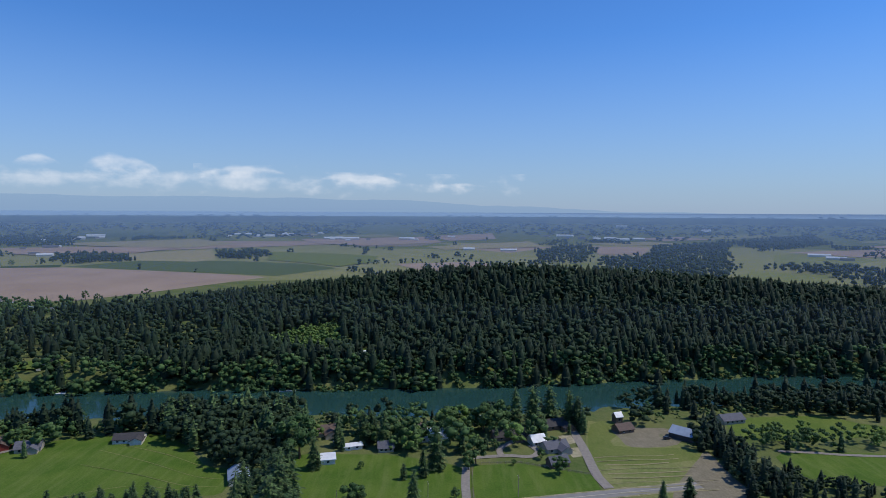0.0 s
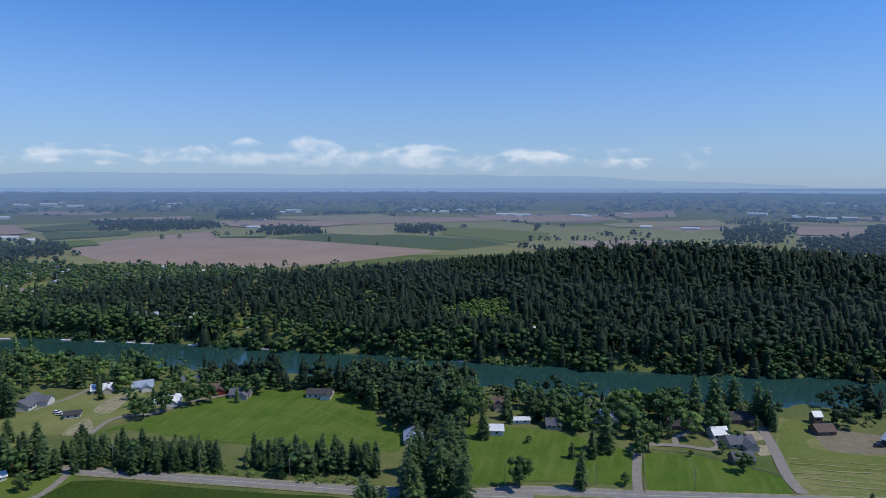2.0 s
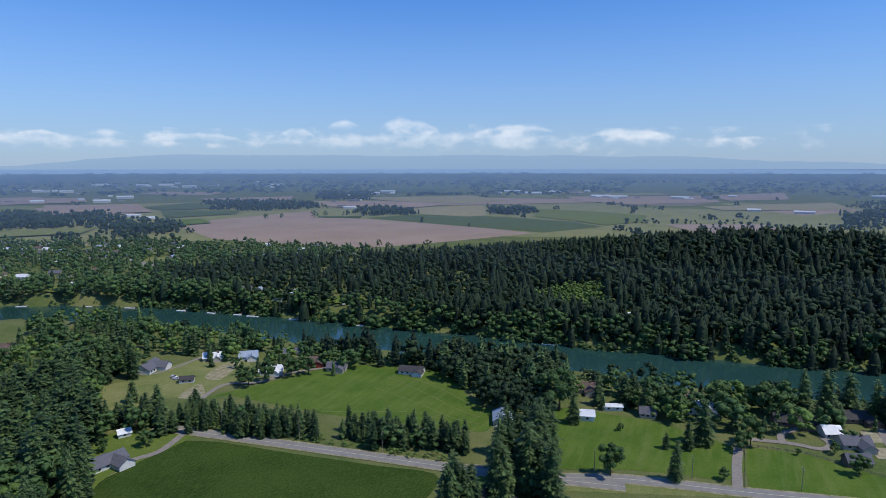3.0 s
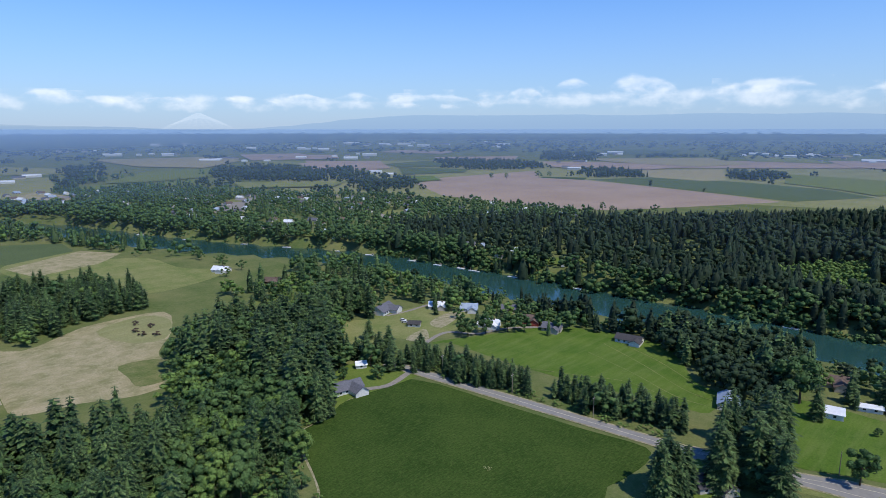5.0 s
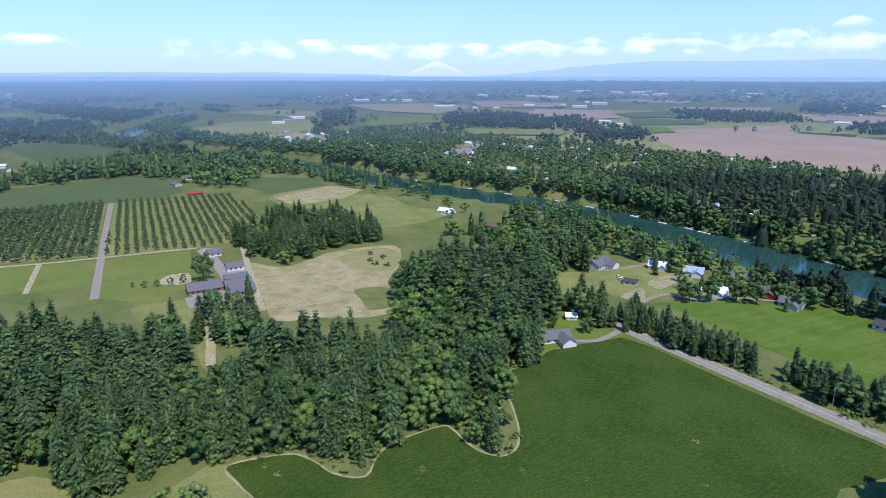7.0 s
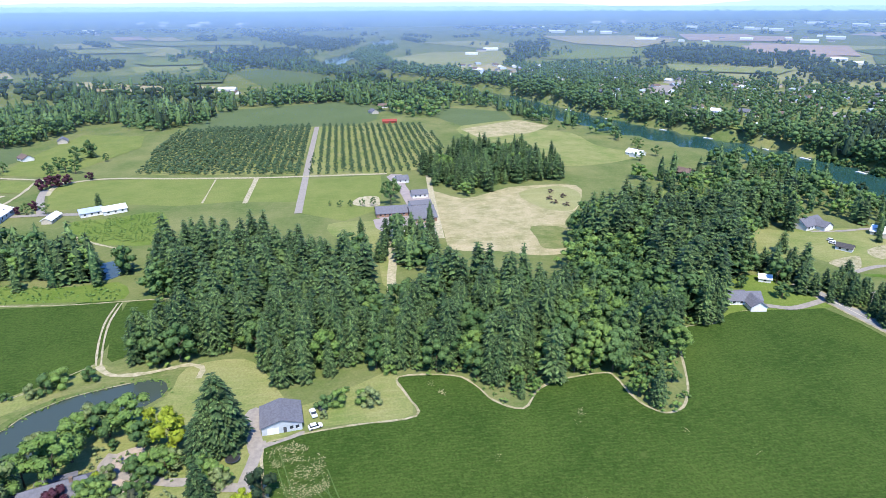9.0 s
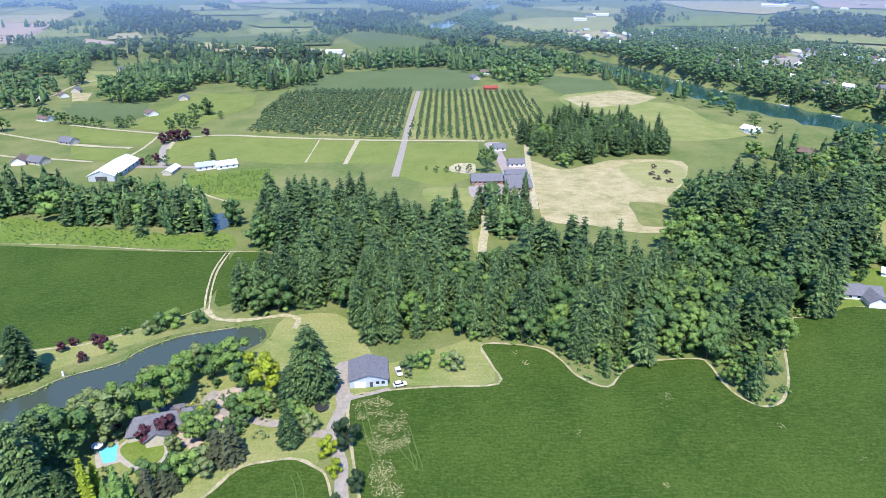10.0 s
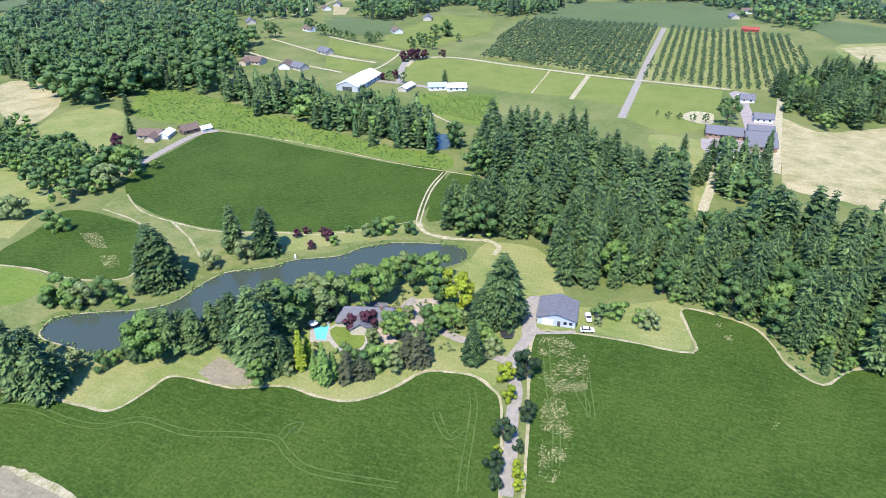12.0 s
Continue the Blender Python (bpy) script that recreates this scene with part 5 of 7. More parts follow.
K_PINE = [tree_kind("pine_tree", fir_crown(70 + k, 10, 9, 2, 0.33), TRUNK, M_PINE) for k in range(2)]
K_OAK = [tree_kind("broadleaf_tree", c, STEM, M_LEAF) for c in OAKS]
K_OAK_BACK = [tree_kind("broadleaf_tree", c, STEM, M_LEAF) for c in OAKS_BACK]
K_BRIGHT = [tree_kind("broadleaf_tree", c, STEM, M_BRIGHT) for c in OAKS[2:4]]
K_BUSH = [tree_kind("bush", leaf_crown(160 + k, 9, 620, 0.52, -0.02, 0.042, 2), STEM, m) for k, m in enumerate((M_LEAF, M_BRIGHT, M_OLIVE))]
K_DRIVE = [tree_kind("broadleaf_tree", leaf_crown(165 + k, 10, 700, 0.42, 0.1, 0.04, 2), STEM, M_DARK_SHADELEAF) for k in range(2)]
K_OLIVE = [tree_kind("broadleaf_tree", OAKS[1], STEM, M_OLIVE)]
K_YELLOW = [tree_kind("golden_tree", leaf_crown(170 + k, 11, 700, 0.42, 0.06, 0.04, 2), STEM, M_YELLOW) for k in range(2)]
K_PLUM = [tree_kind("plum_tree", leaf_crown(180 + k, 11, 650, 0.44, 0.08, 0.04, 2), STEM, M_PLUM) for k in range(2)]


def grove(kinds, rows, label, group, wide=1.0):
    for i, (x, y, h) in enumerate(rows):
        plant(kinds[i % len(kinds)], x, y, h, label, group, wide * (0.9 + 0.2 * ((i * 37) % 10) / 10))


K_FIR_MID = [tree_kind("fir_tree", c, TRUNK, M_FIR) for c in FIRS]
K_SHADED_MID = [tree_kind("fir_tree", c, TRUNK, M_SHADEFIR) for c in FIRS]
K_OAK_MID = [tree_kind("broadleaf_tree", c, STEM, M_LEAF) for c in OAKS_MID]
K_DARK_MID = [tree_kind("broadleaf_tree", c, STEM, M_DARK_SHADELEAF) for c in OAKS_MID]


def stand(poly, gap, tall, seed, share, label, keep=1.0, clear=(), low=0.7, shaded=False, big=False):
    """A small wood or row whose trees can be told apart, each a tree of its own."""
    p = scatter(poly, gap, seed, keep, clear)
    rng = np.random.default_rng(seed + 7)
    for i, (x, y) in enumerate(p):
        fir = rng.random() < share
        h = tall * (1 + 0.3 * rng.uniform(-1, 1)) * (1 if fir else low)
        kinds = (K_SHADED_MID[:2] + K_FIR_MID[:1] + K_SHADED_MID[2:3] if shaded else K_FIR_MID) if fir else (K_DARK_MID if shaded else K_OAK_MID)
        kinds = K_FIR if fir and big else kinds
        plant(kinds[i % 4], float(x), float(y), h, ("dark green conifer " if fir else "full green broad-leaved tree ") + label, "trees " + label, rng.uniform(0.95, 1.3) * (1 if fir else 1.1))


grove(K_FIR_BIG, GARDEN_FIRS, "tall dark blue-green fir in garden grounds", "garden firs", 1.32)
grove(K_FIR, GARDEN_FIRS_LOW, "dark fir in a clump beside the pond", "pond firs", 1.15)
grove(K_PINE, GARDEN_PINES, "broad olive-brown pine in the garden", "garden pines")
grove(K_FIR, FIELD_FIRS, "lone dark fir beside a farm", "farm firs", 1.3)
grove(K_OAK[:1] + K_BRIGHT + K_OLIVE, GARDEN_TREES, "full green broad-leaved garden tree", "garden trees", 1.22)
grove(K_BUSH, GARDEN_BUSHES, "rounded green bush on grass", "bushes", 1.15)
grove(K_YELLOW, YELLOW_TREES, "golden yellow-green tree in a garden", "golden trees", 1.0)
grove(K_DRIVE, DRIVE_TREES, "dark grey-green tree beside the drive", "drive trees", 0.95)
grove(K_PLUM, PLUM_TREES, "purple-leaved plum tree on grass", "plum trees", 1.1)
grove(K_PLUM, PLUM_ROW, "purple-leaved tree beside a farm road", "plum trees", 1.1)
grove(K_OAK_BACK, LAWN_TREES, "rounded green tree on the school lawn", "lawn trees", 0.95)
grove(K_FIR, SCHOOL_FIRS, "dark fir beside the school", "school firs", 1.3)
grove(K_FIR, RIVER_FIRS, "tall dark fir among riverside houses", "riverside firs", 1.2)
PASTURE_TREES = [(-590, 262, 10), (-566, 268, 8), (-612, 268, 11), (-640, 262, 9), (-545, 262, 12), (-520, 268, 10), (-660, 240, 8), (-505, 246, 9), (-700, 215, 10), (-690, 222, 7), (-720, 210, 9)]
grove(K_OAK_BACK, FARM_TREES, "full dark green tree beside farm fields", "farm trees", 1.1)
grove(K_OAK_BACK, FARM_ROW, "round green tree in a row along a farm road", "farm row trees", 1.2)
grove(K_OAK_BACK, PASTURE_TREES, "round green tree at the river edge of a pasture", "pasture trees", 1.15)
grove(K_OAK, RIVER_TREES, "broad-leaved tree among riverside houses", "riverside trees", 1.1)
grove(K_GOLD, GOLD_COLUMNS, "narrow golden cypress in the garden", "garden columns")
grove(K_COLUMN, GREEN_COLUMNS, "narrow light green cypress in the garden", "garden columns")
grove(K_FIR, CORNER_FIRS, "tall dark fir at a road corner", "corner firs", 1.1)
grove(K_FIR, LOT_FIRS, "dark fir beside the dry lot", "lot firs", 1.3)
grove(K_OAK_BACK, PLAIN_TREES, "lone round tree on the plain", "plain trees", 1.2)


def edge_wood(poly, gap, tall, seed, share, things, label, group):
    """The front of a wood as single trees, the rest of it joined."""
    p = scatter(poly, gap, seed, 1.0, CLEAR)
    p = p[np.argsort(-p[:, 0])]
    rng = np.random.default_rng(seed)
    fir = rng.random(len(p)) < share
    for leafy_part in (BUMP_A, BUMP_B, LEAFY_A, LEAFY_B, LEAFY_C):
        fir &= ~inside(p[:, 0], p[:, 1], leafy_part) | (rng.random(len(p)) < 0.26)
    low = inside(p[:, 0], p[:, 1], BUMP_A) | inside(p[:, 0], p[:, 1], BUMP_B)
    size = tall * rng.uniform(0.7, 1.25, len(p)) * np.where(low, 0.5, 1.0)
    for i in range(min(things, len(p))):
        x, y = p[i]
        if fir[i]:
            plant(K_FIR[i % 4], x, y, size[i], "tall dark conifer at the edge of the wood", group, 0.95)
        else:
            plant((K_OAK[:3] + K_BRIGHT[:1])[i % 4], x, y, size[i] * 0.62, "green broad-leaved tree at the edge of the wood", group, 0.98)
    rest, rf = p[things:], fir[things:]
    wood("conifer_wood", rest[rf], FIRS, tall, seed, M_FIR, label + ", conifers", wide=0.95)
    wood("leafy_wood", rest[~rf], OAKS_BACK, tall * 0.62, seed + 1, M_LEAF, label + ", broad-leaved trees", wide=1.0)


edge_wood(FOREST_C, 5.6, 22, 1, 0.78, 290, "dense mixed wood beside the wheat field", "wood edge trees")
stand(W_CORNER_A, 6, 20, 61, 0.8, "at a road corner")
mixed_wood("wood", W_SCHOOL_S, 6.5, 17, 33, FIRS_MID, OAKS_MID, 0.75, "firs below the school")
mixed_wood("wood", W_SCHOOL_L, 6.5, 18, 34, FIRS_MID, OAKS_MID, 0.75, "firs below the school lawn")
wood("undergrowth", scatter(FOREST_C, 6, 41, 0.7, CLEAR), OAKS_FAR, 5, 42, M_BRIGHT, "light green undergrowth in the wood", "bushes", wide=1.2)
mixed_wood("wood", W_EAST, 6.4, 24, 2, FIRS, OAKS_BACK, 0.72, "tall trees behind the farmhouse", clear=CLEAR + [MEADOW_E, MEADOW_E2, LEAFY_C])
leafy_spots = scatter(LEAFY_C, 6.0, 74, 0.95, CLEAR + [MEADOW_E, MEADOW_E2, FOREST_C])
wood("leafy_wood", leafy_spots[::2], OAKS_BACK, 13, 75, M_BRIGHT, "light green broad-leaved trees in the wood", wide=1.15)
wood("leafy_wood", leafy_spots[1::2], OAKS_BACK, 14, 76, M_LEAF, "full green broad-leaved trees in the wood", wide=1.1)
stand(W_HOUSEA, 6, 15, 3, 0.9, "beside the white farmhouse")
stand(W_ROW1, 3.9, 12.5, 4, 0.92, "in a row along the road", low=0.75)
stand(W_ROW2, 3.9, 12, 5, 0.92, "in a row along the road", low=0.75)
mixed_wood("wood", W_MID, 11, 17, 6, FIRS_MID, OAKS_MID, 0.5, "trees among riverside houses", clear=[VEG_PLOT, PASTURE])
mixed_wood("wood", W_CLUSTER, 6.0, 18, 7, FIRS_MID, OAKS_MID, 0.35, "dark trees beside the meadow", leaves=M_DARK_SHADELEAF, clear=[BARN_PLOT])
stand(W_TALL, 6.0, 25, 8, 1.0, "in a tall clump by the road", clear=[BARN_PLOT], big=True)
mixed_wood("wood", W_SCHOOL, 7.5, 19, 9, FIRS, OAKS_MID, 0.9, "tall firs behind the school")
mixed_wood("wood", W_LEFT, 7, 19, 10, FIRS_MID, OAKS_MID, 0.62, "conifers beside the nursery")
FARM_OPEN = [FARM_DULL, FARM_DULL_B, FARM_TAN, FAR_T, FAR_U, FAR_V, FAR_W, FAR_X, FAR_Y]
for k, plot in enumerate(FARM_WOODS):
    mixed_wood("wood", plot, 8.5, 17, 110 + 4 * k, FIRS_MID, OAKS_MID, 0.25, "dark trees between farm fields", low=0.9)
mixed_wood("wood", W_BELT, 8.5, 22, 11, FIRS_FAR, OAKS_FAR, 0.45, "long belt of trees behind the orchard", leaves=M_LEAF)
mixed_wood("wood", W_TOPLEFT, 8.5, 21, 12, FIRS_MID, OAKS_MID, 0.45, "broad-leaved wood", low=0.85, leaves=M_LEAF, clear=FARM_OPEN)
mixed_wood("wood", W_HEDGE, 7, 20, 13, FIRS_MID, OAKS_MID, 0.62, "conifer belt beside the nursery")
mixed_wood("wood", W_LEFTS, 6.0, 10, 14, FIRS_MID, OAKS_MID, 0.12, "belt of broad-leaved trees and bushes", keep=0.95, low=0.95)
# shade of the lane and bank woods is painted into needles and leaves
mixed_wood("wood", W_LANE_HEDGE, 4.4, 13, 17, FIRS_MID, OAKS_MID, 0.6, "dark hedge of trees along a lane", needles=M_SHADEFIR, leaves=M_DARK_SHADELEAF)
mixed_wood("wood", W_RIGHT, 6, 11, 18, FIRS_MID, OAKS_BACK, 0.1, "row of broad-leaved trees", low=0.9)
mixed_wood("wood", W_BOTTOM, 4.6, 9, 19, FIRS_MID, OAKS_MID, 0.6, "dense young trees beside a lawn", needles=M_SHADEFIR, leaves=M_DARK_SHADELEAF)
mixed_wood("wood", W_BANK_L, 7.5, 19, 24, FIRS_MID, OAKS_MID, 0.7, "riverside trees", keep=0.85, needles=M_SHADEFIR, leaves=M_DARK_SHADELEAF)
mixed_wood("wood", W_HOUSE_S, 12, 13, 25, FIRS_MID, OAKS_MID, 0.4, "garden trees between riverside houses", keep=0.6, low=0.9)
mixed_wood("wood", W_BANK_S, 10, 14, 26, FIRS_MID, OAKS_MID, 0.3, "riverside trees behind the houses", keep=0.3, low=0.9)

GARDENS = [(-318, 300), (-262, 288), (-232, 306), (-205, 318), (-196, 340), (-250, 348), (-318, 338)]
GARDENS_S = [(-80, 322), (-20, 318), (10, 330), (70, 318), (84, 350), (40, 362), (-60, 362)]
mixed_wood("wood", GARDENS, 8.5, 11, 72, FIRS_MID, OAKS_MID, 0.3, "garden trees round riverside houses", keep=0.62, low=0.95)
mixed_wood("wood", GARDENS_S, 10, 13, 73, FIRS_MID, OAKS_MID, 0.35, "garden trees round riverside houses", keep=0.55, low=0.9)

# river banks and the wooded hill
NEAR_BANK = [(430, 330), (300, 380), (200, 388), (130, 368), (30, 355), (-145, 345), (-273, 342), (-400, 335), (-500, 322), (-590, 305),
             (-690, 262), (-800, 228), (-900, 198), (-1000, 155), (-1040, 140), (-1030, 165), (-940, 205), (-850, 240), (-700, 282), (-600, 330), (-500, 350), (-400, 358),
             (-273, 368), (-145, 372), (30, 384), (172, 418), (298, 433), (430, 428)]
GAP = [(86, 360), (116, 360), (120, 420), (88, 420)]
EAST_BANK = [(118, 395), (200, 390), (300, 375), (430, 330), (430, 428), (298, 433), (172, 418)]
OPEN_BANK = [(-430, 300), (-430, 420), (-1100, 300), (-1100, 100)]
wood("riverside_bushes", scatter(NEAR_BANK, 6.5, 47, 0.7, [GAP, EAST_BANK, LAWN_C, PASTURE, DARK_FIELD, OPEN_BANK]), OAKS_FAR, 5, 48, M_LEAF, "low bushes along the river bank", "bushes", 0.4, 1.3)
mixed_wood("riverside_wood", NEAR_BANK, 8.5, 11, 21, FIRS_MID, OAKS_MID, 0.6, "trees along the river bank", keep=0.28, clear=[GAP, EAST_BANK, LAWN_C, PASTURE, DARK_FIELD, OPEN_BANK], low=0.9, needles=M_SHADEFIR, leaves=M_DARK_SHADELEAF)
mixed_wood("riverside_wood", EAST_BANK, 6.0, 15, 20, FIRS_MID, OAKS_MID, 0.45, "tall trees along the river bank", keep=0.95, clear=[GAP, LAWN_C], needles=M_SHADEFIR, leaves=M_DARK_SHADELEAF)
HILL = [(-420, 453), (-330, 463), (-200, 469), (-60, 475), (26, 482), (100, 492), (172, 505), (243, 516), (298, 519), (400, 514), (520, 640), (700, 880),
        (480, 850), (300, 835), (0, 835), (-150, 840), (-260, 840), (-380, 780), (-470, 700), (-560, 640), (-600, 520), (-520, 450)]
HILL_LOW = [(-420, 453), (-330, 463), (-230, 468), (-200, 560), (-230, 650), (-300, 700), (-470, 700), (-560, 640), (-600, 520), (-520, 450)]
# the hill's shade is painted into its darkened needles and leaves
mixed_wood("hill_wood", HILL, 7.2, 20, 22, FIRS_HILL, OAKS_FAR, 0.62, "dense dark wood over a low hill", needles=M_SHADEFIR, leaves=M_DARK_SHADELEAF, low=0.85, clear=[CLEARING_HILL, THICKET_HILL, HILL_LOW])
mixed_wood("hill_wood", HILL_LOW, 9.5, 19, 49, FIRS_HILL, OAKS_FAR, 0.45, "mixed wood across the river", keep=0.66, low=0.8, clear=CLEARINGS, leaves=M_DARK_SHADELEAF, needles=M_SHADEFIR)
wood("thicket", scatter(THICKET_HILL, 5, 43), OAKS_FAR, 8, 44, M_BRIGHT, "light green thicket across the river", "bushes", wide=1.2)
FRINGE = [(-560, 427), (-480, 442), (-400, 453), (-273, 462), (-145, 468), (26, 479), (172, 502), (298, 517), (420, 513), (425, 527), (298, 531), (172, 516), (26, 493), (-145, 482),
          (-273, 476), (-400, 468), (-480, 457), (-560, 442)]
wood("riverside_wood", scatter(FRINGE, 6.5, 45, 0.85), OAKS_MID, 12, 46, M_LEAF, "rounded green trees along the far river bank", wide=1.2)
mixed_wood("town_wood", TOWN, 11.5, 14, 23, FIRS_FAR, OAKS_FAR, 0.3, "trees among the houses across the river", keep=0.84, low=0.95, clear=[FAR_M, FAR_L, *CLEARINGS], leaves=M_LEAF)
WEST = [(-1000, 150), (-1040, -20), (-920, -40), (-900, 40), (-800, 40), (-740, 90), (-800, 110), (-860, 130), (-830, 180), (-900, 195)]
mixed_wood("wood", WEST, 11, 18, 27, FIRS_FAR, OAKS_FAR, 0.35, "trees beside the river", keep=0.8, low=0.9)
BELT_W = [(-900, -30), (-1050, -20), (-1240, 30), (-1500, 60), (-1600, -120), (-1440, -180), (-1250, -20), (-1080, -10), (-900, -190), (-860, -180)]
mixed_wood("wood", BELT_W, 12, 18, 28, FIRS_FAR, OAKS_FAR, 0.4, "woods beyond the orchard", keep=0.85, low=0.9, leaves=M_LEAF)
HILL_W = [(-560, -500), (-620, -420), (-720, -440), (-800, -600), (-1000, -560), (-1200, -800), (-900, -900), (-640, -760)]
mixed_wood("wood", HILL_W, 12, 18, 29, FIRS_FAR, OAKS_FAR, 0.4, "woods beyond the farms", keep=0.7, low=0.9, leaves=M_LEAF, clear=FARM_OPEN)

# trees along the upper river
rng = np.random.default_rng(91)
up = np.stack([rng.uniform(-2100, -900, 4500), rng.uniform(-250, 420, 4500)], 1)
ud = to_line(up[:, 0], up[:, 1], RIVER)
rng2 = np.random.default_rng(93)
lo = np.stack([rng2.uniform(-1020, -440, 5200), rng2.uniform(120, 520, 5200)], 1)
ld = to_line(lo[:, 0], lo[:, 1], RIVER)
ll = np.interp(lo[:, 0], [p[0] for p in RIVER[::-1]], [p[1] for p in RIVER[::-1]])
across = lo[(ld > 47) & (ld < 92) & (lo[:, 1] > ll)]
for plot in CLEARINGS:
    across = across[~inside(across[:, 0], across[:, 1], plot)]
wood("riverside_wood", across[::2], OAKS_MID, 13, 94, M_LEAF, "full dark green trees along the far river bank", wide=1.2)
wood("riverside_wood", across[1::9], FIRS_MID, 19, 95, M_FIR, "tall firs along the far river bank")
wood("riverside_bushes", lo[(ld > 43) & (ld < 68) & (lo[:, 1] > ll)], OAKS_FAR, 6.5, 98, M_LEAF, "green bushes down to the water", "bushes", 0.4, 1.2)
wood("riverside_wood", up[(ud > 48) & (ud < 120) & (up[:, 1] > np.interp(up[:, 0], [p[0] for p in RIVER[::-1]], [p[1] for p in RIVER[::-1]]))], OAKS_FAR, 16, 92, M_LEAF, "trees along the upper river", wide=1.3)

# orchard rows, nursery rows
def rows_of(polys, row, step, turn, seed, jitter=0.4, miss=0.04):
    rng = np.random.default_rng(seed)
    out = []
    c, s = math.cos(radians(turn)), math.sin(radians(turn))
    for poly in polys:
        p = np.array(poly, float)
        cx, cy = p.mean(0)
        u, v = np.meshgrid(np.arange(-260, 260, step), np.arange(-260, 260, row))
        u, v = u.ravel() + rng.uniform(-jitter, jitter, u.size), v.ravel() + rng.uniform(-jitter, jitter, u.size)
        x, y = cx + u * c - v * s, cy + u * s + v * c
        ok = inside(x, y, poly) & (rng.random(x.size) > miss)
        out.append(np.stack([x[ok], y[ok]], 1))
    return np.concatenate(out)


wood("orchard_trees", rows_of([ORCHARD_L], 6.6, 4.5, 1, 51, 0.7), OAKS_FAR, 5.4, 52, M_NUT, "full green nut trees in close rows", "orchard", 0.2, 1.32)
wood("orchard_trees", rows_of([ORCHARD_R], 6.6, 4.3, 1, 50, 0.5), OAKS_FAR, 4.8, 51, M_NUT, "green nut trees in straight rows with pale aisles", "orchard", 0.15, 1.02)
wood("nursery_shrubs", rows_of([NURSERY], 3.0, 2.2, 66, 53, 0.8, 0.3), FAR_CLUMPS, 1.3, 54, M_BRIGHT, "low yellow-green shrubs in nursery rows", "shrubs", 0.3, 1.5)
wood("berry_bushes", rows_of([BERRY_PLOT], 4.0, 2.6, 100, 55, 0.6, 0.15), OAKS_FAR, 1.8, 56, M_BRIGHT, "rows of berry bushes", "shrubs", 0.3, 1.4)
for patch, sd in ((STRAW_A, 57), (STRAW_B, 58), (STRAW_C, 59), (STRAW_D, 60)):
    litter("lodged_straw", patch, 0.42, sd, 0.36, M_STRAW, "pale flattened straw in the wheat", 0.8, 0.08)

for k, (x, y, w) in enumerate(((-140, 167, 1.8), (-152, 102, 1.6), (-166, 72, 2.0), (-140, 118, 1.8), (-162, 69, 1.4), (-184, 28, 1.8), (-190, 25, 1.5), (-120, 150, 1.2), (-128, 60, 1.4), (-112, 20, 1.2), (-148, 40, 1.5))):
    litter("lodged_straw", [(x - w, y - w * 0.5), (x + w, y - w * 0.7), (x + w * 1.3, y + w * 0.6), (x - w * 0.8, y + w * 0.6)], 0.5, 300 + k, 0.34, M_STRAW, "small pale patch of flattened straw", 0.9, 0.08)

# tree belts between the western farms
rng = np.random.default_rng(6)
keepout = [*FARM_OPEN, ORCHARD_L, ORCHARD_R, PASTURE, GREY_FIELD, STRIP_A, NURSERY, FIELD_NORTH, DARK_FIELD, *[o for o, m in FAR_FIELDS]]
belts = []
for k in range(90):
    az, r = radians(rng.uniform(68, 150)), rng.uniform(760, 1900)
    cx, cy = -r * math.sin(az), r * math.cos(az)
    ln, wd, tn = rng.uniform(50, 260), rng.uniform(8, 45), rng.choice([0.4, 1.97]) + rng.normal(0, 0.2)
    m = int(ln * wd / 150) + 5
    u, v = rng.normal(0, 0.3, m) * ln, rng.normal(0, 0.3, m) * wd
    belts.append(np.stack([cx + u * math.cos(tn) - v * math.sin(tn), cy + u * math.sin(tn) + v * math.cos(tn)], 1))
belts = np.concatenate(belts)
for poly in keepout:
    belts = belts[~inside(belts[:, 0], belts[:, 1], poly)]
belts = belts[to_line(belts[:, 0], belts[:, 1], RIVER) > 60]
wood("farm_wood", belts[::2], OAKS_FAR, 14, 35, M_LEAF, "belts of broad-leaved trees between farms", wide=1.1)
wood("farm_wood", belts[1::2], FIRS_FAR, 18, 36, M_FIR, "belts of conifers between farms")

# the plain: belts of trees to the horizon
rng = np.random.default_rng(5)
belts = []
for k in range(190):
    az = radians(rng.uniform(-42, 165))
    r = 1250 * math.exp(rng.uniform(0, 1.05))
    cx, cy = -r * math.sin(az), r * math.cos(az)
    ln, wd, tn = rng.uniform(40, 300), rng.uniform(5, 16 if r < 2300 else 50), rng.choice([0.4, 1.97]) + rng.normal(0, 0.15)
    m = int(ln * wd / 130) + 4
    u, v = rng.uniform(-0.5, 0.5, m) * ln, rng.uniform(-0.5, 0.5, m) * wd
    belts.append(np.stack([cx + u * math.cos(tn) - v * math.sin(tn), cy + u * math.sin(tn) + v * math.cos(tn)], 1))
belts = np.concatenate(belts)
OPEN_PLAIN = [*FARM_OPEN, TAN_FAR, GREEN_FAR, TAN_FAR_B, *[o for o, m in FAR_FIELDS], *[o for m, o in PLAIN_FIELDS]]
for poly in OPEN_PLAIN:
    belts = belts[~inside(belts[:, 0], belts[:, 1], poly)]
belts = belts[to_line(belts[:, 0], belts[:, 1], RIVER) > 55]
wood("far_wood", belts, FAR_CLUMPS, 12, 31, M_DARK_SHADELEAF, "distant belts of trees across the plain")
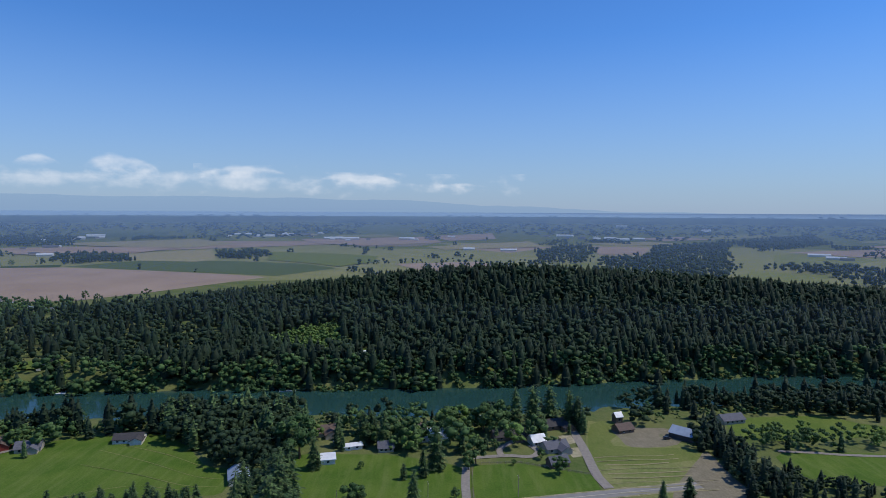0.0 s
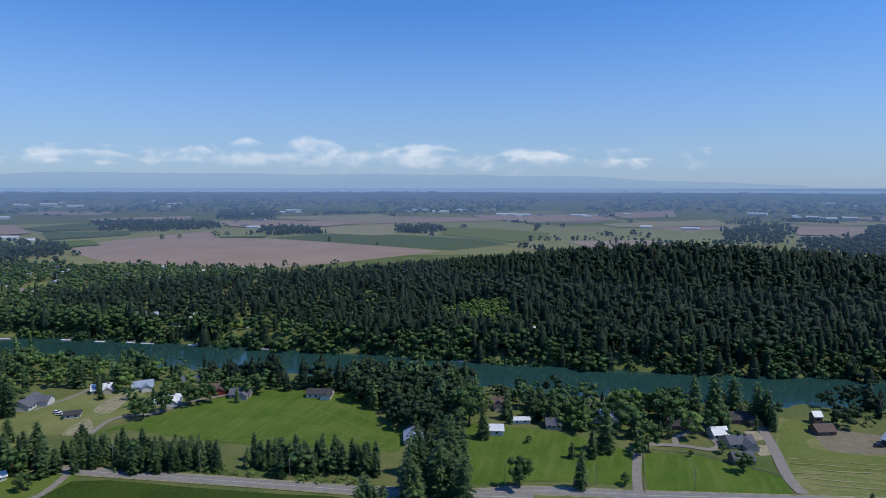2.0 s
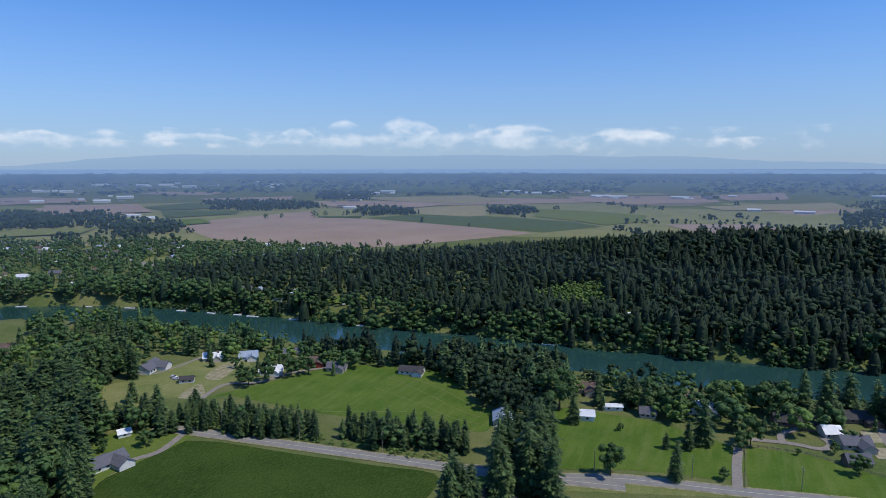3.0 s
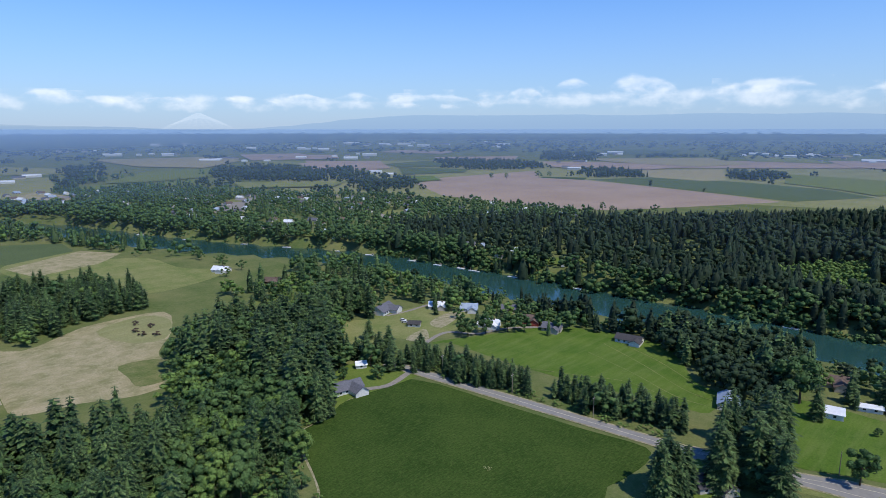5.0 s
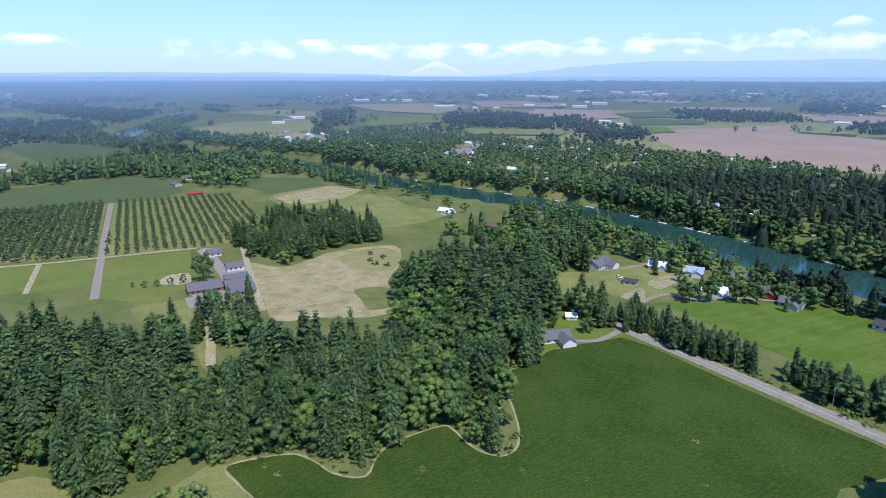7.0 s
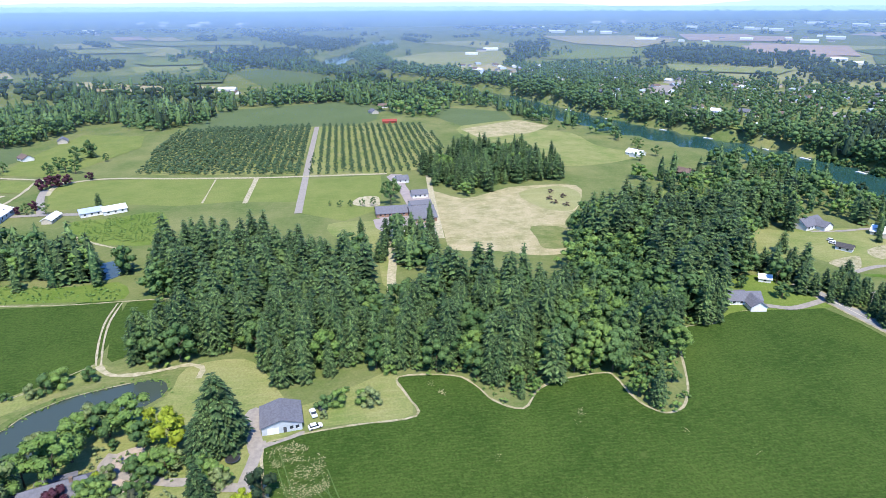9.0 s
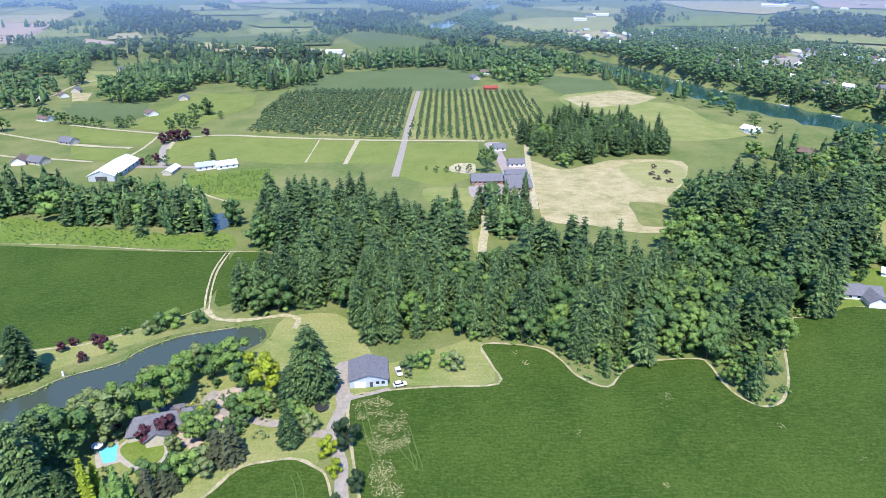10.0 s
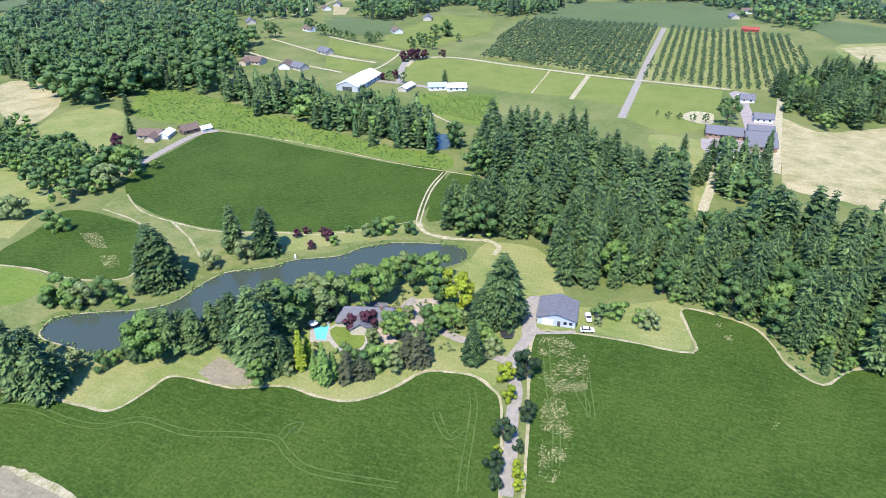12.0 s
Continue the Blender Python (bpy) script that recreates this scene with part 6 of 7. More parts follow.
for k, poly in enumerate(PLAIN_WOODS):
    p = scatter(poly, 14 if k in (1, 3, 5) else 19, 200 + k, 0.9, OPEN_PLAIN)
    p = p[(to_line(p[:, 0], p[:, 1], RIVER) > 55) & np.array([noise.noise((x * 0.009, y * 0.009, 5)) > -0.28 for x, y in p])]
    wood("far_wood", p[::3], FIRS_FAR, 19, 220 + k, M_SHADEFIR, "distant dark wood on the plain, conifers")
    wood("far_wood", np.concatenate([p[1::3], p[2::3]]), FAR_CLUMPS, 16, 240 + k, M_DARK_SHADELEAF, "distant dark wood on the plain, broad-leaved trees", wide=1.3)
az = np.radians(rng.uniform(-45, 168, 5600))
rr = np.sqrt(rng.uniform(2900 ** 2, 4900 ** 2, 5600))
far = np.stack([-rr * np.sin(az), rr * np.cos(az)], 1)
patchy = np.array([noise.noise((x * 0.0016, y * 0.0016, 7)) + 0.5 * noise.noise((x * 0.005, y * 0.005, 2)) for x, y in far]) > -0.22 + 0.5 * (rr < 3300)
wood("far_wood", far[patchy], FAR_CLUMPS, 15, 32, M_DARK_SHADELEAF, "wide woods towards the horizon", wide=2.6)

GARDEN_CLEAR = [OVAL_PATH, POOL_DECK, DRIVE_COURT]
wood("garden_shrubs", scatter(GARDEN_PLOTS, 3.6, 63, 0.55, GARDEN_CLEAR), OAKS_FAR, 2.0, 64, M_OLIVE, "low olive shrubs in garden beds", "shrubs", 0.5, 1.4)
wood("garden_shrubs", scatter(GARDEN_PLOTS, 4.6, 65, 0.4, GARDEN_CLEAR), OAKS_FAR, 1.6, 66, M_BRIGHT, "light green garden shrubs", "shrubs", 0.5, 1.4)
reeds = np.array([(x, y) for i, (x, y) in enumerate(POND_LINE) for x, y in ((x, y), ((x + POND_LINE[(i + 1) % len(POND_LINE)][0]) / 2, (y + POND_LINE[(i + 1) % len(POND_LINE)][1]) / 2))], float)
reeds = np.concatenate([reeds + np.random.default_rng(k).normal(0, 1.0, reeds.shape) for k in range(3)])
wood("reeds", reeds, FAR_CLUMPS, 0.8, 67, M_BRIGHT, "light green reeds along the pond's edge", "reeds", 0.4, 1.6)
ROADSIDE = [(-232, 217), (-172, 226), (-107, 236), (-109, 240), (-172, 231), (-234, 223)]
wood("roadside_bushes", scatter(ROADSIDE, 3.0, 68, 0.75), OAKS_FAR, 2.6, 69, M_BRIGHT, "light green bushes along the road", "bushes", 0.5, 1.4)
FRONT = [(x + 3.5, y) for x, y in FIELD_EAST[8:25]] + [(x - 9, y + 3) for x, y in FIELD_EAST[24:7:-1]]
wood("edge_bushes", scatter(FRONT, 3.2, 70, 0.6, [FIELD_EAST]), OAKS_FAR, 2.6, 71, M_BRIGHT, "light green bushes at the edge of the wood", "bushes", 0.5, 1.4)
K_HEAP = tree_kind("brush_pile", leaf_crown(190, 6, 200, 0.6, -0.2, 0.08), STEM, M_BARK)
for x, y in BRUSH_PILES:
    plant(K_HEAP, x, y, 3.0, "heap of brown cut brush on dry grass", "brush piles", 1.6)

# ---- haze, mountains and clouds ----
def ring(name, r, lo, hi, material, a0, a1, steps, label, category, top=None):
    """A curved wall round the valley from bearing a0 to a1 (degrees left of the first view), with its own run and rise as attributes."""
    V, F, U, W = [], [], [], []
    rows = 12
    for i in range(steps + 1):
        az = radians(a0 + (a1 - a0) * i / steps)
        t = hi if top is None else top(math.degrees(az))
        for k in range(rows):
            q = k / (rows - 1)
            V.append((-r * math.sin(az), r * math.cos(az), lo + (t - lo) * q))
            U.append(math.degrees(az))
            W.append(q)
    for i in range(steps):
        for k in range(rows - 1):
            a = i * rows + k
            F.append((a, a + 1, a + rows + 1, a + rows))
    me = mesh_of(name, V, F, material)
    for n, v in (("run", U), ("rise", W)):
        me.attributes.new(n, "FLOAT", "POINT").data.foreach_set("value", np.array(v, np.float32))
    return tagged(new(name, me), label, category, kind="structure")


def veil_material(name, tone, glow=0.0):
    """Painted haze: lets light by, and adds tone by the sheet's share at each place; glow emits it."""
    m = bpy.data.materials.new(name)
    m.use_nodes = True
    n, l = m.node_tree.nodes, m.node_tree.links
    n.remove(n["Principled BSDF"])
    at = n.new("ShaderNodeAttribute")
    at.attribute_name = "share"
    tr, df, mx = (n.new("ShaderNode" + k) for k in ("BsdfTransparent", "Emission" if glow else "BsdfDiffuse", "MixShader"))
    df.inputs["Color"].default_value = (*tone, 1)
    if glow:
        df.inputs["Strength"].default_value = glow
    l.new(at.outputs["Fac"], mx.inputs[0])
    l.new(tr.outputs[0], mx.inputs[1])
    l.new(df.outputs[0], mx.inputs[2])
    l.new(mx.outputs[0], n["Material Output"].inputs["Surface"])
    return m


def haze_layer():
    """A see-through blue sheet that paints haze over the plain, denser with distance and to the west."""
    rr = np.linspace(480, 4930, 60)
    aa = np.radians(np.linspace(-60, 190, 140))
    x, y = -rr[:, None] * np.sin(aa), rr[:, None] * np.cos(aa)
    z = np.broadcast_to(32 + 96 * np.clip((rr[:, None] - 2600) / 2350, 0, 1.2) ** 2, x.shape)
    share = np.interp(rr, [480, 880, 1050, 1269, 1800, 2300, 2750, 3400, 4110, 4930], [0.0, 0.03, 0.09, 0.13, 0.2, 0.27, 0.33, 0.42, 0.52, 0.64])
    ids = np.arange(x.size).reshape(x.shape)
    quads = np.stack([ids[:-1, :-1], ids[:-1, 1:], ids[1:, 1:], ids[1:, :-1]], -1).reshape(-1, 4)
    me = mesh_of("haze", np.stack([x, y, z], -1).reshape(-1, 3), quads, veil_material("painted_haze", (0.19, 0.3, 0.45)))
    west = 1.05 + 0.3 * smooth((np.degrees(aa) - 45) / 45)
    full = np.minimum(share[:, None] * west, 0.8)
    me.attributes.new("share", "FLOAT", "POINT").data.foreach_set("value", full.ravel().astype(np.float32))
    return tagged(new("haze", me), "see-through blue sheet painting haze over the far plain", "haze", kind="structure")


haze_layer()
# an added glowing band paints the pale haze low in the sky
band = ring("glowing_sky_haze", 4990, 90, 1500, veil_material("glowing_pale_sky", (0.38, 0.52, 0.77), 0.79), -80, 200, 140, "glowing pale band painting hazy sky low over the horizon", "sky")
rise = np.empty(len(band.data.vertices), np.float32)
band.data.attributes["rise"].data.foreach_get("value", rise)
band.data.attributes.new("share", "FLOAT", "POINT").data.foreach_set("value", (0.88 * (1 - rise) ** 1.25).astype(np.float32))


def ridge(az):
    v = 1.25 * smooth((az + 26) / 40) * (1 - smooth((az - 46) / 18)) + 0.28 * smooth((az - 62) / 20)
    v += 0.16 * noise.noise((az * 0.16, 0, 0)) + 0.06 * noise.noise((az * 0.7, 3, 0)) + 0.025 * noise.noise((az * 2.5, 5, 0))
    return 126 + 4940 * math.tan(radians(max(v, 0.02)))


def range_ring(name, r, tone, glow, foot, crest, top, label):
    """A range whose haze is a glowing tone: what it hides of the sky grows from crest to foot."""
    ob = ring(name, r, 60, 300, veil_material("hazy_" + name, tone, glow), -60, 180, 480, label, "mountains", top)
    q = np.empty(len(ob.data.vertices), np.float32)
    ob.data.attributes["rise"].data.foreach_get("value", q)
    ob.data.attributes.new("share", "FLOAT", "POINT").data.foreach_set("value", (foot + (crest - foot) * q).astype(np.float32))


def low_ridge(az):
    v = -0.2 + 0.55 * smooth((az - 58) / 22) * (1 - 0.5 * smooth((az - 92) / 20))
    v += 0.07 * noise.noise((az * 0.23, 1, 0)) + 0.03 * noise.noise((az * 1.1, 2, 0)) + 0.012 * noise.noise((az * 5, 4, 0))
    return 126 + 4935 * math.tan(radians(max(v, -0.05)))


# blue haze over both ranges is put into their glowing tones
range_ring("mountain_range", 4940, (0.21, 0.36, 0.6), 1.0, 0.7, 0.5, ridge, "long mountain range on the horizon in painted blue haze")
range_ring("low_hills", 4935, (0.26, 0.38, 0.55), 1.0, 0.7, 0.5, low_ridge, "low wooded hills in painted blue haze")

bm = bmesh.new()
bmesh.ops.create_cone(bm, segments=24, radius1=250, radius2=24, depth=112, cap_ends=False)
for v in bm.verts:
    v.co.x *= 1 + 0.15 * noise.noise(v.co * 0.02)
me = bpy.data.meshes.new("snow_peak")
bmesh.ops.subdivide_edges(bm, edges=bm.edges[:], cuts=3)
for v in bm.verts:
    v.co += Vector((noise.noise(v.co * 0.02), noise.noise(v.co * 0.021 + Vector((9, 0, 0))), 0)) * 14
bm.to_mesh(me)
bm.free()
# the snow glows pale and thins out towards the foot as painted haze
me.materials.append(veil_material("hazy_snow", (0.6, 0.72, 0.88), 1.0))
snow = np.array([min(0.3, max(0.0, (v.co.z + 62) / 170)) for v in me.vertices], np.float32)
me.attributes.new("share", "FLOAT", "POINT").data.foreach_set("value", snow)
peak = tagged(new("snow_peak", me), "snow-covered volcano far off in painted haze", "mountain", kind="structure")
pa = radians(65.5)
peak.matrix_basis = pose(-4900 * math.sin(pa), 4900 * math.cos(pa), 126 + 58)


def cloud_material():
    """Soft white cloud that glows in place of sunlight: denser where noise and the patch's own bulge add up, flat
    below.
    """
    m = bpy.data.materials.new("cloud")
    m.use_nodes = True
    n, l = m.node_tree.nodes, m.node_tree.links
    n.remove(n["Principled BSDF"])
    at = n.new("ShaderNodeAttribute")
    at.attribute_name = "bulge"
    g = grain(n, l, 190, 6, (1, 1, 1.7), lo=0.25, hi=0.75, rough=0.5)
    add = n.new("ShaderNodeMath")
    add.operation = "ADD"
    l.new(at.outputs["Fac"], add.inputs[0])
    l.new(g, add.inputs[1])
    mr = n.new("ShaderNodeMapRange")
    mr.interpolation_type = "SMOOTHSTEP"
    for s, v in (("From Min", 0.5), ("From Max", 1.35), ("To Min", 0.0), ("To Max", 0.52)):
        mr.inputs[s].default_value = v
    l.new(add.outputs[0], mr.inputs["Value"])
    tr, em, mx = (n.new("ShaderNode" + k) for k in ("BsdfTransparent", "Emission", "MixShader"))
    em.inputs["Color"].default_value = (0.86, 0.9, 0.97, 1)
    em.inputs["Strength"].default_value = 1.05
    l.new(mr.outputs[0], mx.inputs[0])
    l.new(tr.outputs[0], mx.inputs[1])
    l.new(em.outputs[0], mx.inputs[2])
    l.new(mx.outputs[0], n["Material Output"].inputs["Surface"])
    return m


M_CLOUD = cloud_material()


def cloud(az, wide, low, high, thick=1.0):
    """One low cloud: bearing, width, foot and top, all in degrees."""
    V, F, B = [], [], []
    nu, nv = 28, 12
    for i in range(nu + 1):
        for k in range(nv + 1):
            u, v = i / nu * 2 - 1, k / nv
            a, e = radians(az + u * wide / 2), radians(low + (high - low) * v)
            V.append((-4900 * math.sin(a), 4900 * math.cos(a), 126 + 4900 * math.tan(e)))
            rim = max(0, 1 - u * u) ** 0.5
            B.append(min(smooth((v - 0.1) * 1.5), max(0, (rim - v) * 4.5)) * 0.7 * thick - 0.3 * (1 - smooth(v * 3)))
    for i in range(nu):
        for k in range(nv):
            a = i * (nv + 1) + k
            F.append((a, a + 1, a + nv + 2, a + nv + 1))
    me = mesh_of("cloud", V, F, M_CLOUD)
    me.attributes.new("bulge", "FLOAT", "POINT").data.foreach_set("value", np.array(B, np.float32))
    return tagged(new("cloud", me), "glowing white cloud low over the horizon", "cloud", "clouds", "structure")


# the last two, 50 degrees and wider, paint a whitish haze band
for az, wide, low, high, thick in ((33, 3.6, 3.1, 4.5, 0.95), (27.4, 6.4, 2.6, 4.75, 1.0), (17.5, 8.6, 2.6, 4.1, 0.95), (8, 8.6, 2.2, 3.6, 0.95), (-1.7, 5.4, 2.0, 2.8, 0.8),
                                   (37.2, 3.4, 2.4, 3.8, 0.9), (45.4, 8.6, 2.0, 3.2, 0.9), (52.2, 4.8, 2.1, 3.3, 0.9), (56.7, 3.6, 2.3, 3.1, 0.85), (61.5, 5, 2.0, 2.9, 0.8), (68, 4, 2.0, 2.8, 0.75),
                                   (72.5, 4.6, 1.8, 2.8, 0.75), (76.5, 3.2, 2.1, 3.1, 0.85), (97, 6, 2.0, 3.2, 0.85), (103, 8, 1.8, 3.4, 0.85), (20, 56, 1.1, 3.5, 0.62), (64, 50, 1.1, 3.0, 0.6)):
    cloud(az, wide, low, high, thick)

# ---- houses, sheds, vehicles, docks, poles ----
def part(name, bm, material, parent, label=""):
    me = bpy.data.meshes.new(name)
    bmesh.ops.recalc_face_normals(bm, faces=bm.faces[:])
    bm.to_mesh(me)
    bm.free()
    me.materials.append(material)
    o = new(name, me)
    o.parent = parent
    if label:
        o["label"] = label
    return o


def block(bm, x0, x1, y0, y1, z0, z1):
    v = [bm.verts.new((x, y, z)) for z in (z0, z1) for x, y in ((x0, y0), (x1, y0), (x1, y1), (x0, y1))]
    for f in ((3, 2, 1, 0), (4, 5, 6, 7), (0, 1, 5, 4), (1, 2, 6, 5), (2, 3, 7, 6), (3, 0, 4, 7)):
        bm.faces.new([v[i] for i in f])
    return bm


def gable(ln, dp, h, rise):
    bm = bmesh.new()
    a, b = ln / 2, dp / 2
    lo = [bm.verts.new(p) for p in ((-a, -b, -0.3), (a, -b, -0.3), (a, b, -0.3), (-a, b, -0.3))]
    hi = [bm.verts.new(p) for p in ((-a, -b, h), (a, -b, h), (a, b, h), (-a, b, h))]
    t0, t1 = bm.verts.new((-a, 0, h + rise)), bm.verts.new((a, 0, h + rise))
    bm.faces.new((lo[0], lo[1], hi[1], hi[0]))
    bm.faces.new((lo[2], lo[3], hi[3], hi[2]))
    bm.faces.new((lo[1], lo[2], hi[2], t1, hi[1]))
    bm.faces.new((lo[3], lo[0], hi[0], t0, hi[3]))
    return bm


def roof_slabs(ln, dp, h, rise, eave=0.5, thick=0.22, hip=0.0):
    bm = bmesh.new()
    a, b = ln / 2 + eave, dp / 2 + eave
    drop = rise / (dp / 2) * eave
    for s in (-1, 1):
        lo = [(-a, s * b, h - drop), (a, s * b, h - drop), (a - hip, 0, h + rise), (-a + hip, 0, h + rise)]
        v = [bm.verts.new(p) for p in lo] + [bm.verts.new((p[0], p[1], p[2] + thick)) for p in lo]
        for f in ((0, 1, 2, 3), (7, 6, 5, 4), (0, 4, 5, 1), (1, 5, 6, 2), (2, 6, 7, 3), (3, 7, 4, 0)):
            bm.faces.new([v[i] for i in f])
    if hip:
        for s in (-1, 1):
            v = [bm.verts.new(p) for p in ((s * a, -b, h - drop + thick), (s * a, b, h - drop + thick), (s * (a - hip), 0, h + rise + thick))]
            bm.faces.new(v)
    return bm


def house(name, x, y, ln, dp, h, rise, turn, roof, walls, label, category="house", windows=3, door=True, chimney=False, big_door=False, wing=None, hip=0.0, porch=False, group=""):
    """A building with its ridge along turn degrees. wing: (offset, length, depth) of a cross wing."""
    h, rise = h * 0.86, rise * 1.3
    top = new(name)
    top.matrix_basis = pose(x, y, float(height(x, y)), 0, 0, turn)
    part("wall", gable(ln, dp, h, 0.02 if hip else rise), walls, top)
    part("roof", roof_slabs(ln, dp, h, rise, hip=hip), roof, top)
    for s in (-1, 1):
        for k in range(windows):
            u = (k + 0.5) / windows * ln * 0.9 - ln * 0.45
            w = part("window", block(bmesh.new(), u - 0.6, u + 0.6, s * dp / 2 - 0.05, s * dp / 2 + 0.05, h * 0.38, h * 0.78), M_GLASS, top)
            part("sill", block(bmesh.new(), u - 0.7, u + 0.7, s * dp / 2 - 0.08, s * dp / 2 + 0.12, h * 0.34, h * 0.38), M_WHITEWALL, w)
    if door:
        part("door", block(bmesh.new(), -ln * 0.02 - 0.5, -ln * 0.02 + 0.5, dp / 2 - 0.05, dp / 2 + 0.06, 0, 2.05), M_BROWNWALL, top)
    if big_door:
        for s in (-1, 1):
            part("big_door", block(bmesh.new(), s * ln / 2 - 0.06, s * ln / 2 + 0.06, -dp * 0.22, dp * 0.22, 0, h * 0.85), M_DARKWALL, top)
    if chimney:
        part("chimney", block(bmesh.new(), ln * 0.2, ln * 0.2 + 0.9, -0.9, 0, h, h + rise + 0.9), M_BROWNWALL, top)
    if porch:
        part("porch", block(bmesh.new(), -ln * 0.25, ln * 0.25, dp / 2, dp / 2 + 2.5, -0.2, 0.15), M_PAVING, top)
        part("porch_roof", block(bmesh.new(), -ln * 0.27, ln * 0.27, dp / 2 + 0.6, dp / 2 + 2.8, 2.5, 2.62), roof, top)
        for u in (-0.24, 0.24):
            part("post", block(bmesh.new(), ln * u - 0.08, ln * u + 0.08, dp / 2 + 2.4, dp / 2 + 2.56, 0.15, 2.5), M_WHITEWALL, top)
    if wing:
        off, wl, wd = wing
        q = Matrix.Translation((off, -(wl / 2 + dp * 0.2), 0)) @ Matrix.Rotation(radians(90), 4, "Z")
        for nm, bm, m in (("wing_wall", gable(wl, wd, h, rise * wd / dp), walls), ("wing_roof", roof_slabs(wl, wd, h, rise * wd / dp), roof)):
            bmesh.ops.transform(bm, matrix=q, verts=bm.verts[:])
            part(nm, bm, m, top)
    return tagged(top, label, category, group)


shop = house("workshop", -175, -25.5, 11.5, 12.5, 3.4, 1.5, 8, M_SHINGLE, M_GREYWALL, "grey workshop with a broad grey gable roof beside a gravel yard", "workshop", 2, False)
part("roller_door", block(bmesh.new(), 5.72, 5.83, -4.6, -1.0, 0, 2.3), M_WHITEWALL, shop, "white roller door")
part("side_door", block(bmesh.new(), 5.72, 5.83, 0.4, 1.4, 0, 2.05), M_DARKWALL, shop, "dark side door")
for u in (2.4, 4.2):
    w = part("window", block(bmesh.new(), 5.72, 5.8, u, u + 1.1, 1.0, 2.1), M_GLASS, shop)
    part("sill", block(bmesh.new(), 5.72, 5.9, u - 0.1, u + 1.2, 0.92, 1.0), M_WHITEWALL, w)
house("house", -148.5, -83, 20, 8.5, 3.0, 2.2, 109, M_SHINGLE, M_CREAMWALL, "long low house with grey shingle roof in a wooded garden", windows=5, chimney=True, porch=True, wing=(-1.5, 6.5, 6.5), hip=2.5)
house("garden_shed", -115, -108, 3, 2.4, 2.0, 0.9, 60, M_DARKROOF, M_WHITEWALL, "small garden shed with dark roof", "shed", 1)
house("barn", -404, -228, 40, 17, 4.4, 2.6, 3, M_WHITEROOF, M_GREYWALL, "large barn with white metal roof", "barn", 6, big_door=True)
house("shed", -405, -190, 15, 6, 2.8, 1.2, 0, M_WHITEROOF, M_CREAMWALL, "narrow white-roofed farm shed", "shed", 3)
house("farm_building", -414, -170, 13, 8, 3.2, 1.6, 120, M_BLUEROOF, M_WHITEWALL, "pale blue farm building with metal roof", "farm building", 3)
house("farm_building", -418, -157, 14, 9, 3.2, 1.6, 120, M_WHITEROOF, M_WHITEWALL, "white farm building with metal roof", "farm building", 3)
house("shed", -426, -225, 5, 4, 2.4, 1.0, 20, M_DARKROOF, M_DARKWALL, "small dark farm shed beside a road", "shed", 1)
house("farmhouse", -258, -284, 14, 8, 2.9, 2.0, 109, M_BROWNROOF, M_CREAMWALL, "low brown-roofed farmhouse beside the wheat field", windows=4, wing=(3, 8, 6))
house("shed", -262, -277, 10, 6, 2.8, 1.2, 20, M_WHITEROOF, M_WHITEWALL, "white-roofed shed beside a farmhouse", "shed", 2)
house("barn", -273, -270, 10, 7, 3.2, 2.0, 157, M_BROWNROOF, M_BROWNWALL, "brown wooden barn beside the wheat field", "barn", 2, big_door=True)
house("shed", -279, -263, 6, 4, 2.4, 1.0, 157, M_WHITEROOF, M_WHITEWALL, "small white farm shed beside wheat", "shed", 1)
house("house", -428, -340, 17, 10, 3.0, 2.4, 90, M_BROWNROOF, M_CREAMWALL, "brown-roofed house on a green rise", windows=4, wing=(-4, 9, 7))
house("school_building", -387, 23, 20, 11, 3.0, 2.4, 94, M_SHINGLE, M_BRICKWALL, "long school building with grey roof and brick walls", "school", 6)
house("school_building", -371, 42, 16, 8, 3.6, 2.2, 98, M_SHINGLE, M_BRICKWALL, "school hall with grey roof and brick walls", "school", 5)
house("school_building", -384, 42, 16, 9, 3.6, 2.2, 98, M_SHINGLE, M_BROWNWALL, "grey-roofed brown school hall", "school", 5)
house("school_building", -400, 43, 14, 8, 3.4, 1.4, 98, M_SHINGLE, M_WHITEWALL, "grey-roofed school building beside the yard", "school", 4)
house("school_building", -424, 45, 11, 7, 3.4, 1.8, 98, M_SHINGLE, M_WHITEWALL, "small white school building with grey roof", "school", 3)
house("house", -466, 36, 9, 7, 3.0, 2.0, 100, M_SHINGLE, M_WHITEWALL, "small white house behind a hedge", windows=2)
house("farmhouse", -236, 173, 15, 8, 2.8, 2.0, 82, M_SHINGLE, M_WHITEWALL, "white farmhouse with grey roof at the wheat field", windows=4, wing=(3, 9, 7), porch=True)
house("shed", -255, 197, 5.5, 4, 2.6, 1.2, 61, M_WHITEROOF, M_WHITEWALL, "small white shed on a lawn", "shed", 1)
house("house", -326, 272, 17, 11, 3.2, 2.6, 110, M_SHINGLE, M_WHITEWALL, "white house with a broad grey roof", windows=5, wing=(4, 9, 8))
house("shed", -287, 266, 8, 4.5, 2.6, 1.2, 37, M_DARKROOF, M_WHITEWALL, "white field shed with dark roof", "shed", 2)
house("house", -172, 336, 15, 9, 2.8, 1.6, 11, M_DARKROOF, M_WHITEWALL, "low dark-roofed house above the river", windows=4, wing=(5, 6, 6))
house("barn", -96, 287, 13, 9, 3.4, 2.0, 110, M_BLUEROOF, M_WHITEWALL, "pale metal-roofed barn beside the meadow", "barn", 2, big_door=True)
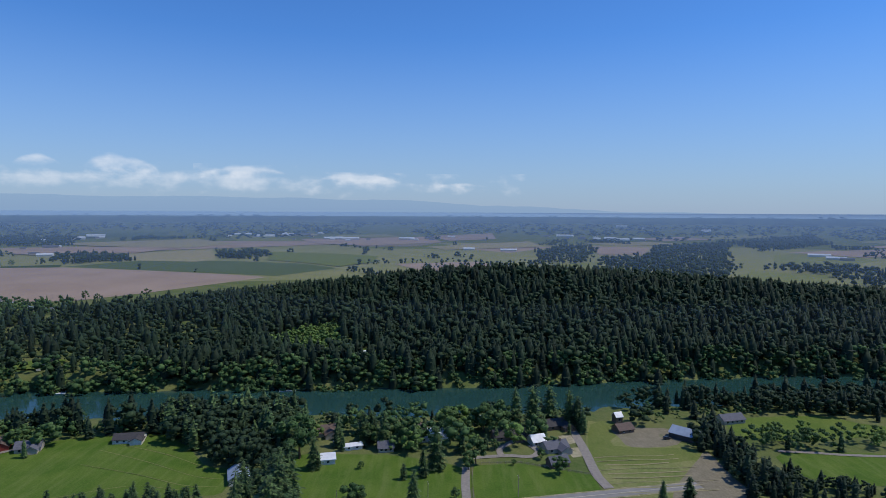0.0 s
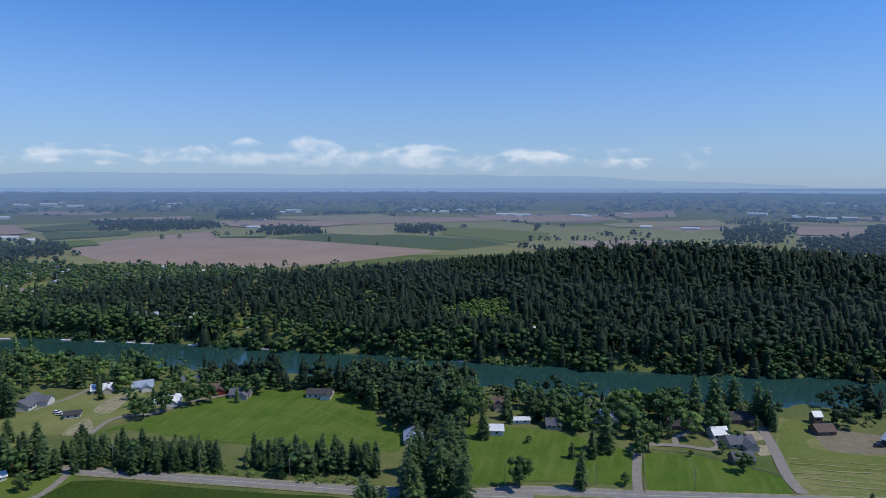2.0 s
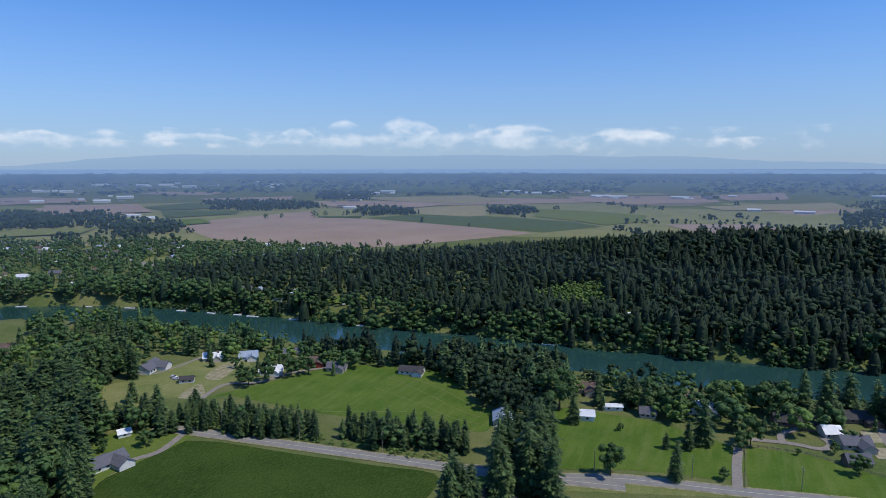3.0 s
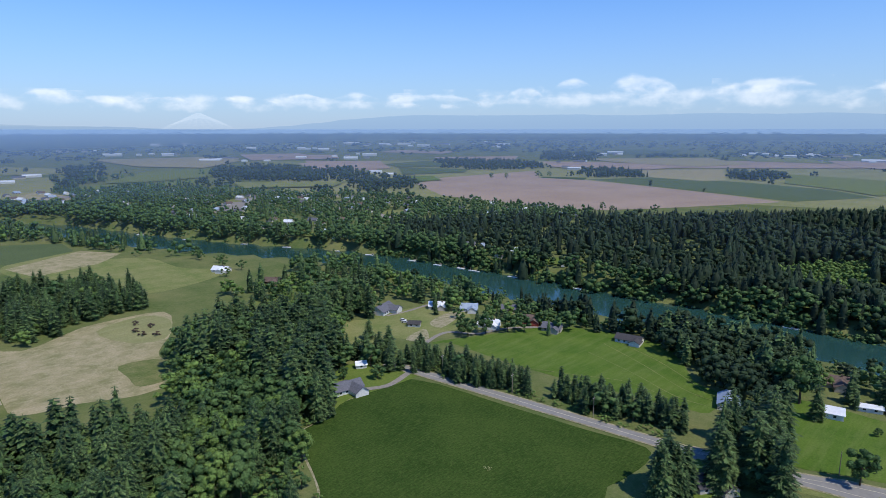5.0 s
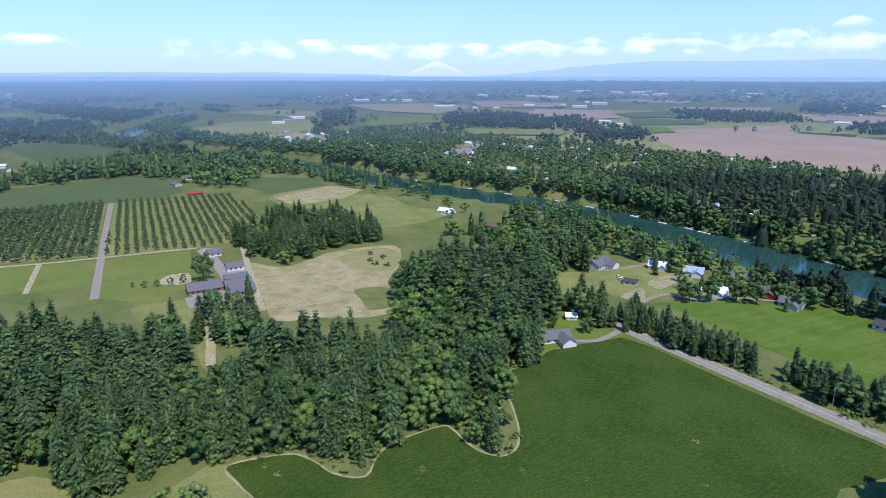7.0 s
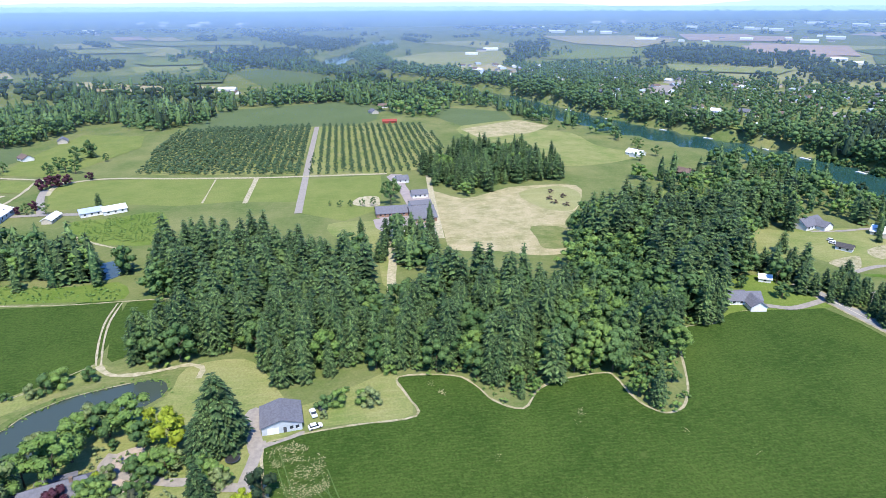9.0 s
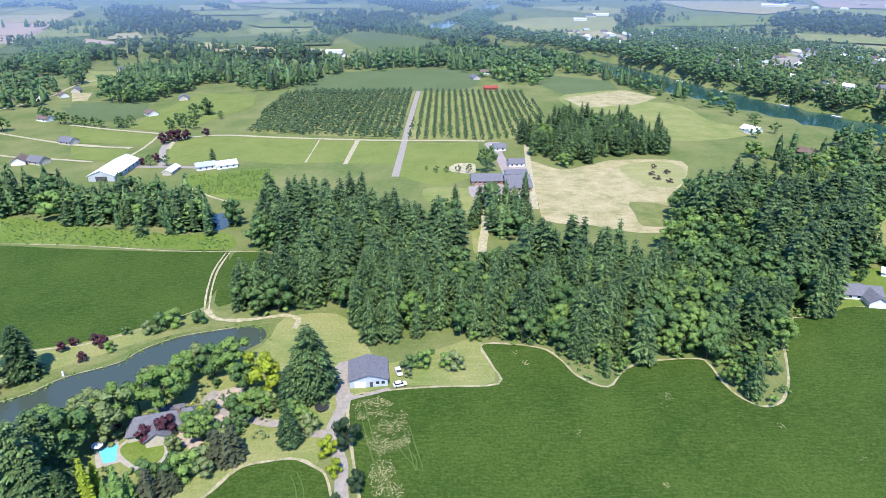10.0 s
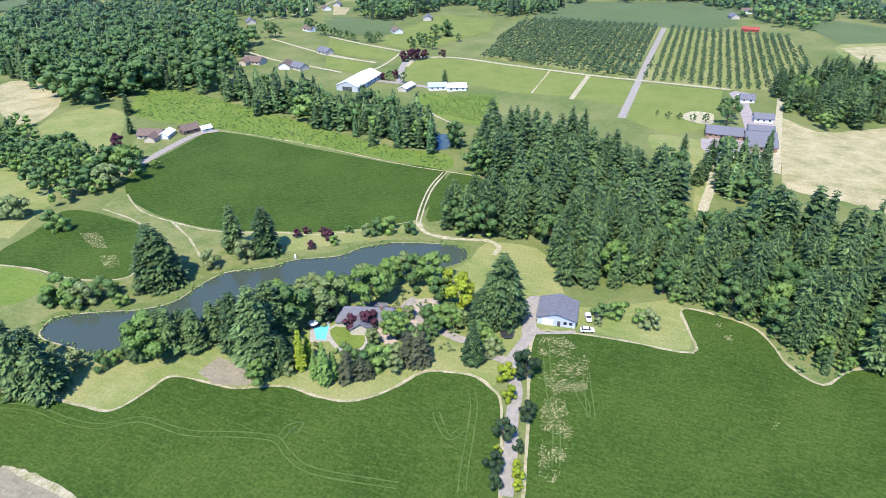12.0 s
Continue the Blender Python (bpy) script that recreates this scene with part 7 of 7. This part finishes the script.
house("shed", -58, 309, 7, 9, 3.2, 1.2, 14, M_WHITEROOF, M_WHITEWALL, "white-roofed shed with grey front", "shed", 1, big_door=True)
house("shed", -48, 326, 10, 4, 2.6, 0.8, 20, M_WHITEROOF, M_WHITEWALL, "long white shed beside the paddock", "shed", 2)
house("pavilion", -57, 333, 4, 4, 2.6, 2.4, 20, M_WHITEROOF, M_WHITEWALL, "small white tent-roofed pavilion", "pavilion", 1, hip=1.9)
# closed dark walls stand in for the shade inside an open front
house("barn", 138, 343, 17, 10, 3.8, 2.2, -44, M_BLUEROOF, M_DARKWALL, "barn with pale blue metal roof, its open front painted dark", "barn", 0, False, big_door=True)
house("house", 105, 355, 10, 8, 2.6, 2.0, 20, M_BROWNROOF, M_BROWNWALL, "small brown-roofed house on the dry lot", windows=2)
house("tower_house", 106, 370, 4.5, 4.5, 5.0, 1.6, 20, M_WHITEROOF, M_BROWNWALL, "narrow two-storey outbuilding with pale roof", "outbuilding", 1)
house("house", -76, 214, 14, 9, 3.0, 2.2, 60, M_DARKROOF, M_CREAMWALL, "dark-roofed house at the road corner", windows=3, wing=(3, 7, 6))
house("house", 175, 372, 15, 9, 3.0, 2.0, 15, M_SHINGLE, M_CREAMWALL, "grey-roofed house behind a hedge", windows=4)

RIVERSIDE = ((-68, 348, 17, 10, 20, M_BROWNROOF, M_CREAMWALL), (-30, 324, 8, 6, 10, M_SHINGLE, M_CREAMWALL), (-8, 343, 16, 12, 25, M_WHITEROOF, M_WHITEWALL),
             (-15, 352, 12, 8, 25, M_BROWNROOF, M_CREAMWALL), (38, 343, 20, 8, 12, M_DARKROOF, M_BROWNWALL), (24, 366, 7, 6, 15, M_BLUEROOF, M_WHITEWALL),
             (52, 335, 8, 8, 20, M_WHITEROOF, M_WHITEWALL), (68, 362, 17, 10, 18, M_DARKROOF, M_BROWNWALL), (60, 326, 13, 9, 20, M_SHINGLE, M_CREAMWALL),
             (58, 305, 10, 6, 20, M_SHINGLE, M_BROWNWALL), (-252, 300, 14, 8, 30, M_WHITEROOF, M_WHITEWALL), (-286, 318, 12, 9, 40, M_BLUEROOF, M_WHITEWALL),
             (-305, 306, 13, 7, 40, M_WHITEROOF, M_CREAMWALL), (-264, 335, 10, 8, 40, M_SHINGLE, M_WHITEWALL), (-238, 326, 13, 9, 30, M_BROWNROOF, M_REDWALL),
             (-218, 322, 12, 8, 20, M_SHINGLE, M_CREAMWALL), (-527, 252, 15, 9, 30, M_WHITEROOF, M_WHITEWALL),
             (-455, 262, 14, 9, 30, M_BROWNROOF, M_BROWNWALL), (-395, 268, 10, 7, 30, M_SHINGLE, M_CREAMWALL))
for x, y, ln, dp, turn, roof, walls in RIVERSIDE:
    tone = {M_BROWNROOF: "brown", M_SHINGLE: "grey", M_WHITEROOF: "white", M_DARKROOF: "dark", M_BLUEROOF: "blue-grey"}[roof]
    house("house", x, y, ln, dp, 2.9, 2.1, turn, roof, walls, tone + "-roofed house among trees by the river", windows=3, chimney=ln > 12, wing=(ln * 0.2, dp * 0.8, dp * 0.7) if ln > 11 else None, group="riverside houses")

# far houses: patterns and their copies
FAR_KINDS = [house("house", -470, 520, 13, 9, 3.0, 2.2, 20, r, w, t + "-roofed house among trees across the river", windows=2, group="town houses")
             for r, w, t in ((M_SHINGLE, M_CREAMWALL, "grey"), (M_BROWNROOF, M_WHITEWALL, "brown"), (M_WHITEROOF, M_WHITEWALL, "white"), (M_BLUEROOF, M_CREAMWALL, "blue-grey"))]
rng = np.random.default_rng(77)
spots = scatter(TOWN, 36, 78, 0.6)
spots = np.concatenate([spots, np.array([(-390, 478), (-430, 474), (-475, 466), (-520, 455), (-320, 492), (-72, 532), (-380, 520), (-450, 500)] + BANK_HOUSES)])
for i, (x, y) in enumerate(spots):
    q = i % 4
    m = pose(x, y, float(height(x, y)), 0, 0, 20 + 90 * (i % 2) + rng.uniform(-15, 15))
    if i < 4:
        FAR_KINDS[i].matrix_basis = m
    else:
        copy_thing(FAR_KINDS[q], m)

HALL = house("hall", -900, -560, 34, 16, 5, 2, 20, M_WHITEROOF, M_WHITEWALL, "long white hall on the plain", "hall", 0, False, group="far halls")
HALL_B = house("hall", -870, -520, 26, 14, 5, 2, 20, M_SHINGLE, M_CREAMWALL, "long grey hall on the plain", "hall", 0, False, group="far halls")
HALLS_NORTH = [(-3012, 1945), (-2881, 2001), (-3186, 2423), (-3015, 2398), (-2996, 2534), (-2938, 2644), (-2740, 2625), (-2741, 2802), (-2338, 1507), (-2166, 1643), (-2330, 1878), (-2593, 3031), (-2448, 3013), (-1437, 1180), (-1336, 1142), (-1158, 1757), (-1100, 1716), (-1555, 2657), (-1576, 2823), (-1311, 2077), (-996, 3097), (-850, 2979), (-770, 3090), (-699, 3151), (-500, 2837), (-417, 2798), (-165, 2825), (-63, 2885), (88, 2096), (216, 2045)]
HALLS_WEST = [(612, 3121), (655, 2933), (777, 2890), (804, 2800), (895, 2847), (595, 1569), (430, 1542), (1119, 1846), (1099, 1734), (1104, 1693), (1121, 3911), (2168, 6716), (1478, 3496), (-1911, 385), (-1962, 424), (-1780, 332), (-2417, 1135), (-2497, 1251), (-3186, 1738), (-2944, 1182), (-3073, 987), (-3478, 893), (-3705, 1423), (-3670, 1583), (-3932, -824), (-3726, -752), (-3724, -838), (-3858, -591), (-3913, -1038), (-3835, -1319), (-3295, -1217), (-3804, -80), (-1069, -199), (-871, -449), (-856, -400)]
for k, (x, y) in enumerate(HALLS_NORTH + HALLS_WEST):
    r, az = math.hypot(x, y), math.degrees(math.atan2(-x, y))
    m = pose(x, y, float(height(x, y)), 0, 0, az + rng.uniform(-14, 14))
    if r > 4750:
        continue
    big = min(1.0, max(0.0, (r - 1500) / 1300))
    copy_thing((HALL, HALL, HALL, HALL_B)[k % 4], m @ Matrix.Diagonal((0.8 + big * rng.uniform(0.4, 1.8), 0.9 + 0.5 * big, 0.8 + 1.0 * big, 1.0)))
    for j in range(2 if r > 2300 else 0):
        x2, y2 = x + rng.normal(0, 90), y + rng.normal(0, 90)
        if math.hypot(x2, y2) < 4750:
            m = pose(x2, y2, float(height(x2, y2)), 0, 0, az + rng.uniform(-30, 30))
            copy_thing((HALL, HALL_B)[(j + k) % 2], m @ Matrix.Diagonal((rng.uniform(0.5, 1.1), 1.0, 1.2, 1.0)))
FARMS = [(-866, -455), (-862, -400), (-1024, -194), (-1023, -176), (-613, -617), (-847, 41), (-801, 26), (-793, -601), (-651, -469), (-661, -438), (-571, -453), (-561, -372), (-706, -426), (-677, -424), (-480, -304), (-860, -449), (-843, -412), (-865, -398), (-663, -286), (-586, -286), (-425, -294), (-425, -307)]
for k, (x, y) in enumerate(FARMS):
    copy_thing(FAR_KINDS[k % 2], pose(x, y, float(height(x, y)), 0, 0, 20 + 25 * (k % 3)))
house("barn", -728, 42, 16, 6, 3.0, 1.4, 92, M_REDWALL, M_REDWALL, "long red-roofed shed behind the orchard", "barn", 0, False)


def prism(bm, profile, y0, y1):
    """A side outline (x, z) drawn across the width."""
    a = [bm.verts.new((x, y0, z)) for x, z in profile]
    b = [bm.verts.new((x, y1, z)) for x, z in profile]
    bm.faces.new(a)
    bm.faces.new(b[::-1])
    n = len(a)
    for i in range(n):
        bm.faces.new((a[i], a[(i + 1) % n], b[(i + 1) % n], b[i]))
    return bm


def car(x, y, turn, paint, label):
    top = new("car")
    top.matrix_basis = pose(x, y, 0.3, 0, 0, turn)
    part("body", prism(bmesh.new(), ((-2.2, 0.35), (2.2, 0.35), (2.25, 0.8), (1.2, 0.95), (-2.1, 0.95)), -0.88, 0.88), paint, top)
    part("cabin", prism(bmesh.new(), ((-1.8, 0.95), (1.1, 0.95), (0.4, 1.5), (-1.5, 1.5)), -0.78, 0.78), M_GLASS, top)
    part("cabin_roof", block(bmesh.new(), -1.5, 0.4, -0.8, 0.8, 1.48, 1.54), paint, top)
    for u in (-1.35, 1.4):
        for s in (-0.8, 0.8):
            bm = bmesh.new()
            bmesh.ops.create_cone(bm, segments=12, radius1=0.34, radius2=0.34, depth=0.22, cap_ends=True)
            bmesh.ops.transform(bm, matrix=Matrix.Translation((u, s, 0.3)) @ Matrix.Rotation(radians(90), 4, "X"), verts=bm.verts[:])
            part("wheel", bm, M_RUBBER, top)
    return tagged(top, label, "car")


car(-177, -15.5, 20, M_PAINT_W, "white car parked beside the workshop")
car(-178, -12.5, 20, M_PAINT_D, "dark car parked beside the workshop")
car(-170, -14.5, 110, M_PAINT_W, "white car on the grass beside the workshop")
car(-352, 27, 60, M_PAINT_W, "white van in the school yard")
car(-474, 31, 10, M_PAINT_W, "white car parked by the school drive")
car(-404, 46, 100, M_PAINT_W, "white car between school buildings")
car(162, 330, 70, M_PAINT_W, "white truck parked beside the hedge")
car(165, 322, 70, M_PAINT_W, "white truck parked beside the hedge")
car(126, 342, 10, M_PAINT_D, "dark car in front of the barn")
car(-300, 268, 20, M_PAINT_W, "white car in the meadow beside a shed")
car(-296, 266, 25, M_PAINT_W, "white car in the meadow beside a shed")

trampoline = new("trampoline")
trampoline.matrix_basis = pose(-158, -38, 0.2)
for nm, r, z, d, m in (("mat", 1.9, 0.75, 0.04, M_RUBBER), ("rim", 2.2, 0.72, 0.05, M_PAINT_D)):
    bm = bmesh.new()
    bmesh.ops.create_cone(bm, segments=20, radius1=r, radius2=r, depth=d, cap_ends=True)
    bmesh.ops.translate(bm, verts=bm.verts[:], vec=(0, 0, z))
    part(nm, bm, m, trampoline)
for k in range(4):
    part("leg", block(bmesh.new(), 2 * math.cos(k * 1.57) - 0.05, 2 * math.cos(k * 1.57) + 0.05, 2 * math.sin(k * 1.57) - 0.05, 2 * math.sin(k * 1.57) + 0.05, -0.05, 0.7), M_PAINT_D, trampoline)
tagged(trampoline, "round black trampoline on the lawn", "trampoline")


def dock(x, y, turn, ln, label="pale floating dock on the river"):
    top = new("dock")
    top.matrix_basis = pose(x, y, WATER_Z, 0, 0, turn)
    part("deck", block(bmesh.new(), -ln / 2, ln / 2, -1.5, 1.5, 0.15, 0.5), M_PAINT_W, top)
    for s in (-1, 1):
        part("float", block(bmesh.new(), -ln / 2 + 0.3, ln / 2 - 0.3, s * 1.1 - 0.3, s * 1.1 + 0.3, -0.3, 0.15), M_PAINT_D, top)
        part("pile", block(bmesh.new(), s * ln * 0.45 - 0.12, s * ln * 0.45 + 0.12, 1.5, 1.74, -2, 2.2), M_WOOD, top)
    part("gangway", block(bmesh.new(), -0.6, 0.6, 1.5, 9, 0.4, 0.55), M_WOOD, top)
    return tagged(top, label, "dock", "river docks")


for x, y, turn, ln in ((-118, 467, 4, 12), (-286, 457, 4, 9), (-340, 455, 6, 7), (-352, 452, 6, 10), (-395, 446, 8, 12), (-412, 445, 8, 8), (-440, 440, 8, 9), (-474, 436, 10, 9),
                       (-530, 424, 16, 10), (-575, 412, 22, 9), (-635, 385, 28, 10), (-690, 360, 26, 9), (-770, 325, 22, 10), (-850, 298, 20, 10)):
    dock(x, y, turn, ln)


def pole(x, y, turn):
    top = new("utility_pole")
    top.matrix_basis = pose(x, y, 0, 0, 0, turn)
    bm = bmesh.new()
    bmesh.ops.create_cone(bm, segments=8, radius1=0.17, radius2=0.11, depth=10.5, cap_ends=True)
    bmesh.ops.translate(bm, verts=bm.verts[:], vec=(0, 0, 5.0))
    part("post", bm, M_WOOD, top)
    part("crossarm", block(bmesh.new(), -1.2, 1.2, -0.07, 0.07, 9.3, 9.45), M_WOOD, top)
    for u in (-1.05, 0, 1.05):
        part("insulator", block(bmesh.new(), u - 0.06, u + 0.06, -0.06, 0.06, 9.45, 9.7), M_PAINT_W, top)
    return tagged(top, "weathered wooden utility pole beside the road", "utility pole", "utility poles")


for x, y in ((-218, 222), (-176, 227.5), (-134, 232), (-44, 254), (-6, 263), (34, 270)):
    pole(x, y, 100)


def fence(line, gap, label, height_m=1.2):
    """Posts and rails along a line."""
    top = new("fence")
    post = block(bmesh.new(), -0.07, 0.07, -0.07, 0.07, -0.1, height_m)
    me = bpy.data.meshes.new("post")
    post.to_mesh(me)
    post.free()
    me.materials.append(M_WOOD)
    for (ax, ay), (bx, by) in zip(line, line[1:]):
        d = math.hypot(bx - ax, by - ay)
        n = max(1, round(d / gap))
        for k in range(n):
            o = new("post", me)
            o.parent = top
            o.matrix_basis = pose(ax + (bx - ax) * k / n, ay + (by - ay) * k / n, 0.2)
        for z in (0.5, 0.95):
            bm = block(bmesh.new(), 0, d, -0.03, 0.03, z, z + 0.12)
            bmesh.ops.transform(bm, matrix=pose(ax, ay, 0.2, 0, 0, math.degrees(math.atan2(by - ay, bx - ax))), verts=bm.verts[:])
            part("rail", bm, M_WOOD, top)
    return tagged(top, label, "fence")


fence([(16, 306), (40, 307), (73, 293)], 4, "weathered wooden paddock fence")
fence([(14, 263), (15, 303)], 4, "weathered wooden paddock fence beside the lane")



parasol = new("parasol")
parasol.matrix_basis = pose(-138, -98, 0.2)
part("pole", block(bmesh.new(), -0.04, 0.04, -0.04, 0.04, 0, 2.5), M_WOOD, parasol)
part("base", block(bmesh.new(), -0.35, 0.35, -0.35, 0.35, 0, 0.1), M_GRAVEL, parasol)
bm = bmesh.new()
bmesh.ops.create_cone(bm, segments=8, radius1=1.7, radius2=0.05, depth=0.7, cap_ends=False)
bmesh.ops.solidify(bm, geom=bm.faces[:], thickness=0.03)
bmesh.ops.translate(bm, verts=bm.verts[:], vec=(0, 0, 2.35))
part("canopy", bm, M_PAINT_W, parasol)
tagged(parasol, "open white parasol beside the swimming pool", "parasol")

outlet = new("pond_outlet")
outlet.matrix_basis = pose(-173.2, -128.8, 0.1, 0, 0, 20)
part("post", block(bmesh.new(), -0.25, 0.25, -0.25, 0.25, -0.1, 1.9), M_PAINT_W, outlet)
part("footing", block(bmesh.new(), -0.9, 0.9, -0.6, 0.6, -0.1, 0.35), M_GRAVEL, outlet)
tagged(outlet, "pale outlet post at the pond's edge", "pond outlet")
